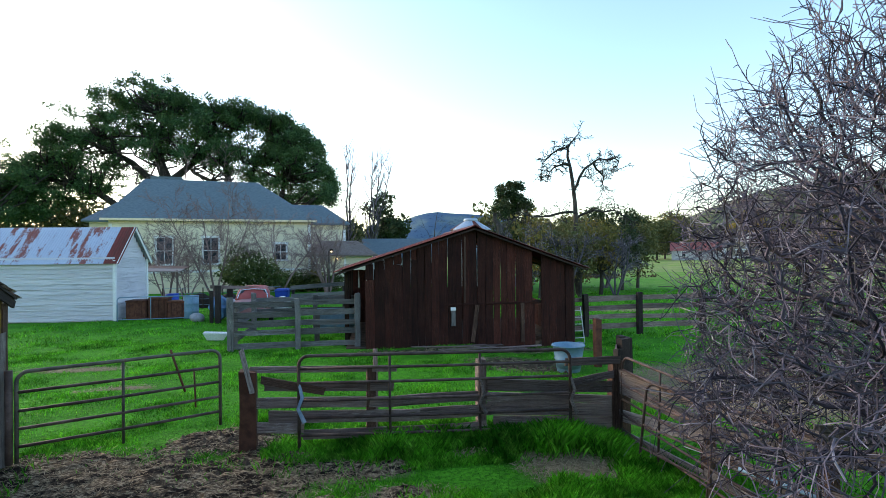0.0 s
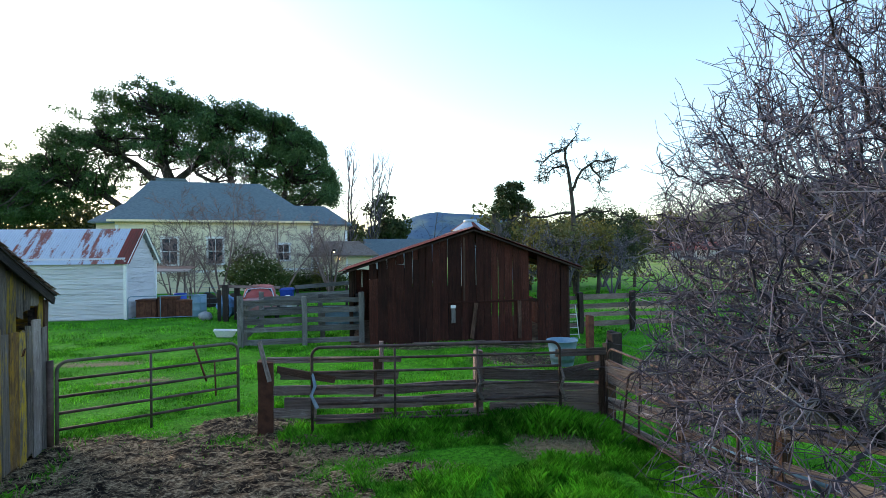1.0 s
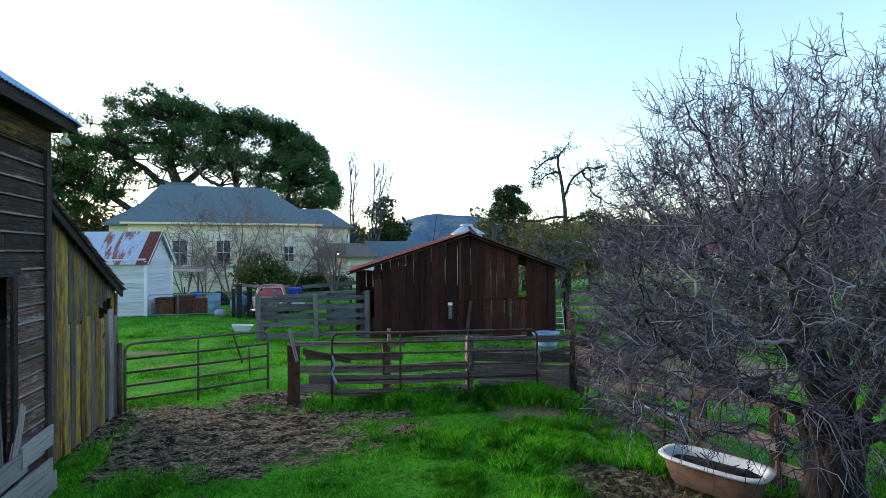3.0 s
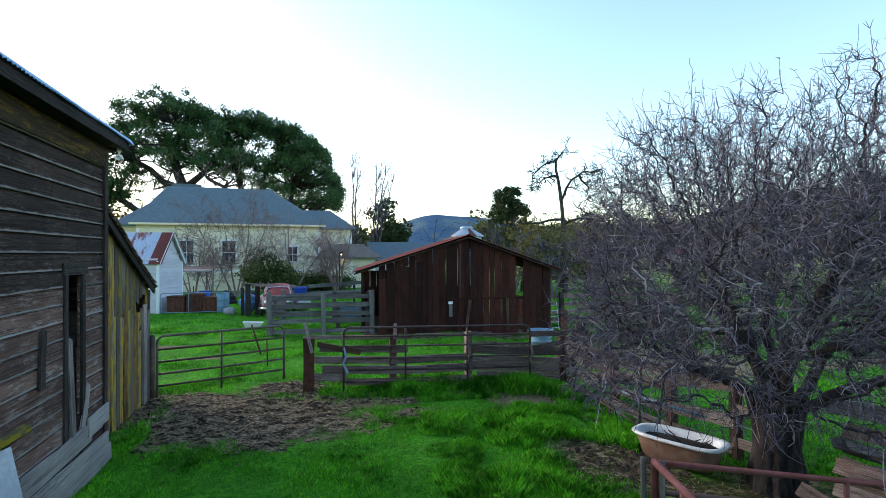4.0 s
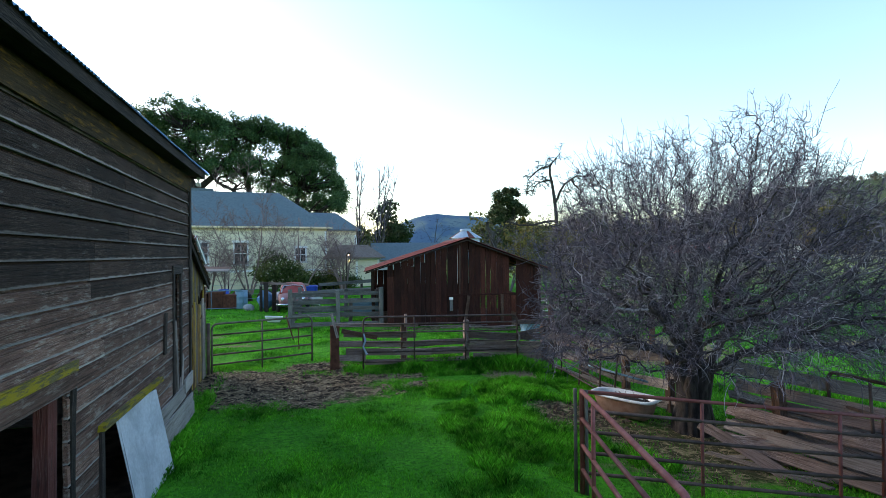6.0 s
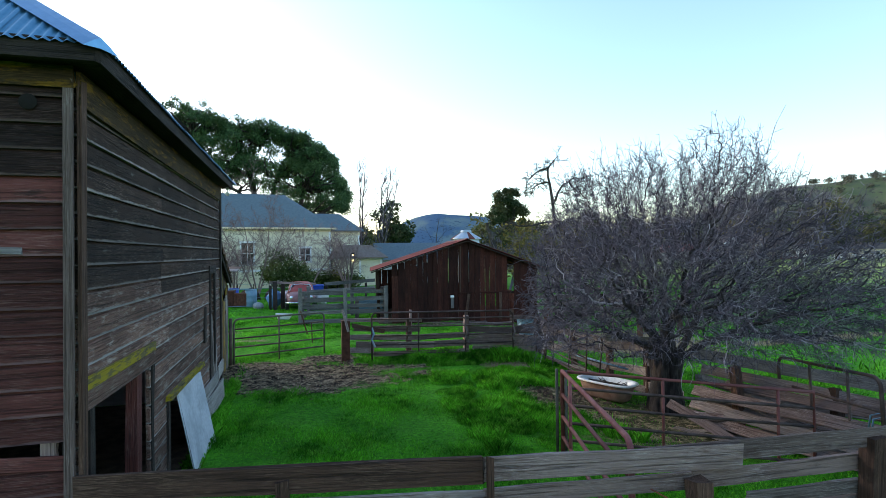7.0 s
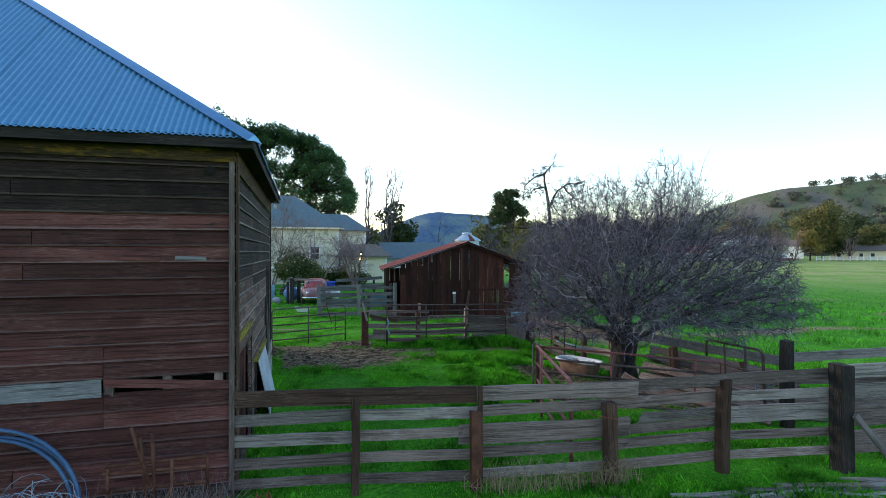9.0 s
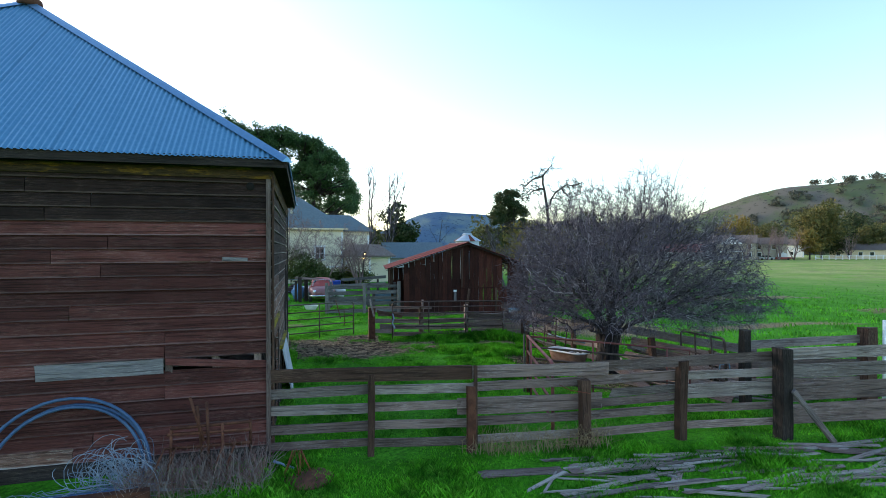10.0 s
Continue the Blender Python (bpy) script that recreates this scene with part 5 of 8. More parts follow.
def leaf_cloud(blobs, per, size, rng, shell=0.55):
    """Vertices and quads of many small leaves round blobs (x, y, z, radius)."""
    cs = []
    for x, y, z, r in blobs:
        n = int(per * r * r)
        v = rng.normal(0, 1, (n, 3))
        v /= np.linalg.norm(v, axis=1, keepdims=True)
        rr = r * (shell + (1 - shell) * rng.random(n)) ** 0.7
        sub = unit(rng.normal(0, 1, 3))
        v *= rr[:, None] * (1 + 0.22 * np.sin(v @ sub * 9 + rng.random() * 6))[:, None]
        v[:, 2] *= 0.72
        cs.append(v + np.array((x, y, z)))
    c = np.concatenate(cs)
    n = len(c)
    a = rng.normal(0, 1, (n, 3))
    a /= np.linalg.norm(a, axis=1, keepdims=True)
    b = np.cross(a, rng.normal(0, 1, (n, 3)))
    b /= np.linalg.norm(b, axis=1, keepdims=True)
    s = size * rng.uniform(0.5, 1.2, n)[:, None]
    v = np.stack((c - a * s, c - b * s * 0.55 + a * s * 0.1, c + a * s, c + b * s * 0.55), 1).reshape(-1, 3)
    return v, np.arange(4 * n).reshape(-1, 4)


def clumps(cx, cy, cz, rx, ry, rz, n, r0, r1, rng, low=-0.3):
    """Blobs scattered over an uneven crown."""
    out = []
    while len(out) < n:
        v = rng.normal(0, 1, 3)
        v = unit(v) * rng.uniform(0.45, 1.0)
        if v[2] < low:
            continue
        out.append((cx + v[0] * rx, cy + v[1] * ry, cz + v[2] * rz, rng.uniform(r0, r1)))
    return out


def leafy_tree(name, x, y, height, spread, rng, leaves, label, per=60, leaf=0.3, n=26, trunk=0.25, low=-0.3, crown_from=0.35, clump=(0.16, 0.3), wide=1.0):
    root = thing(name, (x, y, 0), label, "tree")
    cz = height * (crown_from + (1 - crown_from) * 0.5)
    rz = height * (1 - crown_from) * 0.5
    blobs = clumps(x, y, cz, spread * 0.75, spread * 0.75 * wide, rz * 0.85, n, spread * clump[0] * 2, spread * clump[1] * 2, rng, low)
    lines = [([(x, y, -0.3), (x + 0.1, y, cz * 0.5), (x, y + 0.1, cz)], [trunk, trunk * 0.75, trunk * 0.4])]
    for b in blobs[: max(6, n // 2)]:
        base = np.array((x, y, rng.uniform(0.45, 0.95) * cz))
        tip = np.array(b[:3])
        lines.append(([base, base * 0.5 + tip * 0.5 + rng.normal(0, 0.1 * spread, 3), tip], [trunk * 0.4, trunk * 0.25, trunk * 0.08]))
    part("trunk", tube_mesh(lines, 6), M_OAK_BARK, root)
    part("crown", mesh_fast("crown", *leaf_cloud(blobs, per, leaf, rng)), leaves, root)
    return root


def bare_tree(name, x, y, height, rng, bark, label, stems=1, spread=0.5, dense=1.0, r=0.12, lift=0.06, tall=1.0):
    root = thing(name, (x, y, 0), label, "tree")
    spec = (
        dict(segs=7, wander=0.08, lift=lift, tip=0.25),
        dict(segs=5, wander=0.14, lift=lift, tip=0.3, count=int(9 * dense), ratio=0.42, angle=spread, thin=0.5, **{"from": 0.25}),
        dict(segs=4, wander=0.2, lift=lift, tip=0.4, count=int(7 * dense), ratio=0.45, angle=0.7, thin=0.5, least=0.012, **{"from": 0.15}),
        dict(segs=3, wander=0.24, lift=0.02, tip=0.6, count=int(5 * dense), ratio=0.55, angle=0.75, thin=0.6, least=0.008, **{"from": 0.15}),
    )
    out = [[] for _ in spec]
    for k in range(stems):
        az = 2 * math.pi * k / max(stems, 1) + rng.uniform(0, 1)
        t = 0.0 if stems == 1 else 0.38 / tall
        grow(out, (x + 0.1 * math.cos(az), y + 0.1 * math.sin(az), -0.1), (math.cos(az) * t, math.sin(az) * t, 1), height * 0.9, r, 0, spec, rng)
    for line in out[0]:
        part("limb", tube_mesh([line], 6), bark, root)
    tagged(part("crown", mesh_fast("crown", *tubes(out[1] + out[2] + out[3], 3)), bark, root), kind="stuff")
    return root


def oak():
    rng = np.random.default_rng(31)
    x0, y0 = -21.5, 58.4
    root = thing("oak_tree", (x0, y0, 0), "huge spreading evergreen oak with dark open crown", "tree")
    # the crown's upper and lower bounds across its width
    ux_ = (-41, -36.8, -35, -31.6, -28.2, -26.5, -23, -19.2, -17.6, -13.5, -8.2, -5.9, -4.6, -3.6)
    uz_ = (9.8, 11.4, 13.0, 16.0, 17.6, 19.6, 21.4, 20.3, 19.5, 19.2, 17.8, 15.7, 12.4, 9.2)
    lx_ = (-41, -36.8, -32.7, -30, -26.4, -24.6, -20.8, -18.6, -16.4, -13, -10.6, -7, -3.6)
    lz_ = (4.0, 6.0, 7.6, 8.8, 9.4, 11.6, 13.4, 12.4, 12.0, 10.6, 9.0, 8.4, 8.0)
    blobs = []
    while len(blobs) < 1040:
        x = rng.uniform(-40, -4.3)
        hi, lo = float(np.interp(x, ux_, uz_)), float(np.interp(x, lx_, lz_))
        r = rng.uniform(0.5, 1.2)
        edge = rng.random() < 0.3
        z = hi - r * rng.uniform(0.95, 1.6) if edge else rng.uniform(lo + 0.2, hi - r)
        y = y0 + rng.normal(0, 2.6)
        if noise.noise(Vector((x * 0.6, y * 0.2, z * 0.75))) < (-0.6 if edge else -0.28):
            continue
        blobs.append((x, y, z, r))
    for k in range(70):
        x = rng.uniform(-12.5, -4.2)
        blobs.append((x, y0 + rng.normal(0, 2), rng.uniform(8.0, 14.0), rng.uniform(0.6, 1.2)))
    v, f = leaf_cloud(blobs, 260, 0.125, rng, 0.15)
    part("crown", mesh_fast("crown", v, f), M_OAK, root, "dark green clumped foliage")

    def way(*p):
        return [np.array((x, y0 + rng.normal(0, 0.3), z)) for x, z in p]

    boles = [
        (way((-20.6, -0.3), (-20.9, 5), (-21.4, 10.4), (-22.2, 12.4), (-22.6, 14.8), (-21.8, 17.4)), (0.85, 0.7, 0.62, 0.5, 0.4, 0.2)),
        (way((-21.4, 10.2), (-22.8, 10.9), (-24.0, 11.4), (-25.0, 12.6), (-26.6, 13.6), (-28.6, 15.2)), (0.5, 0.42, 0.36, 0.32, 0.26, 0.14)),
        (way((-21, 5.2), (-24.0, 7.2), (-26.4, 7.9), (-28.6, 9.6), (-31.0, 10.4), (-33.4, 10.9), (-35.2, 11.6)), (0.5, 0.42, 0.38, 0.34, 0.28, 0.22, 0.12)),
        (way((-21.4, 10.4), (-19.9, 12.0), (-18.4, 13.4), (-17.0, 15.8)), (0.45, 0.36, 0.28, 0.14)),
        (way((-14.0, -0.3), (-14.6, 6), (-15.3, 10.6), (-15.9, 13.4), (-15.0, 16.4)), (0.5, 0.42, 0.36, 0.28, 0.14)),
        (way((-14.6, 7.0), (-13.2, 10.2), (-12.6, 12.6), (-10.4, 15.0)), (0.34, 0.28, 0.22, 0.12)),
        (way((-14.6, 8.0), (-17.2, 10.8), (-18.8, 11.6), (-20.4, 13.6)), (0.28, 0.22, 0.18, 0.1)),
        (way((-10.6, -0.3), (-10.4, 6), (-9.4, 11), (-8.4, 14.5)), (0.4, 0.34, 0.24, 0.12)),
    ]
    lines = list(boles)
    spine = np.concatenate([np.array(p[1:]) for p, _ in boles])
    for x, y, z, r in blobs[::2]:
        tip = np.array((x, y, z))
        base = spine[np.argmin(np.linalg.norm(spine - tip, axis=1) + 2.5 * (spine[:, 2] > z))]
        a, b = base + (tip - base) * 0.35 + rng.normal(0, 0.45, 3), base + (tip - base) * 0.7 + rng.normal(0, 0.5, 3)
        lines.append(([base, a, b, tip], [0.14, 0.11, 0.08, 0.04]))
    part("trunk", tube_mesh(lines, 7), M_OAK_BARK, root, "dark crooked limbs")


oak()


def dead_tree():
    rng = np.random.default_rng(9)
    y = 32.0
    root = thing("dead_tree", (13.3, y, 0), "dead leafless tree with crooked dark limbs", "tree")
    spec = (
        dict(segs=6, wander=0.3, lift=-0.04, tip=0.4),
        dict(segs=4, wander=0.42, lift=-0.06, tip=0.5, count=5, ratio=0.5, angle=0.9, thin=0.6, least=0.02, **{"from": 0.2}),
        dict(segs=3, wander=0.4, lift=-0.06, tip=0.5, count=3, ratio=0.5, angle=0.9, thin=0.6, least=0.014, **{"from": 0.3}),
    )

    def bent(points, r0, r1):
        pts = [np.array((x, y + 0.25 * math.sin(3 * x), z)) for x, z in points]
        out = []
        for a, b in zip(pts, pts[1:]):
            out += [a, a * 0.5 + b * 0.5 + rng.normal(0, 0.09, 3)]
        out.append(pts[-1])
        return out, list(np.linspace(r0, r1, len(out)))

    trunk = bent(((13.4, -0.2), (13.3, 2.5), (13.25, 5.2), (13.15, 6.7), (12.9, 8.4), (12.72, 9.6)), 0.2, 0.075)
    limbs = [
        bent(((12.72, 9.6), (13.1, 10.1), (13.5, 10.6)), 0.075, 0.025),
        bent(((12.75, 9.4), (12.3, 9.55), (11.6, 9.2), (11.0, 8.6), (10.75, 7.7)), 0.075, 0.022),
        bent(((12.85, 8.5), (12.2, 8.45), (11.7, 8.3), (11.3, 7.6)), 0.09, 0.03),
        bent(((13.15, 6.8), (13.5, 7.7), (14.1, 8.45), (14.9, 8.95), (15.7, 8.95), (16.1, 8.75), (16.0, 8.1)), 0.1, 0.03),
        bent(((14.3, 8.6), (14.9, 8.1), (15.2, 7.5), (15.25, 7.1)), 0.08, 0.03),
        bent(((13.2, 5.4), (12.0, 5.3), (10.9, 5.1), (9.6, 5.3), (8.8, 4.6)), 0.1, 0.03),
        bent(((13.25, 5.0), (14.4, 5.5), (15.8, 5.5), (17.2, 4.8)), 0.09, 0.03),
    ]
    part("trunk", tube_mesh([trunk], 8), M_OAK_BARK, root)
    part("side_trunk", tube_mesh([bent(((8.6, -0.2), (8.3, 2.6), (7.9, 4.6), (7.7, 5.3))[:4], 0.28, 0.12)], 8), M_OAK_BARK, root)
    out = [[] for _ in spec]
    for pts, r in limbs:
        part("limb", tube_mesh([(pts, r)], 7), M_OAK_BARK, root)
        for k in range(2, len(pts)):
            for _ in range(3):
                d = np.array((rng.normal(0, 0.8), rng.normal(0, 0.5), rng.normal(0.1, 0.6)))
                grow(out, pts[k], d, rng.uniform(0.4, 1.2), 0.026, 0, spec, rng)
    tagged(part("crown", tube_mesh(out[0] + out[1] + out[2], 4), M_OAK_BARK, root), kind="stuff")


dead_tree()

rng = np.random.default_rng(51)
for x, y, h in ((112, 133.5, 8.5), (119, 134, 10.5), (123.5, 134.5, 9), (130, 136, 9.5), (152, 138, 9)):
    bare_tree("bare_tree", x, y, h, rng, M_TWIG_PINK, "bare tree before the far houses", 3, 0.7, 1.1, 0.2, 0.04)
leafy_tree("field_tree", 136.5, 137, 10, 4, rng, M_YELLOW, "golden tree before the far houses", 40, 0.4, 26, 0.3, -0.8, 0.1)
rng = np.random.default_rng(50)
bare_tree("bare_tree", -9.9, 34.0, 7.2, rng, M_TWIG_PINK, "pale bare tree with rosy twigs before the house", 4, 0.85, 1.3, 0.075, 0.03)
bare_tree("bare_tree", -12.6, 33.4, 4.6, rng, M_TWIG_PINK, "small bare tree with rosy twigs before the house", 4, 0.85, 1.2, 0.06, 0.02)
bare_tree("bare_tree", -11.3, 33.0, 4.0, rng, M_TWIG_PINK, "small bare tree with rosy twigs before the house", 4, 0.85, 1.2, 0.055, 0.02)
bare_tree("bare_tree", -3.3, 38.0, 5.4, rng, M_TWIG_PINK, "pale forked bare tree beside the porch", 5, 0.9, 1.3, 0.1, 0.01)
bare_tree("bare_tree", -6.4, 36.5, 5.6, rng, M_TWIG_PINK, "spreading bare tree with rosy twigs before the porch", 4, 0.9, 1.2, 0.08, 0.0)


def slender_tree(x, y, h, leans, rng, label):
    root = thing("slender_tree", (x, y, 0), label, "tree")
    fine = []
    for lean in leans:
        top = h * rng.uniform(0.86, 1.0)
        trunk = [np.array((x + lean * f ** 1.6, y + rng.normal(0, 0.1), top * f - 0.2)) + rng.normal(0, 0.06, 3) for f in np.linspace(0, 1, 11)]
        part("limb", tube_mesh([(trunk, list(np.linspace(0.13, 0.022, 11)))], 6), M_OAK_BARK, root)
        for k in range(18):
            f = rng.uniform(0.28, 0.97)
            p = trunk[int(f * 10)]
            a = rng.uniform(0, 2 * math.pi)
            d = np.array((math.cos(a) * 0.55, math.sin(a) * 0.55, 1.0))
            l = h * rng.uniform(0.08, 0.22) * (1.3 - 0.7 * f)
            q = [p, p + d * l * 0.4, p + d * l * 0.7 + rng.normal(0, 0.1, 3), p + d * l + (0, 0, l * 0.15)]
            fine.append((q, [0.04, 0.032, 0.025, 0.016]))
            for t in range(5):
                s0 = q[1 + t % 3]
                e = np.array((rng.normal(0, 0.5), rng.normal(0, 0.5), 1.0)) * l * rng.uniform(0.2, 0.5)
                fine.append(([s0, s0 + e * 0.5 + rng.normal(0, 0.04, 3), s0 + e], [0.02, 0.017, 0.012]))
    tagged(part("crown", mesh_fast("crown", *tubes(fine, 3)), M_TWIG, root), kind="stuff")


slender_tree(-2.3, 50.0, 14.3, (-0.1, 0.5), rng, "tall slender bare tree behind the barn")
slender_tree(-0.3, 50.6, 13.4, (0.4, 1.4, 2.5), rng, "tall slender bare tree with spreading stems behind the barn")
leafy_tree("cypress_tree", -4.6, 50.0, 8.2, 0.9, rng, M_EVERGREEN, "narrow dark cypress beside the house", 200, 0.16, 22, 0.15, -0.9, 0.03)
bare_tree("bare_tree", -16.3, 49.0, 12.0, rng, M_TWIG_PINK, "bare tree behind the house roof", 3, 0.6, 1.0, 0.14, 0.04)
bare_tree("bare_tree", 7.0, 60.0, 8.6, rng, M_OAK_BARK, "thin dead tree behind the red barn", 1, 0.5, 0.6, 0.1, 0.08)
leafy_tree("evergreen_tree", 1.6, 62.0, 10.8, 2.5, rng, M_EVERGREEN, "dark upright evergreen tree behind the barn", 90, 0.28, 26, 0.3, -0.8, 0.12)
leafy_tree("evergreen_tree", -1.6, 56.0, 7.0, 2.8, rng, M_OLIVE, "rounded olive-green tree near the slender trees", 60, 0.26, 22, 0.25, -0.7, 0.1)


def eucalyptus():
    erng = np.random.default_rng(55)
    x, y = 25.6, 92.0
    root = thing("eucalyptus_tree", (x, y, 0), "tall dark eucalyptus with an upright crown", "tree")
    blobs = []
    while len(blobs) < 170:
        z = erng.uniform(4.0, 15.4)
        half = 3.3 * math.sqrt(max(0.05, 1 - ((z - 10.4) / 5.6) ** 2))
        dx, dy = erng.uniform(-half, half), erng.uniform(-half, half)
        if noise.noise(Vector((dx * 0.5, z * 0.4, 3.0))) > -0.25:
            blobs.append((x + dx, y + dy * 0.6, z, erng.uniform(0.6, 1.15)))
    part("crown", mesh_fast("crown", *leaf_cloud(blobs, 190, 0.2, erng, 0.3)), M_EVERGREEN, root, "dense dark foliage")
    lines = [([(x, y, -0.3), (x + 0.2, y, 6), (x, y, 13)], [0.45, 0.35, 0.12])]
    for b in blobs[::3]:
        base = np.array((x, y, erng.uniform(3.5, 9)))
        tip = np.array(b[:3])
        lines.append(([base, base * 0.5 + tip * 0.5 + erng.normal(0, 0.3, 3), tip], [0.16, 0.1, 0.04]))
    part("trunk", tube_mesh(lines, 6), M_OAK_BARK, root)


eucalyptus()
leafy_tree("willow_tree", 9.0, 40.0, 7.2, 2.2, rng, M_OLIVE, "olive-yellow drooping tree behind the barn", 80, 0.2, 26, 0.2, -0.9, 0.05)
leafy_tree("willow_tree", 11.6, 37.0, 5.8, 2.4, rng, M_YELLOW, "yellowing drooping tree behind the barn", 60, 0.2, 22, 0.2, -0.9, 0.05)
leafy_tree("willow_tree", 15.2, 38.0, 5.6, 2.8, rng, M_OLIVE, "yellow-green drooping tree at the field edge", 50, 0.2, 24, 0.2, -0.9, 0.05)
for x, y, h, sp, mt, lab in ((10.2, 30.6, 4.6, 1.2, M_YELLOW, "yellowing drooping tree under the dead tree"), (12.9, 30.9, 4.9, 1.3, M_OLIVE, "olive drooping tree under the dead tree"), (14.6, 31.5, 5.2, 1.5, M_YELLOW, "yellow-green bushy tree at the field edge"),
                            (11.6, 33.5, 5.6, 1.3, M_OLIVE, "olive drooping tree at the field edge"), (15.8, 34.0, 5.9, 1.6, M_OLIVE, "olive rounded tree at the field edge"), (17.6, 34.5, 6.0, 1.5, M_EVERGREEN, "dark rounded tree at the field edge"), (19.6, 36.0, 5.8, 1.8, M_OLIVE, "olive rounded tree at the field edge")):
    leafy_tree("willow_tree", x, y, h, sp, rng, mt, lab, 150, 0.11, 30, 0.14, -0.9, 0.1)
for x, y, h in ((9.2, 31.5, 4.8), (11.8, 30.2, 4.4), (15.4, 31.0, 4.2)):
    bare_tree("bare_tree", x, y, h, rng, M_TWIG, "grey bare tree behind the barn", 4, 0.8, 1.2, 0.07, -0.02)
bare_tree("bare_tree", 17.5, 37.0, 5.4, rng, M_TWIG, "grey bare tree at the field edge", 4, 0.7, 1.2, 0.1, 0.0)
for x, y, h, s, mt, lab in ((58, 144, 13, 7, M_OLIVE, "rounded olive tree beyond the field"), (66, 143, 16.5, 6, M_EVERGREEN, "dark rounded tree beyond the field"), (76.5, 141.5, 16, 5, M_EVERGREEN, "dark pointed tree beyond the field"),
                            (71, 146, 11, 6, M_YELLOW, "yellowing tree beyond the field"), (83, 141, 12.5, 5.5, M_OLIVE, "rounded olive tree beyond the field"), (49, 150, 13, 7, M_OLIVE, "rounded olive tree beyond the field"), (42, 150, 12, 6, M_EVERGREEN, "dark rounded tree beyond the field"),
                            (91, 150, 12, 6, M_EVERGREEN, "dark rounded tree beyond the field"), (100, 160, 15, 7, M_OLIVE, "rounded olive tree beyond the field"),
                            (133, 165, 15, 8, M_YELLOW, "golden tree behind the far houses"), (146.5, 143, 20.5, 8, M_OLIVE, "large olive and gold tree beside the far houses"), (157, 149, 13, 6, M_EVERGREEN, "dark tree beside the far houses"),
                            (171, 147, 13, 6, M_OLIVE, "olive tree beside the far houses"), (176, 160, 17, 8, M_EVERGREEN, "dark tree beside the far houses"), (117, 172, 13, 7, M_OLIVE, "olive tree behind the far houses"), (152, 175, 15, 7, M_OLIVE, "olive tree behind the far houses")):
    leafy_tree("field_tree", x, y, h, s, rng, mt, lab, 26, 0.42, 34, 0.35, -0.8, 0.12)
for x, y, h, s in ((-46, 66, 12, 7), (-37, 70, 10, 6), (-30, 72, 9, 6), (-55, 62, 15, 8), (-24, 74, 8, 6), (-12, 80, 8, 6)):
    leafy_tree("garden_tree", x, y, h, s, rng, M_OLIVE, "loose olive tree behind the house", 22, 0.34, 24, 0.3, -0.8, 0.1)
for x, y, h, s, mt, lab in ((-8.2, 34.6, 3.3, 1.7, M_BUSH, "dense dark green bush before the house"), (-6.9, 34.4, 2.7, 1.3, M_BUSH, "dense dark green bush before the house"), (-5.0, 40.2, 1.4, 1.5, M_BUSH, "clipped hedge by the porch"), (-3.4, 40.0, 1.3, 1.5, M_BUSH, "clipped hedge by the porch"),
                            (-4.2, 39.0, 2.2, 0.6, M_YELLOW, "small yellow shrub beside the porch"), (-6.4, 39.6, 1.3, 1.4, M_BUSH, "clipped hedge by the porch")):
    leafy_tree("bush", x, y, h, s, rng, mt, lab, 260, 0.1, 22, 0.06, -0.9, 0.02)


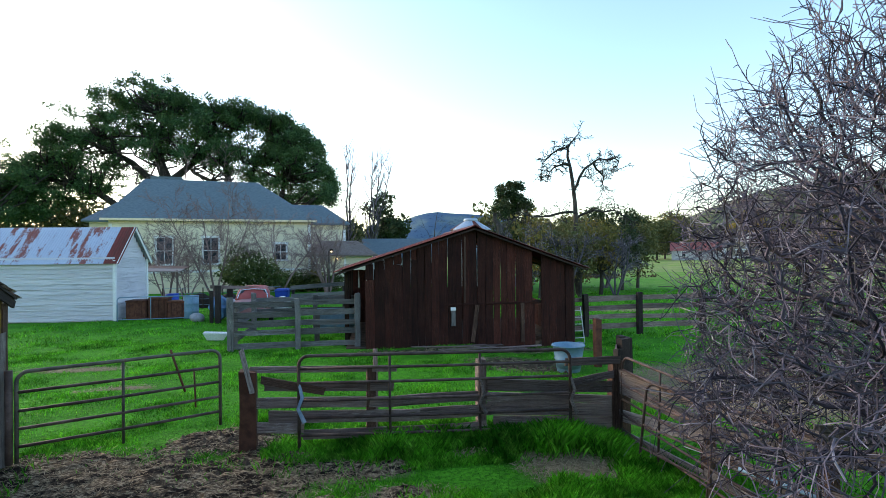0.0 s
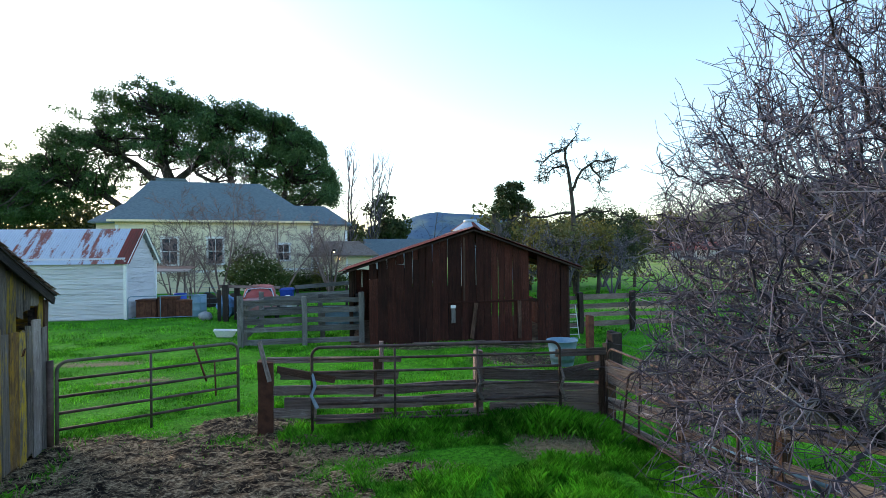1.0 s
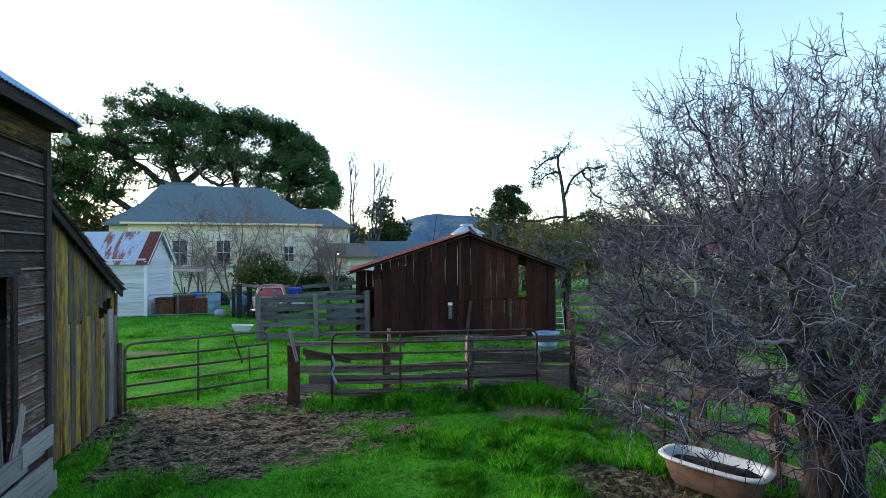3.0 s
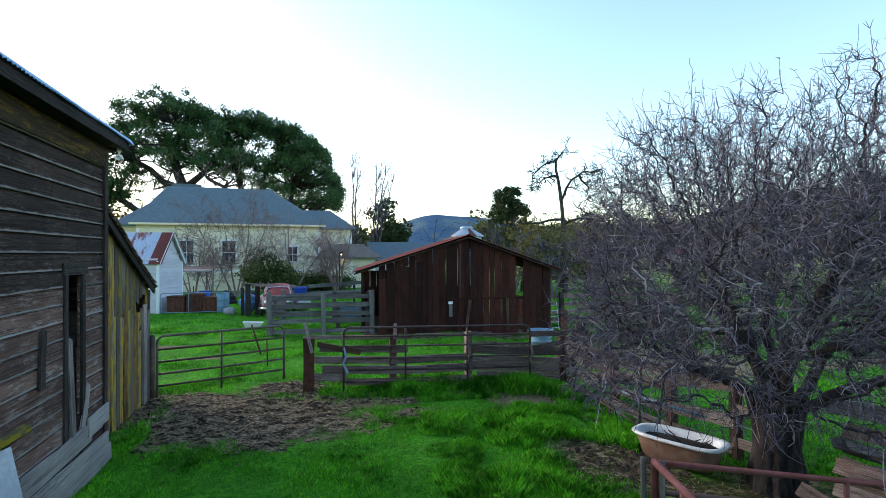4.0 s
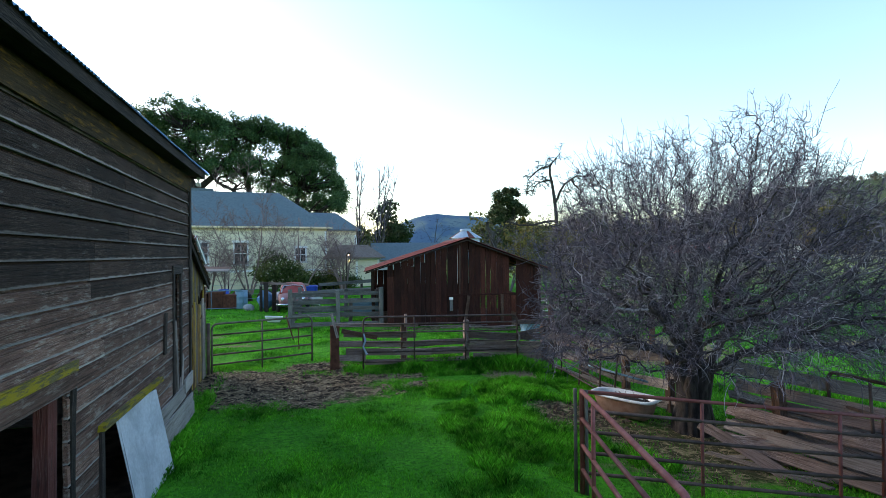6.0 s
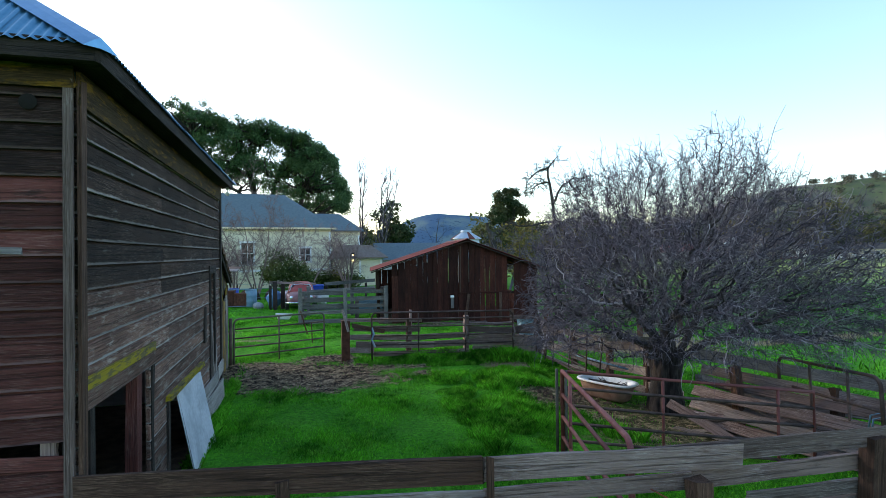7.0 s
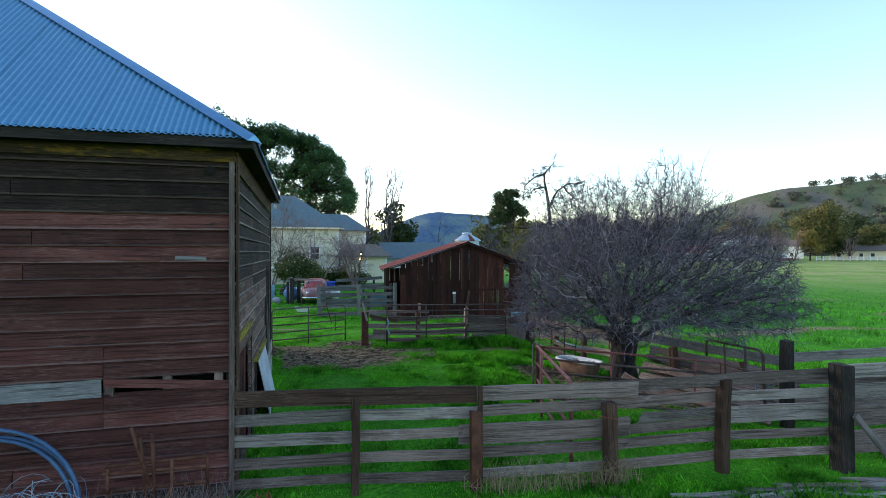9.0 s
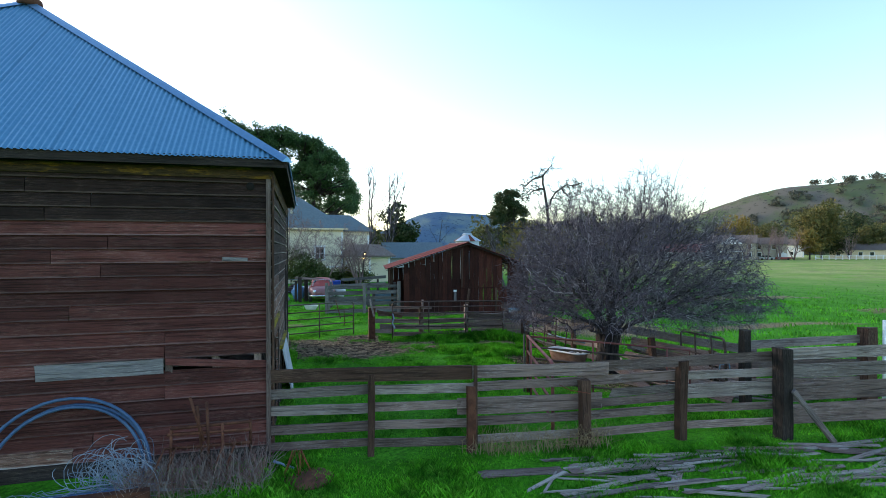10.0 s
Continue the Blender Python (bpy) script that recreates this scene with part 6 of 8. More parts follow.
# ---- the dark red barn ----
def red_barn():
    rng = np.random.default_rng(40)
    xs, xe_left = -0.95, -1.28
    xl, xr, yf, yb, zx, zl, zr, xa = -0.38, 6.08, 15.15, 21.0, 3.55, 2.5, 2.4, 2.92
    base = -0.12
    root = thing("red_barn", (xl, yf, 0), "small dark red barn of gappy boards with rusty metal roof", "barn")

    def roof_z(x):
        return zl + (zx - zl) * (x - xl) / (xa - xl) if x < xa else zr + (zx - zr) * (xr - x) / (xr - xa)

    wall = part("front_wall", box_mesh((xl, yf + 0.05, 1.2), (xr, yf + 0.09, 1.3)), M_BARN_IN, root, "gappy dark red boards")
    x = xl
    while x < xr - 0.05:
        w = min(rng.uniform(0.2, 0.3), xr - x)
        mid = x + w / 2
        gap = rng.choice((0.004, 0.009, 0.016), p=(0.35, 0.35, 0.3))
        z0 = base + rng.uniform(0, 0.06)
        top = roof_z(mid) - 0.02
        if 4.78 < mid < 5.02:
            board("wall_board", wall, (mid - 0.1, yf, z0), (mid - 0.1, yf, 1.2), 0.1, 0.025, (0, -1, 0), M_BARN, rng)
        elif 2.0 < mid < 4.7 and rng.random() < 0.55:
            board("wall_board", wall, (mid, yf - 0.02, z0), (mid + rng.normal(0, 0.02), yf - 0.02, 1.24), w - gap, 0.025, (0, -1, 0), M_BARN, rng)
            board("wall_board", wall, (mid, yf, 1.2), (mid, yf, top), w - gap, 0.025, (0, -1, 0), M_BARN, rng)
        elif mid < 2.0 and rng.random() < 0.4:
            cut = top - rng.uniform(0.25, 0.6)
            board("wall_board", wall, (mid, yf, z0), (mid, yf, cut), w - 0.006, 0.025, (0, -1, 0), M_BARN, rng)
            board("wall_board", wall, (mid - 0.01, yf, cut), (mid - 0.012, yf, top), w - rng.uniform(0.03, 0.045), 0.025, (0, -1, 0), M_BARN, rng)
        else:
            board("wall_board", wall, (mid, yf, z0), (mid + rng.normal(0, 0.01), yf, top), w - gap, 0.025, (0, -1, 0), M_BARN, rng)
        x += w
    board("batten", wall, (2.0, yf - 0.035, 1.24), (4.9, yf - 0.035, 1.26), 0.05, 0.02, (0, -1, 0), M_BARN, rng)
    board("brace", wall, (2.85, yf - 0.06, 0.1), (3.0, yf - 0.05, 1.2), 0.12, 0.025, (0, -1, 0), M_POST, rng, "greyed loose board")
    board("batten", wall, (2.62, yf - 0.05, 1.3), (2.64, yf - 0.05, 3.3), 0.06, 0.02, (0, -1, 0), M_POST, rng)
    board("brace", wall, (4.42, yf - 0.05, 0.05), (4.42, yf - 0.05, 1.25), 0.12, 0.025, (0, -1, 0), M_POST, rng)
    part("notice", box_mesh((2.18, yf - 0.05, 1.06), (2.34, yf - 0.03, 1.16), 0.004), M_WHITE, wall, "small white plate")
    board("notice_strip", wall, (2.26, yf - 0.045, 0.6), (2.26, yf - 0.045, 1.05), 0.13, 0.015, (0, -1, 0), M_PEN, rng, "pale strip below the plate")
    # posts and frame, open to the rear and one side
    for x in (xs, 1.7, 3.9, xr):
        for y in (yf + 0.1, 18.0, yb):
            if y > yf + 0.2 or x == xr:
                h = roof_z(x) - 0.1
                board("frame_post", root, (x, y, base), (x, y, h), 0.13, 0.13, (0, -1, 0), M_BARN_IN, rng)
    for y in (15.8, 16.7, 17.4, 19.0, 20.0):
        board("frame_post", root, (xs, y, base), (xs, y, roof_z(xs) - 0.08), 0.12, 0.12, (-1, 0, 0), M_BARN_IN, rng)
    for z in (0.3, 0.62, 0.94, 1.22):
        board("side_board", root, (xs, yf + 0.75, z), (xs, yb, z), 0.24, 0.025, (-1, 0, 0), M_BARN, rng)
    for z in (0.15, 0.43, 0.7, 0.98, 1.25):
        board("rear_board", root, (xs, yb, z), (xr - 1.4, yb, z), 0.29, 0.025, (0, 1, 0), M_BARN, rng)
    for k in range(6):
        x = xs + 0.12 + k * 0.3
        board("rear_board", root, (x, yb - 0.06, base), (x, yb - 0.06, 2.15), 0.28, 0.025, (0, 1, 0), M_BARN, rng)
    for k in range(24):
        y = yf + 0.15 + k * 0.245
        board("side_board", root, (xr, y, base), (xr, y, zr - 0.05 if k < 8 else 1.0), 0.23, 0.025, (1, 0, 0), M_BARN, rng)
    # roof of corrugated sheets
    for sx, za, zb, xe in ((-1, zl, zx, xe_left), (1, zr, zx, xr + 0.42)):
        slope = (zb - za) / abs(xa - (xl if sx < 0 else xr))
        ze = za - slope * abs(xe - (xl if sx < 0 else xr)) + 0.06
        yv = Vector((xa - xe, 0, zx + 0.06 - ze))
        length = yv.length
        yv.normalize()
        xv = Vector((0, -sx, 0)) * -1
        zv = xv.cross(yv)
        if zv.z < 0:
            xv = -xv
            zv = xv.cross(yv)
        m = Matrix((xv, yv, zv)).transposed().to_4x4()
        y0, y1 = yf - 0.22, yb + 0.3
        o = Vector((xe, y0 if xv.y > 0 else y1, ze))
        u, k = 0.0, 0
        while u < y1 - y0 - 0.02:
            e = min(y1 - y0, u + 0.76)
            mm = m.copy()
            mm.translation = o + zv * (0.004 * (k % 2) + rng.uniform(0, 0.006)) - yv * rng.uniform(0, 0.06)
            part("roof_sheet", sheet_mesh(u, e + 0.02, lambda q: length, rows=3), M_ROOF_RED, root, "red rusted corrugated sheet" if k == 0 else "", mm)
            u, k = e, k + 1
        for y in (yf - 0.16, 17.0, 19.0, yb + 0.2):
            board("rafter", root, (xe + 0.02 * -sx, y, ze - 0.07), (xa, y, zx - 0.02), 0.05, 0.12, (0, -1, 0), M_BARN_IN, rng)
    part("ridge_cap", loft([[(xa - 0.14, y, zx + 0.03), (xa, y, zx + 0.11), (xa + 0.14, y, zx + 0.03), (xa, y, zx + 0.085)] for y in (yf - 0.24, yb + 0.3)], True, False), M_ROOF_RED, root)
    part("earth_floor", box_mesh((xs, yf, base - 0.1), (xr, yb, 0.03)), M_SOIL, root)


red_barn()


def scattered_planks(name, places, mat, label, seed, group=""):
    rng = np.random.default_rng(seed)
    for x, y, a, l, w in places:
        z = (gz(x, y) + gz(x + l * 0.4 * math.cos(a), y + l * 0.4 * math.sin(a)) + gz(x - l * 0.4 * math.cos(a), y - l * 0.4 * math.sin(a))) / 3 + 0.016
        d = Vector((math.cos(a), math.sin(a), rng.normal(0, 0.015))) * l / 2
        c = Vector((x, y, z + rng.uniform(0, 0.02)))
        solid(name, plank_mesh(l, w, 0.018, rng, warp=0.006, rag=0.07, segs=5), mat, label, "plank", along(c - d, c + d, (rng.normal(0, 0.08), rng.normal(0, 0.08), 1)), group)


prng = np.random.default_rng(61)
scattered_planks("fallen_plank", [(prng.uniform(0.6, 4.2), prng.uniform(14.5, 14.95), prng.normal(0, 0.12), prng.uniform(1.0, 2.4), prng.uniform(0.1, 0.2)) for _ in range(9)], M_FENCE, "grey plank lying at the red barn's foot", 62, "planks at the red barn")
scattered_planks("fallen_plank", [(prng.uniform(1.0, 6.2), prng.uniform(-5.0, -3.75), prng.normal(0.06, 0.16), prng.uniform(0.4, 1.9), prng.uniform(0.035, 0.1)) for _ in range(34)], M_GREY, "split silver plank lying in the grass", 63, "planks in the grass")
scattered_planks("fallen_plank", [(prng.uniform(0.4, 6.4), prng.uniform(-5.2, -3.75), prng.normal(0.06, 0.28), prng.uniform(0.2, 1.1), prng.uniform(0.025, 0.07)) for _ in range(44)], M_PALE, "short bleached plank lying in the grass", 66, "planks in the grass")
scattered_planks("fallen_plank", [(prng.uniform(4.3, 6.3), prng.uniform(-1.3, 1.0), prng.normal(-0.9, 0.35), prng.uniform(0.9, 2.2), prng.uniform(0.07, 0.16)) for _ in range(16)], M_GREY, "grey plank heaped by the fallen fence", 64, "planks by the tree")
scattered_planks("fallen_plank", [(0.15, -4.1, 0.02, 1.1, 0.2), (1.7, -4.15, 0.08, 1.75, 0.18), (5.8, -4.1, -0.25, 1.4, 0.22), (4.2, -3.8, -0.1, 1.3, 0.16), (2.2, -4.6, 0.9, 0.6, 0.12)], M_FENCE, "thick grey plank lying in the grass", 65, "planks in the grass")


def zinc_tub():
    m = Matrix.Translation((4.62, 11.9, gz(4.62, 11.9)))
    root = thing("zinc_tub", (4.62, 11.9, gz(4.62, 11.9)), "pale blue galvanized tub", "tub")
    part("body", lathe([(0.0, 0.02), (0.27, 0.0), (0.28, 0.02), (0.33, 0.3), (0.35, 0.32), (0.33, 0.34), (0.38, 0.62), (0.4, 0.64), (0.39, 0.655), (0.365, 0.64), (0.3, 0.1), (0.0, 0.08)], 28), M_TIN, root, "", m)
    part("rim", lathe([(0.385, 0.63), (0.405, 0.63), (0.41, 0.65), (0.4, 0.665), (0.385, 0.66), (0.38, 0.64)], 28), M_TIN, root, "", m)
    for a in (20, 200):
        r = radians(a)
        c = Vector((4.62 + 0.4 * math.cos(r), 11.9 + 0.4 * math.sin(r), 0.52))
        t = Vector((-math.sin(r), math.cos(r), 0))
        o = Vector((math.cos(r), math.sin(r), 0))
        part("handle", pipe_mesh([c - t * 0.1, c - t * 0.09 + o * 0.05, c + t * 0.09 + o * 0.05, c + t * 0.1], 0.012, 6), M_TIN, root)


zinc_tub()


def feed_bin():
    x, y = 4.25, 22.4
    root = thing("feed_bin", (x, y, 0), "small round metal bin with a conical roof", "bin")
    m = Matrix.Translation((x, y, 0))
    prof = [(0.0, 0.0), (0.78, 0.0)]
    for k in range(19):
        prof += [(0.8, 0.1 + k * 0.19), (0.78, 0.19 + k * 0.19)]
    part("wall", lathe(prof + [(0.78, 3.84)], 32), M_BIN_METAL, root, "ribbed pale metal wall", m)
    for k in range(16):
        a0, a1 = 2 * math.pi * k / 16, 2 * math.pi * (k + 1) / 16
        pts = lambda r, z, a: (r * math.cos(a), r * math.sin(a), z)
        me = loft([[pts(0.92, 3.84, a0), pts(0.92, 3.84, a1), pts(0.92, 3.8, a1), pts(0.92, 3.8, a0)], [pts(0.3, 4.22, a0), pts(0.3, 4.22, a1), pts(0.3, 4.18, a1), pts(0.3, 4.18, a0)]], True, False)
        part("roof_wedge", me, M_ROOF_RED if k % 4 == 0 else M_BIN_METAL, root, "", m)
    part("cap", lathe([(0.0, 4.36), (0.28, 4.33), (0.33, 4.27), (0.31, 4.18), (0.0, 4.18)], 20), M_BIN_METAL, root, "", m)


feed_bin()


def board_pen(name, corners, levels, post_h, mat, post_mat, label, seed, w=0.17):
    rng = np.random.default_rng(seed)
    root = thing(name, (*corners[0], 0), label, "fence")
    for k, (x, y) in enumerate(corners):
        post("fence_post", x, y, post_h * rng.uniform(0.95, 1.05), 0.16, post_mat, rng, "", parent=root)
    for (xa, ya), (xb, yb) in zip(corners, corners[1:]):
        nrm = Vector((yb - ya, xa - xb, 0))
        if nrm.y > 0:
            nrm = -nrm
        nrm.normalize()
        off = nrm * -0.1
        for z in levels:
            z += rng.normal(0, 0.012)
            board("fence_board", root, Vector((xa, ya, z)) + off, Vector((xb, yb, z + rng.normal(0, 0.015))) + off, w * rng.uniform(0.85, 1.15), 0.028, nrm, mat, rng)
    return root


board_pen("pen_fence", ((-4.25, 15.3), (-2.38, 15.5), (-0.62, 15.45)), (0.12, 0.5, 0.78, 1.06, 1.36), 1.58, M_PEN, M_PEN, "grey-green board pen beside the red barn", 70)
board_pen("pen_fence", ((-4.2, 15.6), (-4.3, 18.6), (-2.2, 18.8), (-0.7, 18.8)), (0.35, 0.8, 1.2), 1.4, M_PEN, M_PEN, "grey board pen's rear side", 71)
board_pen("pen_fence", ((-1.9, 16.4), (-0.65, 16.3)), (0.55, 0.7, 0.85, 1.0), 1.1, M_TIN, M_PEN, "pale metal boards stacked in the pen", 75, 0.18)
board_pen("pen_fence", ((6.2, 16.2), (7.1, 16.6), (9.2, 16.8), (11.5, 16.6)), (0.2, 0.52, 0.84, 1.16), 1.45, M_FENCE, M_TRIM, "grey board pen beyond the red barn", 72)
board_pen("pen_fence", ((3.7, 7.3), (4.6, 9.2), (5.5, 10.9)), (0.3, 0.6), 1.0, M_FENCE, M_TRIM, "low broken board fence beside the meadow", 73)
prng = np.random.default_rng(74)
post("fence_post", 5.52, 12.2, 1.22, 0.16, M_RUST, prng, "rust-brown upright post beside the zinc tub")
post("fence_post", 5.52, 10.8, 0.95, 0.26, M_TRIM, prng, "thick dark upright post")
for x, y in ((8.2, 10.0), (10.5, 11.2)):
    post("fence_post", x, y, 1.35, 0.14, M_POST, prng, "brown upright post in the side meadow")


def step_ladder():
    root = thing("step_ladder", (6.35, 15.7, gz(6.35, 15.7)), "white metal ladder leaning by the pen", "ladder")
    g = gz(6.35, 15.7)
    for dx in (0.0, 0.42):
        part("rail", pipe_mesh([(6.2 + dx, 15.55, g), (6.25 + dx, 16.0, g + 1.1)], 0.014, 6), M_WHITE, root)
    for k in range(5):
        f = (k + 0.7) / 5.2
        part("rung", pipe_mesh([(6.2 + 0.05 * f, 15.55 + 0.45 * f, g + 1.1 * f), (6.62 + 0.05 * f, 15.55 + 0.45 * f, g + 1.1 * f)], 0.01, 6), M_WHITE, root)


step_ladder()

# ---- things round the white shed ----
def white_shed():
    rng = np.random.default_rng(90)
    o = Vector((-11.15, 23.7, 0))
    ux, uy = Vector((-0.998, 0.06, 0)), Vector((0.06, 0.998, 0))
    length, deep, ze, zr = 7.0, 2.75, 2.62, 4.1
    root = thing("white_shed", tuple(o), "white clapboard shed with a rust-streaked metal roof", "shed")

    def at(a, b, z):
        return o + ux * a + uy * b + Vector((0, 0, z))

    front = part("front_wall", plank_mesh(length - 0.04, ze, 0.06, rng, rag=0.0), M_WHITE_SIDING, root, "", along(at(0.02, 0.06, ze / 2), at(length, 0.06, ze / 2), -uy))
    z = 0.05
    while z < ze - 0.05:
        board("clapboard", front, at(0.0, 0.0, z + 0.12), at(length, 0.0, z + 0.12), 0.25, 0.024, -uy + Vector((0, 0, 0.09)), M_WHITE_SIDING, rng, warp=0.002, rag=0.0)
        z += 0.225
    gable = part("gable_wall", plank_mesh(deep - 0.04, ze, 0.06, rng, rag=0.0), M_WHITE_SIDING, root, "", along(at(0.06, 0.02, ze / 2), at(0.06, deep, ze / 2), -ux))
    z = 0.05
    while z < zr - 0.2:
        inset = 0 if z + 0.2 < ze else (z + 0.2 - ze) / (zr - ze) * deep / 2
        board("clapboard", gable, at(0.0, inset, z + 0.12), at(0.0, deep - inset, z + 0.12), 0.25, 0.024, -ux + Vector((0, 0, 0.09)), M_WHITE_SIDING, rng, warp=0.002, rag=0.0)
        z += 0.225
    part("rear_wall", plank_mesh(length, ze, 0.06, rng, rag=0), M_WHITE_SIDING, root, "", along(at(0, deep - 0.03, ze / 2), at(length, deep - 0.03, ze / 2), uy))
    part("far_wall", plank_mesh(deep, ze, 0.06, rng, rag=0), M_WHITE_SIDING, root, "", along(at(length, 0, ze / 2), at(length, deep, ze / 2), ux))
    for a, b in ((-0.02, -0.02), (-0.02, deep + 0.0)):
        board("corner_board", root, at(a, b, 0.02), at(a, b, ze + 0.02), 0.12, 0.12, -ux, M_WHITE, rng, warp=0.0, rag=0.0)
    rise = zr - ze
    for side in (0, 1):
        yv = (uy * (1 if side == 0 else -1) * deep / 2 + Vector((0, 0, rise))).normalized()
        xv = ux if side == 0 else -ux
        zv = xv.cross(yv)
        if zv.z < 0:
            zv = -zv
        run = math.hypot(deep / 2, rise)
        u = -0.28
        k = 0
        while u < length + 0.25:
            e = min(length + 0.25, u + 0.66)
            m = Matrix((xv, yv, zv)).transposed().to_4x4()
            m.translation = (at(0, 0, ze) if side == 0 else at(length, deep, ze)) + zv * (0.05 + 0.004 * (k % 2)) - yv * 0.22
            part("roof_sheet", sheet_mesh(u, e + 0.015, lambda q: run + 0.22, 0.11, 0.012, 3), M_ROOF_RED if side == 0 and k == 0 else M_ROOF_SHED, root, "rust-red end sheet" if side == 0 and k == 0 else "", m)
            u, k = e, k + 1
        d = at(-0.2, 0 if side == 0 else deep, ze) - yv * 0.2
        board("barge_board", root, d, at(-0.2, deep / 2, zr), 0.12, 0.03, -ux, M_WHITE, rng, warp=0, rag=0)


white_shed()


def junk():
    rng = np.random.default_rng(91)
    # rusty tanks
    for x, y, w, h in ((-10.4, 24.3, 0.85, 0.86), (-9.55, 24.35, 0.8, 0.95), (-8.75, 24.3, 0.75, 0.8)):
        root = thing("rusty_crate", (x, y, 0), "rust-brown iron box standing by the shed", "box", "iron boxes by the shed")
        m = Matrix.Translation((x, y, 0)) @ pose(0, 0, 0, 0, 0, rng.uniform(-6, 6))
        part("body", box_mesh((-w / 2, -0.35, 0.02), (w / 2, 0.35, h - 0.08), 0.03), M_RUST, root, "", m)
        part("lid", box_mesh((-w / 2 - 0.02, -0.37, h - 0.08), (w / 2 + 0.02, 0.37, h), 0.02), M_RUST, root, "", m)
        for a in (-0.3, 0.0, 0.3):
            part("rib", box_mesh((a * w - 0.02, -0.375, 0.05), (a * w + 0.02, -0.35, h - 0.1), 0.006), M_RUST, root, "", m)
    bar_panel("pipe_fence", (-10.9, 23.35, 0), (-7.95, 23.6, 0), (0.1, 1.05), (1.3,), 0.02, M_TIN, "pale bent pipe rail before the iron boxes", "fence")
    for x, y, h, r, mt, lab in ((-9.6, 25.9, 0.98, 0.3, M_BLUE_BIN, "blue plastic barrel"), (-8.2, 24.2, 1.0, 0.32, M_TIN, "grey galvanized barrel")):
        root = thing("barrel", (x, y, 0), lab + " among the junk", "barrel")
        m = Matrix.Translation((x, y, 0))
        part("body", lathe([(0, 0.01), (r * 0.95, 0.0), (r, 0.05), (r, h * 0.3), (r * 1.04, h * 0.33), (r, h * 0.36), (r, h * 0.63), (r * 1.04, h * 0.66), (r, h * 0.69), (r, h - 0.04), (r * 0.9, h - 0.02)], 20), mt, root, "", m)
        part("lid", lathe([(r * 0.9, h - 0.03), (r * 1.03, h - 0.03), (r * 1.03, h + 0.01), (0, h + 0.015)], 20), mt, root, "", m)
    # stone
    bm = bmesh.new()
    bmesh.ops.create_icosphere(bm, subdivisions=3, radius=0.3)
    for v in bm.verts:
        v.co *= 1 + 0.16 * noise.noise(v.co * 4)
        v.co.z *= 0.72
    me = bpy.data.meshes.new("stone")
    bm.to_mesh(me)
    bm.free()
    me.polygons.foreach_set("use_smooth", [True] * len(me.polygons))
    solid("boulder", me, M_STONE, "rounded pale grey boulder in the grass", "rock", Matrix.Translation((-7.5, 22.8, 0.16)))
    # trough
    root = thing("feed_trough", (-5.3, 17.6, 0), "small white feed trough lying in the grass", "trough")
    ring = lambda sx, sy, z: [(sx * c, sy * s, z) for c, s in ((-1, -1), (1, -1), (1, 1), (-1, 1))]
    part("shell", loft([ring(0.25, 0.12, 0.0), ring(0.38, 0.2, 0.24), ring(0.35, 0.17, 0.24), ring(0.22, 0.1, 0.04)], True, False), M_WHITE, root, "", Matrix.Translation((-5.3, 17.6, 0.02)) @ pose(0, 0, 0, 0, 4, 8))
    # long posts and rails behind
    for x, y, h in ((-6.5, 22.2, 1.55), (-6.2, 22.9, 1.45)):
        post("fence_post", x, y, h, 0.22, M_TRIM, rng, "thick dark upright post by the car")
    root = thing("yard_fence", (-6.5, 22.2, 0), "dark rails running past the old car", "fence")
    for x, y in ((-6.75, 22.2), (-4.1, 26.6), (-1.6, 27.0)):
        post("rail_post", x, y, 1.35 if x < -5 else 1.15, 0.14, M_TRIM, rng, "", parent=root)
    board("fence_board", root, (-6.8, 22.2, 1.5), (-4.4, 23.2, 1.32), 0.13, 0.05, (0, -1, 0), M_FENCE, rng)
    board("fence_board", root, (-4.2, 26.5, 1.12), (-1.0, 26.9, 1.3), 0.2, 0.04, (0, -1, 0), M_PEN, rng)
    board("fence_board", root, (-4.2, 26.5, 0.7), (-1.0, 26.9, 0.8), 0.2, 0.04, (0, -1, 0), M_PEN, rng)
    # low wall of clutter by the house yard
    fence = thing("wire_fence", (-10.5, 28.5, 0), "dark wire yard fence on thin posts", "fence")
    for k in range(7):
        x = -11.0 + k * 1.0
        part("fence_post", pipe_mesh([(x, 28.5, -0.1), (x, 28.5, 1.1)], 0.03, 6), M_TRIM, fence)
    for z in (0.2, 0.5, 0.8, 1.08):
        part("wire", pipe_mesh([(-11.0, 28.5, z), (-5.0, 28.5, z)], 0.008, 4), M_TIN, fence)
    for x, y, w, h in ((-9.4, 29.2, 1.2, 0.8), (-7.8, 29.0, 1.0, 0.75), (-6.6, 26.6, 0.8, 0.7)):
        root = thing("covered_heap", (x, y, 0), "low heap of dark clutter under a sheet", "heap")
        b2 = bmesh.new()
        bmesh.ops.create_icosphere(b2, subdivisions=3, radius=1.0)
        for v in b2.verts:
            v.co = Vector((v.co.x * w * 0.6, v.co.y * 0.5, max(-0.05, v.co.z * h))) * (1 + 0.18 * noise.noise(v.co * 2.5 + Vector((x, y, 0))))
        me = bpy.data.meshes.new("heap")
        b2.to_mesh(me)
        b2.free()
        part("cover", me, M_TRIM if x < -7 else M_STONE, root, "", Matrix.Translation((x, y, 0)))
    # awning by the shed
    root = thing("awning", (-10.9, 28.0, 0), "low grey lean-to awning beside the shed", "awning")
    for x in (-11.6, -10.1):
        board("awning_post", root, (x, 28.0, 0), (x, 28.0, 2.05), 0.08, 0.08, (0, -1, 0), M_FENCE, rng)
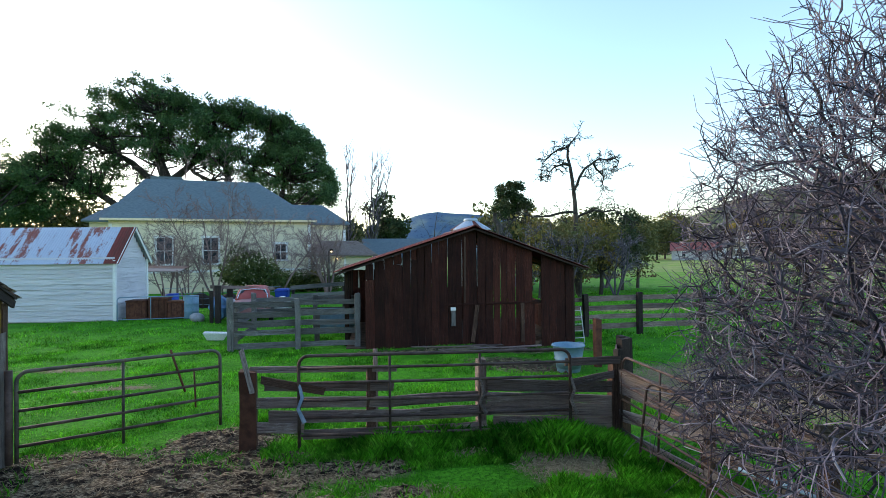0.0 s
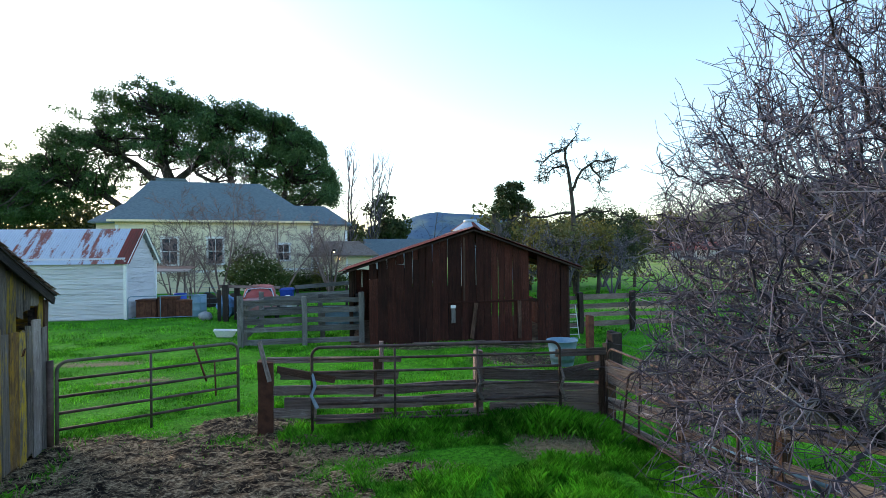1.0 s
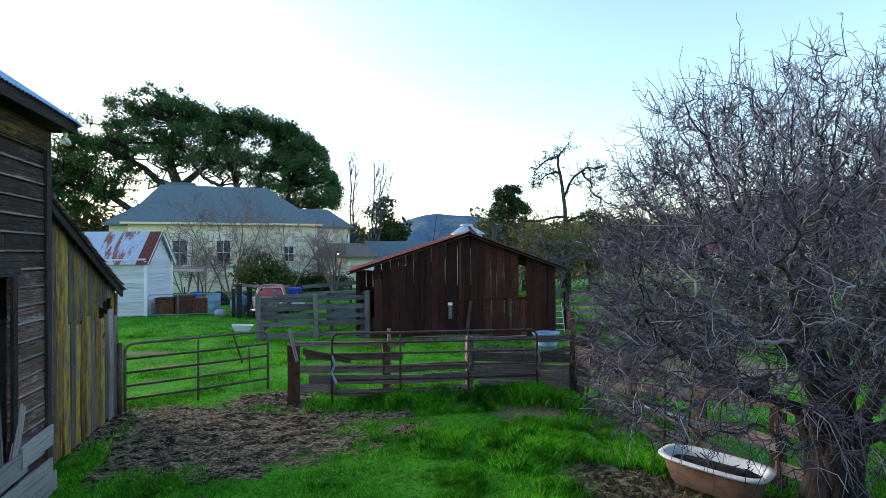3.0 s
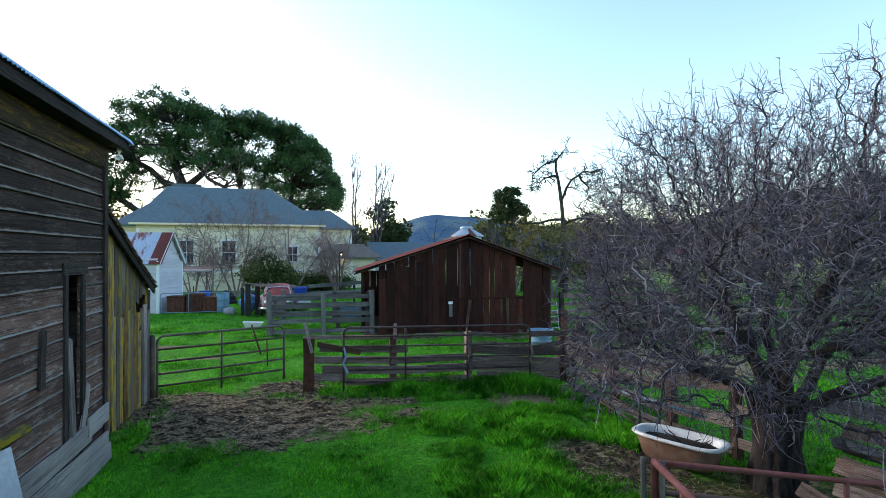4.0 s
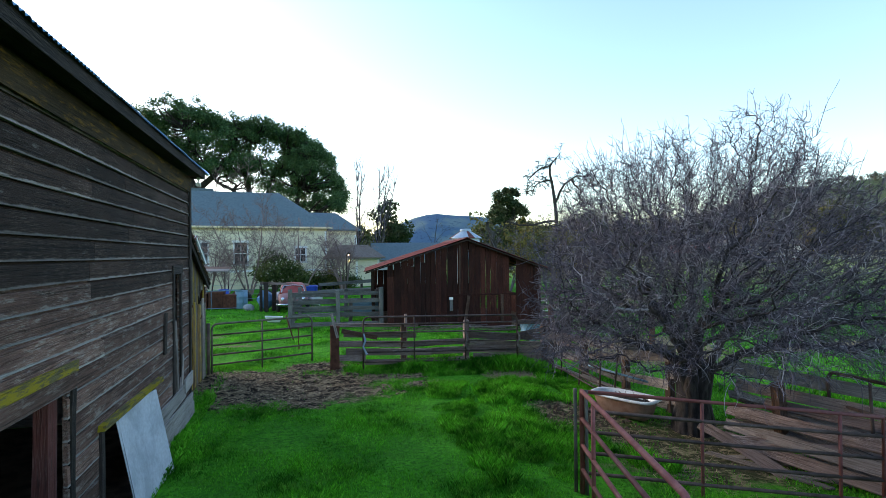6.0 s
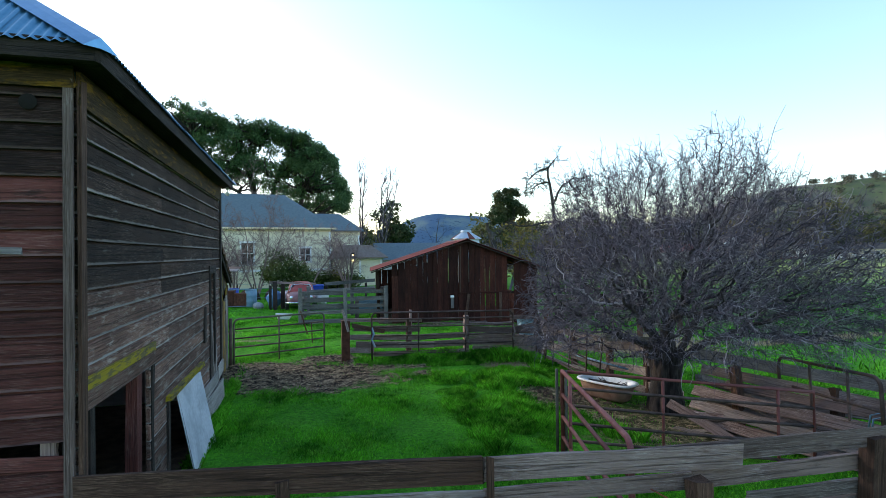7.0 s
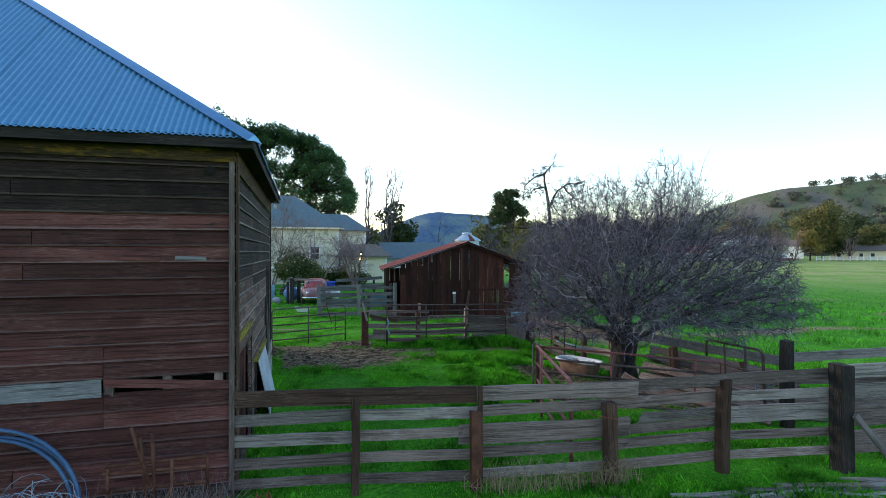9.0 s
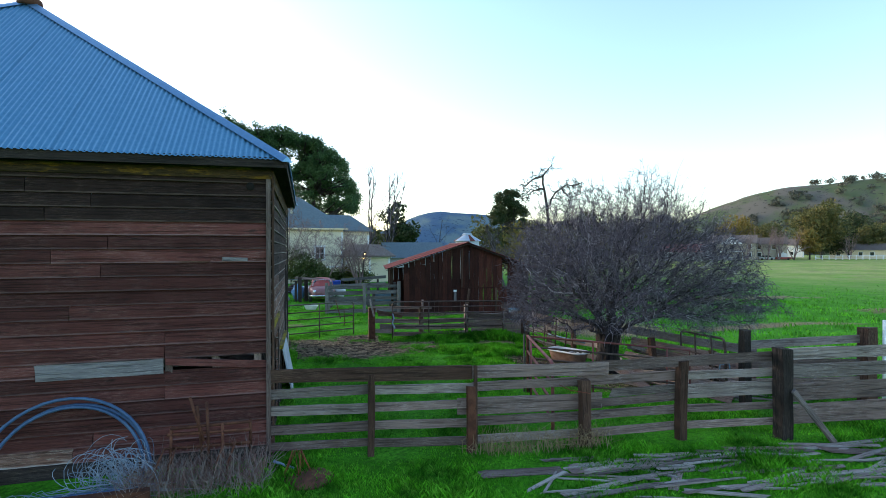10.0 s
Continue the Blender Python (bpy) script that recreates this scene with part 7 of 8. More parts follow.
    part("awning_roof", plank_mesh(2.0, 1.6, 0.05, rng), M_SIDE, root, "", along((-11.9, 28.6, 2.15), (-9.9, 28.6, 2.1), (0, -0.15, 1)))
    # blue wheeled bin
    root = thing("wheeled_bin", (-4.55, 26.2, 0), "blue plastic wheeled bin", "bin")
    m = Matrix.Translation((-4.55, 26.2, 0))
    r2 = lambda sx, sy, z: [(sx * c, sy * s, z) for c, s in ((-1, -1), (1, -1), (1, 1), (-1, 1))]
    part("body", loft([r2(0.24, 0.27, 0.08), r2(0.31, 0.36, 1.0)], True, False), M_BLUE_BIN, root, "", m)
    part("lid", loft([r2(0.33, 0.39, 1.0), r2(0.33, 0.39, 1.05), r2(0.26, 0.3, 1.12)], True, False), M_BLUE_BIN, root, "", m)
    for sx in (-1, 1):
        part("wheel", lathe([(0.02, -0.03), (0.1, -0.03), (0.1, 0.03), (0.02, 0.03)], 16), M_TYRE, root, "", m @ pose(0.3 * sx, 0.28, 0.1, 0, 90, 0))
    # tarps and sacks by the car
    for x, y, s, mt, lab in ((-6.75, 23.4, 0.42, M_BLUE_CLOTH, "crumpled pale blue tarp by the old car"), (-4.15, 23.9, 0.36, M_WHITE, "white sack lying by the old car"), (-6.3, 23.9, 0.36, M_WHITE, "white sack lying by the old car")):
        bm = bmesh.new()
        bmesh.ops.create_icosphere(bm, subdivisions=3, radius=s)
        for v in bm.verts:
            v.co *= 1 + 0.3 * noise.noise(v.co * 5 + Vector((x, y, 0)))
            v.co.z = (v.co.z + s) * 1.25
        me = bpy.data.meshes.new("tarp")
        bm.to_mesh(me)
        bm.free()
        solid("tarp", me, mt, lab, "tarp", Matrix.Translation((x, y, 0)))


junk()


def old_car():
    x, y = -5.25, 23.2
    root = thing("old_car", (x, y, 0), "old rounded car with a red roof and dusty maroon body", "car")
    m = Matrix.Translation((x, y, 0)) @ pose(0, 0, 0, 0, 0, 8)

    def ring(yy, hw, zb, zt, p=0.6):
        out = []
        for k in range(20):
            t = 2 * math.pi * k / 20
            c, s = math.cos(t), math.sin(t)
            out.append((hw * math.copysign(abs(c) ** p, c), yy, (zb + zt) / 2 + (zt - zb) / 2 * math.copysign(abs(s) ** p, s)))
        return out

    part("body", loft([ring(-2.1, 0.5, 0.4, 0.75), ring(-2.0, 0.68, 0.32, 0.88), ring(-1.2, 0.78, 0.3, 0.98), ring(0.0, 0.82, 0.28, 1.0), ring(1.4, 0.8, 0.3, 0.98), ring(2.1, 0.6, 0.4, 0.8)], True), M_CAR_BODY, root, "dusty maroon body", m)
    part("roof", loft([ring(-1.0, 0.7, 0.9, 1.02), ring(-0.55, 0.66, 0.9, 1.36), ring(-0.3, 0.62, 0.95, 1.45), ring(0.5, 0.62, 0.95, 1.46), ring(1.1, 0.6, 0.9, 1.3), ring(1.6, 0.55, 0.85, 1.02)], True), M_CAR_RED, root, "faded red roof", m)
    part("windscreen", loft([[(-0.55, -0.98, 1.0), (0.55, -0.98, 1.0), (0.48, -0.62, 1.3), (-0.48, -0.62, 1.3)], [(-0.55, -0.94, 0.99), (0.55, -0.94, 0.99), (0.48, -0.58, 1.29), (-0.48, -0.58, 1.29)]], True, False), M_GLASS, root, "", m)
    part("windscreen_trim", pipe_mesh([m @ Vector(p) for p in ((-0.6, -1.02, 1.0), (-0.56, -0.85, 1.16), (-0.48, -0.64, 1.32), (0.0, -0.62, 1.36), (0.48, -0.64, 1.32), (0.56, -0.85, 1.16), (0.6, -1.02, 1.0))], 0.028, 6), M_CHROME, root, "pale chrome trim")
    part("bumper", pipe_mesh([m @ Vector(p) for p in ((-0.8, -1.95, 0.45), (-0.5, -2.18, 0.45), (0.5, -2.18, 0.45), (0.8, -1.95, 0.45))], 0.06, 8), M_CHROME, root, "dull chrome bumper")
    for sx in (-1, 1):
        part("headlight", lathe([(0, 0.04), (0.08, 0.02), (0.1, -0.02), (0.1, -0.08), (0, -0.08)], 14), M_CHROME, root, "", m @ pose(0.5 * sx, -2.06, 0.72, 90, 0, 0))
        for yy in (-1.35, 1.3):
            wheel = part("wheel", lathe([(0.15, -0.09), (0.3, -0.09), (0.33, -0.05), (0.33, 0.05), (0.3, 0.09), (0.15, 0.09)], 20), M_TYRE, root, "", m @ pose(0.74 * sx, yy, 0.33, 0, 90, 0))
            part("rim", lathe([(0, -0.07), (0.16, -0.06), (0.16, 0.06), (0, 0.07)], 16), M_CHROME, wheel, "", m @ pose(0.74 * sx, yy, 0.33, 0, 90, 0))


old_car()


# ---- the yellow house and its neighbours ----
def hip_roof(parent, at, w, d, ze, zr, in0, in1, ov, mat, label=""):
    """A hipped roof over w by d: a ridge at zr, in0 and in1 from its ends."""
    e = [at(-ov, -ov, ze), at(w + ov, -ov, ze), at(w + ov, d + ov, ze), at(-ov, d + ov, ze)]
    r = [at(in0, d / 2, zr), at(w - in1, d / 2, zr)]
    lo = [p - Vector((0, 0, 0.12)) for p in e]
    verts = e + r + lo
    faces = [(0, 1, 5, 4), (1, 2, 5), (2, 3, 4, 5), (3, 0, 4), (6, 7, 1, 0), (7, 8, 2, 1), (8, 9, 3, 2), (9, 6, 0, 3), (9, 8, 7, 6)]
    return part("roof", mesh_from("roof", verts, faces), mat, parent, label)


def clapboards(n):
    m, nn, l, bsdf = material("cream_clapboard")
    co = nn.new("ShaderNodeTexCoord")
    sep = nn.new("ShaderNodeSeparateXYZ")
    l.new(co.outputs["Object"], sep.inputs[0])
    saw = calc(nn, l, "FRACT", calc(nn, l, "MULTIPLY", sep.outputs["Z"], 7.0))
    blot = noise_of(nn, l, co.outputs["Object"], 0.8, 4)
    c = mixing(nn, l, span(nn, l, blot, 0.35, 0.65), (0.72, 0.64, 0.47), (0.77, 0.7, 0.53))
    l.new(c, bsdf.inputs["Base Color"])
    bsdf.inputs["Roughness"].default_value = 0.7
    bumped(nn, l, bsdf, saw, 0.6, 0.02)
    return m


M_CLAP = clapboards(1)


def window(parent, at, a, z, w, h, out=-0.06, shade=False):
    win = part("window", box_mesh((0, 0, 0), (w, 0.05, h), 0.01), M_GLASS, parent, "tall white-framed sash window", at.to_4x4() @ Matrix.Translation((a, out, z)))
    mm = at.to_4x4() @ Matrix.Translation((a, out, z))
    for b in (((-0.14, -0.05, -0.05), (0.0, 0.05, h + 0.05)), ((w, -0.05, -0.05), (w + 0.14, 0.05, h + 0.05)), ((-0.2, -0.07, h + 0.0), (w + 0.2, 0.05, h + 0.18)), ((-0.2, -0.1, -0.14), (w + 0.2, 0.05, 0.0)), ((0, -0.03, h / 2 - 0.03), (w, 0.03, h / 2 + 0.03)), ((w / 2 - 0.02, -0.02, 0), (w / 2 + 0.02, 0.03, h))):
        part("frame_bar", box_mesh(*b, 0.01), M_WHITE, win, "", mm)
    return win


def yellow_house():
    o = Vector((-18.7, 39.6, 0))
    ux = Vector((0.9757, 0.2192, 0))
    uy = Vector((-0.2192, 0.9757, 0))
    base = Matrix((ux, uy, Vector((0, 0, 1)))).transposed().to_4x4()
    base.translation = o
    root = thing("house", tuple(o), "cream-yellow clapboard house with a blue-grey hipped roof", "house")

    def at(a, b, z):
        return base @ Vector((a, b, z))

    w, d, ze = 14.0, 8.4, 5.5
    part("wall", box_mesh((0, 0, 0), (w, d, ze)), M_CLAP, root, "", base)
    hip_roof(root, at, w, d, ze + 0.02, 9.0, 1.6, 3.9, 0.5, M_SHINGLE, "blue-grey shingle roof")
    for z, h, out in ((ze - 0.34, 0.32, 0.05), (1.5, 0.2, 0.05)):
        part("band", box_mesh((-0.06, -out, z), (w + 0.06, 0.02, z + h), 0.01), M_WHITE if z < 3 else M_YELLOW_PAINT, root, "", base)
    part("eave_trim", box_mesh((-0.5, -0.52, ze - 0.14), (w + 0.5, -0.44, ze + 0.02), 0.01), M_YELLOW_PAINT, root, "", base)
    for a in (-0.05, w - 0.15):
        part("corner_board", box_mesh((a, -0.05, 0), (a + 0.2, 0.03, ze - 0.35), 0.01), M_WHITE, root, "", base)
    for a, z in ((3.0, 2.2), (6.15, 2.2), (11.3, 2.4)):
        window(root, base, a, z, 1.0 if a < 10 else 0.8, 1.9 if a < 10 else 1.2)
    # lower roof to the left end, and the wing with porch
    def at2(a, b, z):
        return base @ Vector((a - 1.9, b + 2.6, z))
    hip_roof(root, at2, 6.0, 9.0, ze + 0.02, 7.7, 1.6, 1.2, 0.4, M_SHINGLE)
    part("roof_vent", box_mesh((1.9, 4.6, 8.2), (4.2, 6.4, 9.3), 0.04), M_SHINGLE, root, "low raised roof box", base)
    part("rear_block", box_mesh((-1.9, 2.8, 0), (4.0, 11.5, ze)), M_CLAP, root, "", base)
    part("wing_wall", box_mesh((13.9, 2.2, 0), (17.2, 9.0, ze - 0.1)), M_CLAP, root, "", base)
    def at3(a, b, z):
        return base @ Vector((a + 11.5, b + 2.2, z))
    hip_roof(root, at3, 5.7, 7.0, ze - 0.08, 7.3, 1.0, 1.4, 0.4, M_SHINGLE)
    part("wing_band", box_mesh((13.9, 2.12, 4.9), (17.25, 2.2, 5.3), 0.01), M_YELLOW_PAINT, root, "", base)
    part("wing_corner", box_mesh((17.05, 2.1, 0), (17.25, 2.2, 4.9), 0.01), M_WHITE, root, "", base)
    # single-storey porch
    part("porch_wall", box_mesh((14.2, -0.6, 0), (18.8, 2.2, 2.55)), M_CLAP, root, "", base)
    for a in (14.2, 16.6, 18.65):
        part("porch_post", box_mesh((a, -0.68, 0), (a + 0.18, -0.6, 2.5), 0.01), M_WHITE, root, "", base)
    part("porch_band", box_mesh((14.0, -0.75, 2.5), (19.0, -0.6, 2.72), 0.01), M_WHITE, root, "", base)
    def at4(a, b, z):
        return base @ Vector((a + 14.0, b - 0.9, z))
    hip_roof(root, at4, 5.0, 3.2, 2.72, 3.9, 1.0, 1.0, 0.3, M_SHINGLE_BROWN, "brown porch roof")
    part("porch_lamp", lathe([(0, 0.06), (0.045, 0.04), (0.045, -0.03), (0, -0.05)], 12), M_LAMP, root, "glowing warm lamp", base @ Matrix.Translation((16.0, -0.85, 2.4)))


yellow_house()


def gable_house(name, x, y, turn, w, d, ze, zr, wall, roof, label, windows=(), porch=False):
    base = Matrix.Translation((x, y, 0)) @ pose(0, 0, 0, 0, 0, turn)
    root = thing(name, (x, y, 0), label, "house")
    part("wall", box_mesh((-w / 2, -d / 2, 0), (w / 2, d / 2, ze)), wall, root, "", base)
    v = [base @ Vector(p) for p in ((-w / 2 - 0.4, -d / 2 - 0.4, ze), (w / 2 + 0.4, -d / 2 - 0.4, ze), (w / 2 + 0.4, d / 2 + 0.4, ze), (-w / 2 - 0.4, d / 2 + 0.4, ze), (-w / 2 - 0.4, 0, zr), (w / 2 + 0.4, 0, zr))]
    part("roof", mesh_from("roof", v, [(0, 1, 5, 4), (2, 3, 4, 5), (1, 2, 5), (3, 0, 4), (3, 2, 1, 0)]), roof, root)
    for a, z in windows:
        win = part("window", box_mesh((a - 0.5, -d / 2 - 0.06, z), (a + 0.5, -d / 2 - 0.01, z + 1.3), 0.01), M_GLASS, root, "", base)
        for b in (((a - 0.62, -d / 2 - 0.1, z - 0.12), (a - 0.5, -d / 2, z + 1.42)), ((a + 0.5, -d / 2 - 0.1, z - 0.12), (a + 0.62, -d / 2, z + 1.42)), ((a - 0.5, -d / 2 - 0.1, z + 1.3), (a + 0.5, -d / 2, z + 1.42)), ((a - 0.5, -d / 2 - 0.1, z - 0.12), (a + 0.5, -d / 2, z))):
            part("frame_bar", box_mesh(*b, 0.01), M_WHITE, win, "", base)
    if porch:
        for a in (-3, -1, 1, 3):
            part("porch_post", box_mesh((a - 0.1, -d / 2 - 1.8, 0), (a + 0.1, -d / 2 - 1.6, 2.6), 0.01), M_WHITE, root, "", base)
        part("porch_roof", box_mesh((-3.4, -d / 2 - 2.0, 2.6), (3.4, -d / 2 - 0.01, 2.85), 0.02), M_WHITE, root, "", base)
        vv = [base @ Vector(p) for p in ((-3.2, -d / 2 - 1.2, ze - 0.2), (3.2, -d / 2 - 1.2, ze - 0.2), (0, -d / 2 - 1.2, zr - 0.4), (-3.2, d / 2 - 1, ze - 0.2), (3.2, d / 2 - 1, ze - 0.2), (0, d / 2 - 1, zr - 0.4))]
        part("cross_gable", mesh_from("gable", vv, [(0, 1, 2), (1, 4, 5, 2), (0, 2, 5, 3), (0, 3, 4, 1), (3, 5, 4)]), M_WHITE, root)
    return root


M_TAN = mottled("tan_stucco", (0.42, 0.36, 0.27), (0.48, 0.42, 0.33), 1.0, 0.85, bump=0.1)
M_GREY_WALL = mottled("grey_stucco", (0.4, 0.41, 0.42), (0.48, 0.49, 0.5), 1.0, 0.85, bump=0.1)
M_MAROON = mottled("maroon_tiles", (0.2, 0.06, 0.055), (0.28, 0.09, 0.08), 4.0, 0.8, bump=0.3)
gable_house("neighbour_house", 2.6, 49.5, 6, 6.4, 6.0, 2.4, 4.2, M_GREY_WALL, M_SHINGLE, "low house with a blue-grey roof beyond the red barn")
gable_house("far_house", 113, 141.5, -40, 13, 8, 5.2, 8.0, M_TAN, M_SHINGLE_BROWN, "tan two-storey house with white gable and porch", ((-5, 1), (-5, 3.6), (4.8, 1), (4.8, 3.6), (0, 3.4)), True)
gable_house("far_house", 126, 141, -40, 9, 8, 5.0, 7.2, M_TAN, M_SHINGLE_BROWN, "tan two-storey house beyond the field", ((-3, 1), (-3, 3.4), (1, 3.4), (3, 1)))
gable_house("far_house", 103, 143, -38, 6, 7, 3.6, 6.6, M_WHITE, M_SHINGLE_BROWN, "low white house beyond the field", ((-2, 1), (1, 1)))
gable_house("far_house", 164, 147, -45, 15, 8, 3.0, 5.2, M_YELLOW_PAINT, M_SHINGLE_BROWN, "long low house with a brown roof beyond the field", ((-5, 1), (-2, 1), (1, 1), (4, 1)))
gable_house("far_house", 88.5, 131, -32, 12, 7, 2.6, 4.9, M_GREY_WALL, M_MAROON, "low house with a maroon roof beyond the field", ((-3, 1), (1, 1)))
gable_house("far_house", 175, 190, -45, 12, 8, 5, 8, M_WHITE, M_SHINGLE_BROWN, "white house on the lower slope", ((-3, 1), (2, 1)))


def white_rail_fence():
    root = thing("far_rail_fence", (128, 135, 0), "white rail fence along the far field edge", "fence")
    a, b = Vector((136, 134.2, 0)), Vector((175, 130, 0))
    n = 18
    for k in range(n + 1):
        p = a + (b - a) * k / n
        part("fence_post", box_mesh((-0.09, -0.09, 0), (0.09, 0.09, 1.4)), M_WHITE, root, "", Matrix.Translation(p))
    for z in (0.45, 0.85, 1.25):
        part("rail", pipe_mesh([a + Vector((0, 0, z)), b + Vector((0, 0, z))], 0.08, 6), M_WHITE, root)


white_rail_fence()


def far_cars():
    for k, (x, y, mt, lab) in enumerate(((107, 137, M_WHITE, "white car parked by the far houses"), (126, 135.6, M_CAR_RED, "red and white van parked by the far houses"), (121, 136.5, M_GREY_WALL, "grey car parked by the far houses"), (102, 138, M_WHITE, "white car parked by the far houses"))):
        root = thing("parked_car", (x, y, 0), lab, "car", "cars by the far houses")
        m = Matrix.Translation((x, y, 0)) @ pose(0, 0, 0, 0, 0, -38)
        tall = 2.1 if k == 1 else 1.45
        ring = lambda xx, hw, z0, z1: [(xx, hw * c, z0 if s < 0 else z1) for c, s in ((-1, -1), (1, -1), (1, 1), (-1, 1))]
        part("body", loft([ring(-2.1, 0.75, 0.35, 0.8), ring(-1.9, 0.85, 0.3, 0.9), ring(1.9, 0.85, 0.3, 0.9), ring(2.1, 0.75, 0.35, 0.8)], True, False), mt, root, "", m)
        part("cabin", loft([ring(-1.7, 0.78, 0.88, 0.92), ring(-1.2, 0.7, 0.88, tall), ring(0.8, 0.7, 0.88, tall), ring(1.3, 0.78, 0.88, 0.92)], True, False), M_GLASS if k != 1 else M_WHITE, root, "", m)
        for xx in (-1.3, 1.3):
            for s in (-1, 1):
                part("wheel", lathe([(0.05, -0.1), (0.32, -0.1), (0.32, 0.1), (0.05, 0.1)], 12), M_TYRE, root, "", m @ pose(xx, 0.8 * s, 0.32, 90, 0, 0))


far_cars()


def yard_lamp():
    root = thing("yard_lamp", (-2.75, 32.3, 0), "thin yard lamp post with a small lit lamp", "lamp")
    part("pole", pipe_mesh([(-2.75, 32.3, -0.1), (-2.75, 32.3, 3.0)], 0.04, 8), M_TRIM, root)
    part("lamp_head", lathe([(0, 0.12), (0.1, 0.08), (0.12, 0.0), (0.05, -0.02), (0, -0.02)], 12), M_TRIM, root, "", Matrix.Translation((-2.6, 32.25, 3.02)))
    part("bulb", lathe([(0, 0.04), (0.035, 0.02), (0.035, -0.03), (0, -0.05)], 12), M_LAMP, root, "glowing warm bulb", Matrix.Translation((-2.6, 32.25, 2.95)))


yard_lamp()


# ---- hills ----
def hill_material(name, a, b, c, scale):
    m, n, l, bsdf = material(name)
    co = n.new("ShaderNodeTexCoord")
    p = co.outputs["Object"]
    big, fine = noise_of(n, l, p, scale, 5), noise_of(n, l, p, scale * 8, 4, 0.7)
    col = mixing(n, l, span(n, l, big, 0.42, 0.58), a, b)
    col = mixing(n, l, span(n, l, fine, 0.55, 0.66), col, c)
    l.new(col, bsdf.inputs["Base Color"])
    bsdf.inputs["Roughness"].default_value = 1.0
    bsdf.inputs["Specular IOR Level"].default_value = 0.0
    return m


def hill(name, place, length, deep, turn, height, mat, label, seed):
    """A long hill: height(u) is its skyline, u from 0 to 1 along it."""
    nu, nv = 90, 22
    verts, faces = [], []
    for i in range(nu + 1):
        u = i / nu
        for j in range(nv + 1):
            v = j / nv
            side = math.sin(math.pi * min(1.0, v * 1.0)) ** 1.2
            h = height(u) * side * (1 + 0.28 * (1 - side) * noise.noise(Vector((u * 60, v * 6, seed))) + 0.012 * noise.noise(Vector((u * 70, 0.5, seed)))) - 1.5
            verts.append(((u - 0.5) * length, (v - 0.5) * deep, h))
    for i in range(nu):
        for j in range(nv):
            a = i * (nv + 1) + j
            faces.append((a, a + nv + 1, a + nv + 2, a + 1))
    return solid(name, mesh_from(name, verts, faces, True), mat, label, "hill", Matrix.Translation(place) @ pose(0, 0, 0, 0, 0, turn), kind="structure")


# the far hill's blue is distance haze put into its base colour
M_HILL_HAZE = hill_material("hazed_blue_hill", (0.075, 0.125, 0.195), (0.135, 0.185, 0.2), (0.04, 0.07, 0.12), 0.022)
M_HILL = hill_material("grassy_hill", (0.085, 0.11, 0.062), (0.125, 0.118, 0.102), (0.05, 0.052, 0.046), 0.03)
bump_at = lambda u, c, w: math.exp(-((u - c) / w) ** 2)
hill("hill_1", (100, 780, 0), 1500, 300, 0, lambda u: float(np.interp(u, (0, 0.23, 0.37, 0.43, 0.447, 0.459, 0.47, 0.485, 0.496, 0.503, 0.516, 0.533, 0.551, 0.577, 0.607, 0.7, 1.0), (30, 38, 34, 31, 37, 45, 57, 62, 66.5, 65, 63.5, 62, 60.5, 54, 46, 36, 30))), M_HILL_HAZE, "distant hill with haze in its blue-green colour", 1)
hill("hill_2", (420, 430, 0), 620, 220, -44, lambda u: float(np.interp(u, (0, 0.2, 0.3, 0.36, 0.41, 0.456, 0.52, 0.58, 0.8, 1), (3, 16, 35, 50, 60, 66, 67, 69, 80, 85))), M_HILL, "grassy hill dotted with trees", 2)
hill("hill_3", (330, 290, 0), 420, 120, -46, lambda u: smoothstep(0.0, 0.5, u) * 26 + 6 * smoothstep(0.6, 1.0, u), M_HILL, "lower green slope", 3)


def hill_trees():
    rng = np.random.default_rng(120)
    blobs = []
    deps = bpy.context.evaluated_depsgraph_get()
    for k in range(760):
        if k < 40:
            t = rng.uniform(0.45, 1.0)
            x, y = 420 + (t - 0.5) * 600 * math.cos(radians(-44)), 430 + (t - 0.5) * 600 * math.sin(radians(-44))
            x, y = x + rng.normal(0, 6), y + rng.normal(0, 6)
        elif k < 300:
            x, y = rng.uniform(200, 480), rng.uniform(230, 420)
        else:
            x, y = rng.uniform(30, 260), rng.uniform(260, 420)
        hit, at, *_ = scene.ray_cast(deps, (x, y, 300), (0, 0, -1))
        if not hit:
            continue
        s = rng.uniform(2.6, 5.0) if k < 40 else rng.uniform(1.8, 4.2)
        for q in range(3):
            blobs.append((x + rng.normal(0, s * 0.5), y + rng.normal(0, s * 0.5), at.z + s * rng.uniform(0.5, 1.3), s * rng.uniform(0.6, 1.0)))
    solid("hill_woods", mesh_fast("woods", *leaf_cloud(blobs, 5.0, 0.9, rng)), M_SCRUB_HAZE, "dark scattered trees on the hills", "woods", kind="stuff")


bpy.context.view_layer.update()
hill_trees()


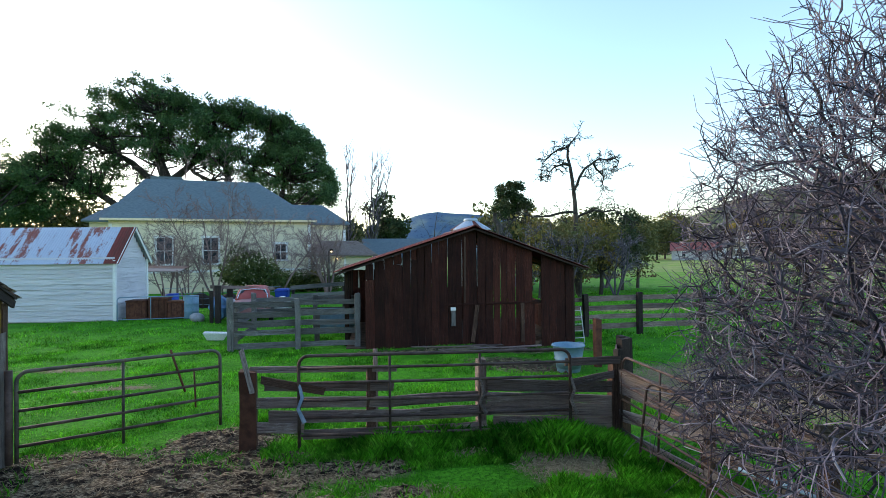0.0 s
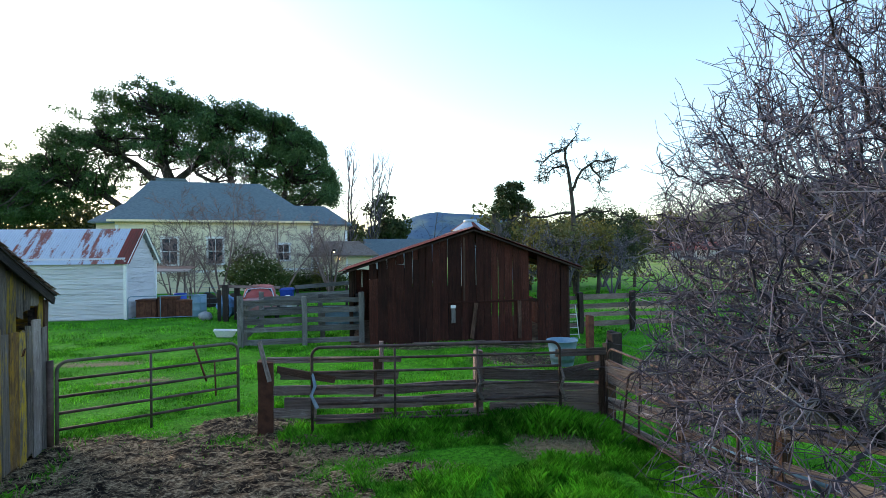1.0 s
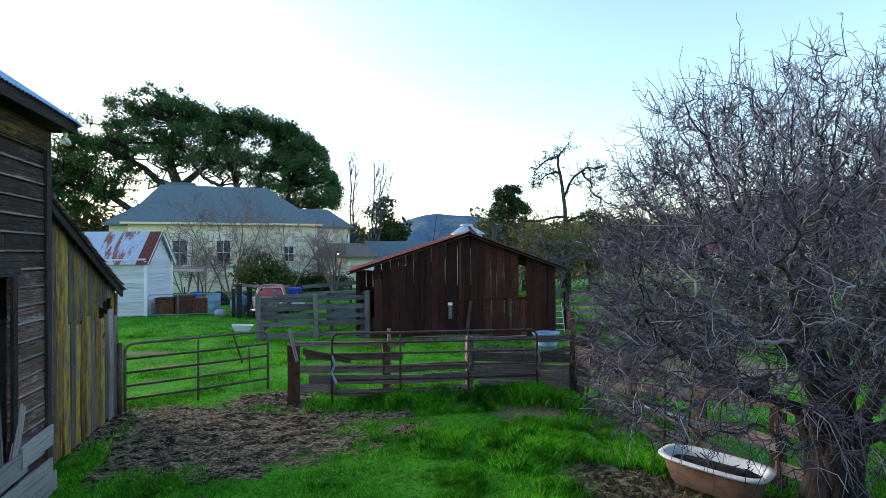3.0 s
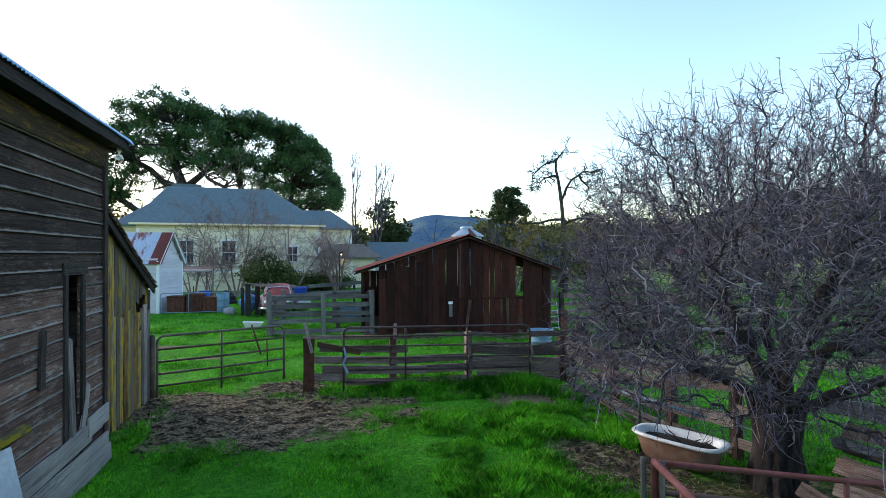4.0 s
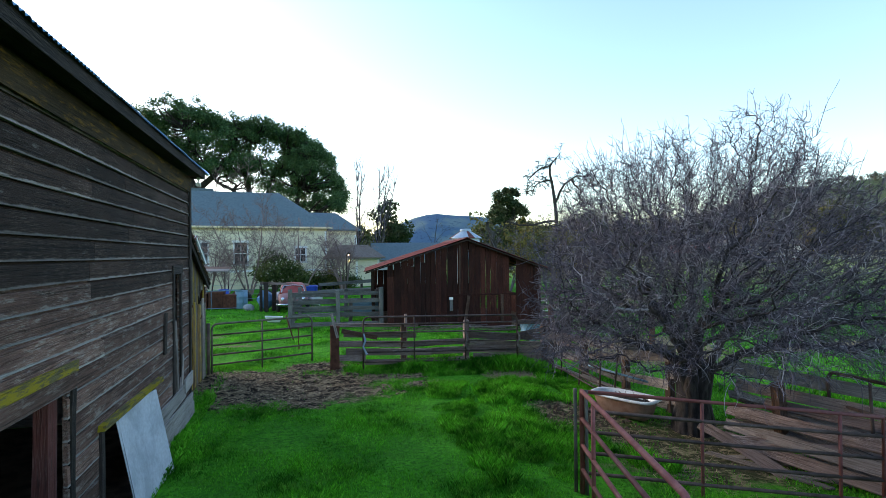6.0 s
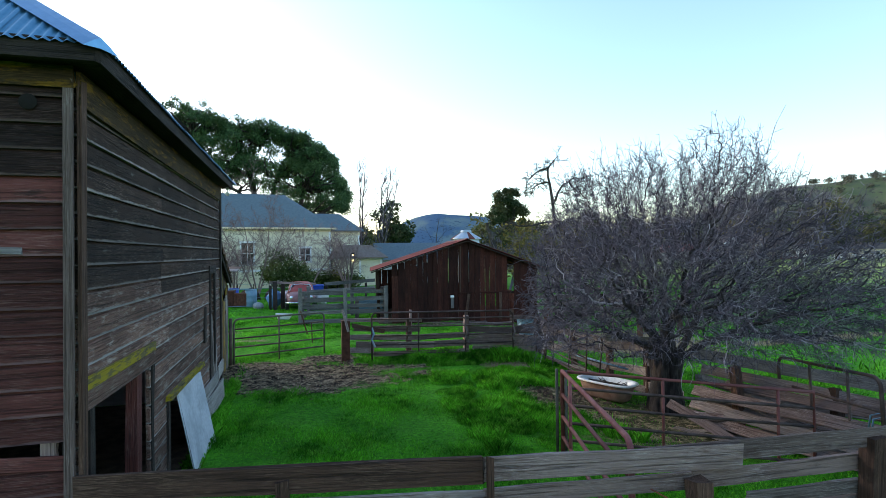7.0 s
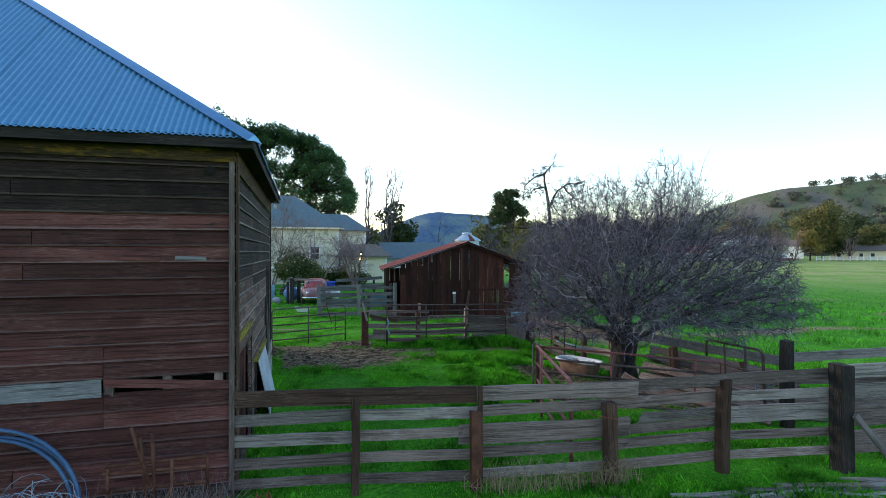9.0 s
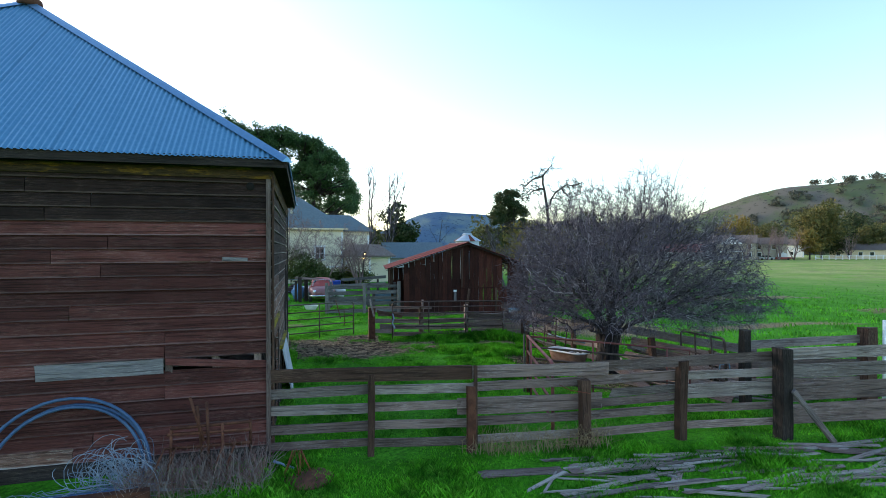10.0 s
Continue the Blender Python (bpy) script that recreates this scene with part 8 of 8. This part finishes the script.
# ---- clutter at the old barn's front ----
def front_clutter():
    rng = np.random.default_rng(130)
    c = bp(-0.5, 2.55, 0.3)
    root = thing("pipe_coil", tuple(bp(-0.5, 2.55, 0)), "large coil of blue plastic pipe leaning on the barn", "hose")
    for k in range(3):
        pts = []
        rr = 0.95 + 0.035 * k * (-1) ** k
        for t in np.linspace(0, 2 * math.pi, 41):
            zz = max(0.04, 0.12 + rr * 0.98 * math.sin(t))
            lean = 0.28 * (1 - zz / 1.1)
            pts.append(bp(-0.12 - lean - 0.04 * k - (0.35 if math.sin(t) < -0.2 else 0), 2.55 + rr * 1.02 * math.cos(t) + 0.02 * k, zz + 0.02 * k))
        part("loop", tube_mesh([(pts, [0.023] * len(pts))], 8), M_HOSE, root)
    root = thing("twine_heap", tuple(bp(-0.7, 1.95, 0)), "tangled heap of pale blue baling twine", "twine")
    lines = []
    for k in range(75):
        c0 = np.array(bp(-0.6 + rng.normal(0, 0.1), 1.9 + rng.normal(0, 0.16), 0.22 + rng.normal(0, 0.06)))
        ra, rb, ph = rng.uniform(0.1, 0.34), rng.uniform(0.1, 0.4), rng.uniform(0, 6.28)
        e1 = unit(np.array(UF) + rng.normal(0, 0.3, 3))
        e2 = unit(np.array((0, 0, 1.0)) + rng.normal(0, 0.35, 3))
        turn = np.linspace(ph, ph + rng.uniform(3.5, 6.0), 13)
        pts = [c0 + e1 * ra * math.cos(t) + e2 * rb * math.sin(t) for t in turn]
        for q in pts:
            q[2] = max(q[2], 0.03)
        lines.append((pts, [0.0035] * 13))
    for k in range(60):
        f = rng.uniform(1.3, 3.6)
        p = np.array(bp(-0.85 + rng.normal(0, 0.1), f, 0.03 + rng.uniform(0, 0.1)))
        d = np.array(UF) * rng.normal(0, 0.35) + np.array(US) * rng.normal(0, 0.08)
        lines.append(([p, p + d + (0, 0, 0.05), p + d * 2], [0.0035] * 3))
    for k, line in enumerate(lines):
        part("strand", tube_mesh([line], 4), M_TWINE, root)
    # old harrow frame
    root = thing("iron_harrow", tuple(bp(-0.45, 0.8, 0)), "rusty iron harrow frame grown over with weeds", "implement")
    for f0, z0, f1, z1 in ((0.25, 0.62, 1.35, 0.6), (0.25, 0.72, 1.3, 0.7), (0.25, 0.42, 1.35, 0.4), (0.25, 0.3, 0.25, 0.75), (1.3, 0.2, 1.3, 0.72), (0.8, 0.0, 0.82, 1.05), (0.88, 0.0, 0.95, 1.0), (0.86, 0.5, 1.05, 1.12), (0.62, 0.05, 0.62, 0.72)):
        part("bar", pipe_mesh([bp(-0.42 + rng.normal(0, 0.04), f0, z0), bp(-0.42 + rng.normal(0, 0.04), f1, z1)], 0.022, 6), M_RUST, root)
    for f in (0.35, 0.5, 1.1, 1.25):
        part("tine", pipe_mesh([bp(-0.42, f, 0.4), bp(-0.62, f + 0.08, 0.5), bp(-0.75, f + 0.15, 0.3), bp(-0.7, f + 0.2, 0.08)], 0.014, 6), M_RUST, root)
    board_ = part("beam", plank_mesh(2.0, 0.16, 0.16, rng), M_RUST, thing("timber_beam", tuple(bp(-1.15, 2.4, 0)), "thick red-brown timber lying before the barn", "beam"), "", along(bp(-1.1, 1.35, 0.1), bp(-1.25, 3.4, 0.12), (0, 0, 1)))
    # dry weeds
    lines = []
    for k in range(1500):
        f = rng.uniform(0.0, 1.75)
        p = np.array(bp(-0.75 + rng.normal(0, 0.22), f, 0.0))
        h = rng.uniform(0.08, 0.42) + 0.2 * rng.random() ** 4
        d = np.array((rng.normal(0, 0.16), rng.normal(0, 0.16), h))
        lines.append(([p, p + d * 0.5, p + d + (rng.normal(0, 0.06), 0, -0.02)], [0.003, 0.0024, 0.0015]))
    solid("dry_weeds", mesh_fast("weeds", *tubes(lines[:800], 3)), M_WEED, "dry pale weeds standing before the barn", "weeds", kind="stuff")
    solid("red_weeds", mesh_fast("weeds", *tubes(lines[800:], 3)), M_WEED_RED, "red-brown dead weeds before the barn", "weeds", kind="stuff")
    # orange wire basket and rusty plate by the corner
    p = Vector((-3.0, -3.7, 0.02))
    solid("rusty_plate", lathe([(0, 0.06), (0.18, 0.05), (0.36, 0.015), (0.38, 0.0), (0, 0.0)], 18), M_RUST, "rusty plate lying in the grass", "plate", Matrix.Translation((-2.85, -3.85, gz(-2.85, -3.85) + 0.01)))
    root = thing("wire_stand", (-3.0, -3.75, 0), "bent orange wire stand by the barn corner", "wire")
    for k in range(5):
        a = 2 * math.pi * k / 5
        part("wire", pipe_mesh([p + Vector((0.2 * math.cos(a), 0.16 * math.sin(a), 0)), p + Vector((0.06 * math.cos(a + 0.5), 0.05 * math.sin(a + 0.5), 0.34)), p + Vector((0.2 * math.cos(a + 1.2), 0.16 * math.sin(a + 1.2), 0.02))], 0.007, 6), M_ORANGE, root)
    solid("grey_stick", pipe_mesh([(-3.35, -3.55, 0.16), (-3.05, -3.6, 0.06)], 0.018, 6), M_TIN, "short pale metal stick", "stick")
    # dry tufts along the rail fence
    lines = []
    for k in range(380):
        x = rng.choice((-0.2, 0.2, 0.6, 1.0, 1.4, 1.5)) + rng.normal(0, 0.18)
        p = np.array((x, -3.35 + rng.normal(0, 0.07), 0.0))
        h = rng.uniform(0.12, 0.42)
        lines.append(([p, p + (rng.normal(0, 0.05), rng.normal(0, 0.05), h * 0.6), p + (rng.normal(0, 0.12), rng.normal(0, 0.1), h)], [0.004, 0.003, 0.002]))
    solid("dry_tufts", mesh_fast("tufts", *tubes(lines, 3)), M_STRAW, "dry straw tufts at the foot of the rail fence", "weeds", kind="stuff")


front_clutter()


# ---- rubble in the field ----
def rubble():
    rng = np.random.default_rng(140)
    blobs = [(22.5 + rng.normal(0, 2.2), 52 + rng.normal(0, 1.2), 0.1, rng.uniform(0.2, 0.6)) for _ in range(60)]
    solid("earth_heap", mesh_fast("heap", *leaf_cloud(blobs, 130, 0.16, rng, 0.2)), M_SOIL, "low heap of dark rubble in the field", "heap", kind="stuff")


rubble()


# ---- grass ----
def blades(n, x0, x1, y0, y1, h0, h1, wide, rng, keep, patchy=True):
    """Bent grass blades of two faces each, thinned where the ground is bare."""
    x, y = rng.uniform(x0, x1, n), rng.uniform(y0, y1, n)
    tuft = 0.5 + 0.5 * np.sin(1.9 * x + 0.8 * y + 1.0) * np.sin(1.6 * y - 0.7 * x + 2.0)
    fine = 0.5 + 0.5 * np.sin(5.3 * x + 2.1 * y) * np.sin(4.7 * y - 1.9 * x)
    ok = keep(x, y) & (rng.random(n) > bare_amount(x, y) * 0.97) & (rng.random(n) < 0.45 + 0.35 * tuft + 0.25 * fine)
    x, y, tuft, fine = x[ok], y[ok], tuft[ok], fine[ok]
    n = len(x)
    h = rng.uniform(h0, h1, n) * (0.4 + 0.7 * tuft + 0.6 * fine * tuft)
    lush = smoothstep(6.3, 6.9, y) * (1 - smoothstep(7.5, 8.0, y)) * smoothstep(-1.9, -1.3, x) * (1 - smoothstep(3.6, 4.2, x))
    h *= 1 + 0.7 * lush
    z = ground_z(x, y) - 0.01
    a = rng.uniform(0, 2 * np.pi, n)
    dx, dy = np.cos(a), np.sin(a)
    bend = h * rng.uniform(0.2, 0.75, n)
    b = rng.uniform(0, 2 * np.pi, n)
    w = wide * rng.uniform(0.6, 1.3, n)
    p0 = np.stack((x - dx * w, y - dy * w, z), -1)
    p1 = np.stack((x + dx * w, y + dy * w, z), -1)
    mx, my = x + np.cos(b) * bend * 0.35, y + np.sin(b) * bend * 0.35
    p2 = np.stack((mx + dx * w * 0.7, my + dy * w * 0.7, z + h * 0.62), -1)
    p3 = np.stack((x + np.cos(b) * bend, y + np.sin(b) * bend, z + h), -1)
    v = np.stack((p0, p1, p2, p3), 1).reshape(-1, 3)
    return v, np.arange(4 * n).reshape(-1, 4)


def free_place(x, y):
    """True where grass can stand: not under buildings."""
    s = (x - A0.x) * US.x + (y - A0.y) * US.y
    f = (x - A0.x) * UF.x + (y - A0.y) * UF.y
    in_barn = (s > -0.05) & (s < 10.5) & (f > -0.02 + 0.28 * (s > 7.1)) & (f < 9.6)
    in_red = (x > -1.0) & (x < 6.1) & (y > 15.1) & (y < 21)
    return ~(in_barn | in_red)


grng = np.random.default_rng(200)
parts_of_grass = [
    blades(360000, -5.2, 4.2, -5.5, 9.0, 0.022, 0.07, 0.0034, grng, free_place),
    blades(100000, 4.2, 11.0, -5.5, 9.0, 0.03, 0.09, 0.0055, grng, free_place),
    blades(190000, -11.0, 8.0, 8.0, 18.0, 0.025, 0.075, 0.006, grng, free_place),
    blades(90000, -14.0, 24.0, 16.0, 34.0, 0.04, 0.11, 0.013, grng, free_place),
    blades(60000, -5.5, 9.0, -7.0, -3.4, 0.04, 0.11, 0.004, grng, free_place),
    blades(42000, -1.7, 3.6, 6.35, 7.6, 0.08, 0.17, 0.005, grng, free_place),
]
tuft_at = np.stack((grng.uniform(0.3, 2.9, 90), grng.uniform(0.4, 5.6, 90)), -1)
tuft_r = grng.uniform(0.12, 0.32, 90)


def in_tuft(x, y):
    d = np.hypot(x[:, None] - tuft_at[:, 0], y[:, None] - tuft_at[:, 1])
    return (d < tuft_r).any(1)


parts_of_grass.append(blades(130000, 8.0, 46.0, -5.0, 40.0, 0.05, 0.17, 0.014, grng, lambda x, y: grng.random(len(x)) > smoothstep(2, 34, np.hypot(x - 8, y - 2) * 0.8)))
parts_of_grass.append(blades(90000, 0.0, 3.2, 0.2, 5.9, 0.07, 0.17, 0.0042, grng, in_tuft))
by_pipes = lambda x, y: (x > 2.75 + 0.09 * (7.0 - y)) & (x < 3.6 + 0.14 * (7.0 - y))
parts_of_grass.append(blades(60000, 2.6, 4.3, 3.3, 7.0, 0.08, 0.2, 0.004, grng, by_pipes))
by_wall = lambda x, y: (x > -3.5 - 0.129 * (y + 3) + 0.02) & (x < -3.2 - 0.129 * (y + 3))
parts_of_grass.append(blades(90000, -5.1, -2.9, -3.0, 7.6, 0.05, 0.15, 0.0036, grng, by_wall))
gv, gf, base = [], [], 0
for v, f in parts_of_grass:
    gv.append(v)
    gf.append(f + base)
    base += len(v)
solid("grass", mesh_fast("grass", np.concatenate(gv), np.concatenate(gf)), M_GRASS, "thick bright green winter grass", "grass", kind="stuff")


def straw_litter():
    rng = np.random.default_rng(210)
    vs = []
    for cx, cy, rx, ry, kind in PATCHES:
        n = int(2600 * rx * ry * (1.0 if kind else 0.3 if cx < 0 else 0.12)) if cy < 16 else 200
        r = np.sqrt(rng.random(n))
        t = rng.uniform(0, 2 * np.pi, n)
        x, y = cx + rx * 1.05 * r * np.cos(t), cy + ry * 1.05 * r * np.sin(t)
        ok = free_place(x, y)
        x, y = x[ok], y[ok]
        n = len(x)
        a = rng.uniform(0, 2 * np.pi, n)
        l, w = rng.uniform(0.015, 0.06, n), rng.uniform(0.002, 0.005, n)
        z = ground_z(x, y) + rng.uniform(0.004, 0.05, n)
        dx, dy = np.cos(a), np.sin(a)
        up = rng.normal(0, 0.3, n) * l
        vs.append(np.stack((np.stack((x - dx * l - dy * w, y - dy * l + dx * w, z - up), -1), np.stack((x - dx * l + dy * w, y - dy * l - dx * w, z - up), -1),
                            np.stack((x + dx * l + dy * w, y + dy * l - dx * w, z + up), -1), np.stack((x + dx * l - dy * w, y + dy * l + dx * w, z + up), -1)), 1).reshape(-1, 3))
    v = np.concatenate(vs)
    solid("straw", mesh_fast("straw", v, np.arange(len(v)).reshape(-1, 4)), M_STRAW, "scattered dry straw on bare soil", "straw", kind="stuff")
    # clods of dung and soil
    bl = []
    for cx, cy, rx, ry in ((-2.75, 5.85, 1.9, 1.5), (-2.4, 7.7, 0.9, 0.6), (3.6, 12.4, 1.3, 0.9), (2.8, 3.0, 0.8, 0.9)):
        for k in range(300):
            x, y = cx + rng.normal(0, rx * 0.5), cy + rng.normal(0, ry * 0.5)
            if free_place(np.array([x]), np.array([y]))[0]:
                bl.append((x, y, gz(x, y) + 0.01, 0.012 + 0.06 * rng.random() ** 3))
    lumps, faces, base = [], [], 0
    ico = ((0, 0, 1), (1, 0, 0), (0, 1, 0), (-1, 0, 0), (0, -1, 0))
    for x, y, z, r in bl:
        j = rng.uniform(0.6, 1.3, 5)
        for (a, b, c), s in zip(ico, j):
            lumps.append((x + a * r * s, y + b * r * s, z + c * r * 0.8 * s))
        faces += [(base, base + 1, base + 2), (base, base + 2, base + 3), (base, base + 3, base + 4), (base, base + 4, base + 1)]
        base += 5
    solid("clods", mesh_from("clods", lumps, faces), M_SOIL, "dark clods of trampled earth", "soil", kind="stuff")


straw_litter()


def trampled_mat():
    """The trodden mat of dung, soil and old straw inside the pen: real lumps and hollows."""
    m, n, l, bsdf = material("trampled_mat")
    co = n.new("ShaderNodeTexCoord")
    pos = co.outputs["Object"]
    lump, bits, fibre = noise_of(n, l, pos, 5.0, 5, 0.7, (0.7, 1.3, 1.0)), noise_of(n, l, pos, 26.0, 4, 0.7, (0.6, 1.4, 1.0)), noise_of(n, l, pos, 60.0, 3, 0.7, (0.25, 1.0, 1.0))
    c = mixing(n, l, span(n, l, lump, 0.42, 0.58), (0.016, 0.01, 0.007), (0.12, 0.078, 0.046))
    c = mixing(n, l, calc(n, l, "MULTIPLY", span(n, l, bits, 0.46, 0.62), span(n, l, lump, 0.42, 0.56)), c, (0.5, 0.38, 0.24))
    c = mixing(n, l, span(n, l, fibre, 0.6, 0.7, 0.0, 0.7), c, (0.45, 0.34, 0.21))
    l.new(c, bsdf.inputs["Base Color"])
    bsdf.inputs["Roughness"].default_value = 0.95
    bsdf.inputs["Specular IOR Level"].default_value = 0.1
    bumped(n, l, bsdf, calc(n, l, "ADD", bits, fibre), 1.0, 0.03)
    xs, ys = np.arange(-5.3, 0.4, 0.035), np.arange(3.9, 8.9, 0.035)
    X, Y = np.meshgrid(xs, ys)
    b = bare_amount(X, Y)
    flat = np.stack((X.ravel(), Y.ravel()), -1)
    big = np.array([noise.noise(Vector((x * 3.2, y * 4.2, 0.0))) for x, y in flat]).reshape(X.shape)
    small = np.array([noise.noise(Vector((x * 11.0, y * 14.0, 5.0))) for x, y in flat]).reshape(X.shape)
    Z = ground_z(X, Y) + 0.004 + b * (0.022 + 0.05 * np.maximum(big, -0.25) + 0.03 * small) - 0.035 * (1 - smoothstep(0.1, 0.35, b + 0.25 * big))
    w = len(xs)
    i, j = np.meshgrid(np.arange(w - 1), np.arange(len(ys) - 1))
    q = (j * w + i).ravel()
    solid("trampled_mat", mesh_fast("mat", np.stack((X.ravel(), Y.ravel(), Z.ravel()), -1), np.stack((q, q + 1, q + w + 1, q + w), -1), True), m,
          "lumpy trampled mat of dung, soil and old straw", "soil", kind="stuff")


trampled_mat()
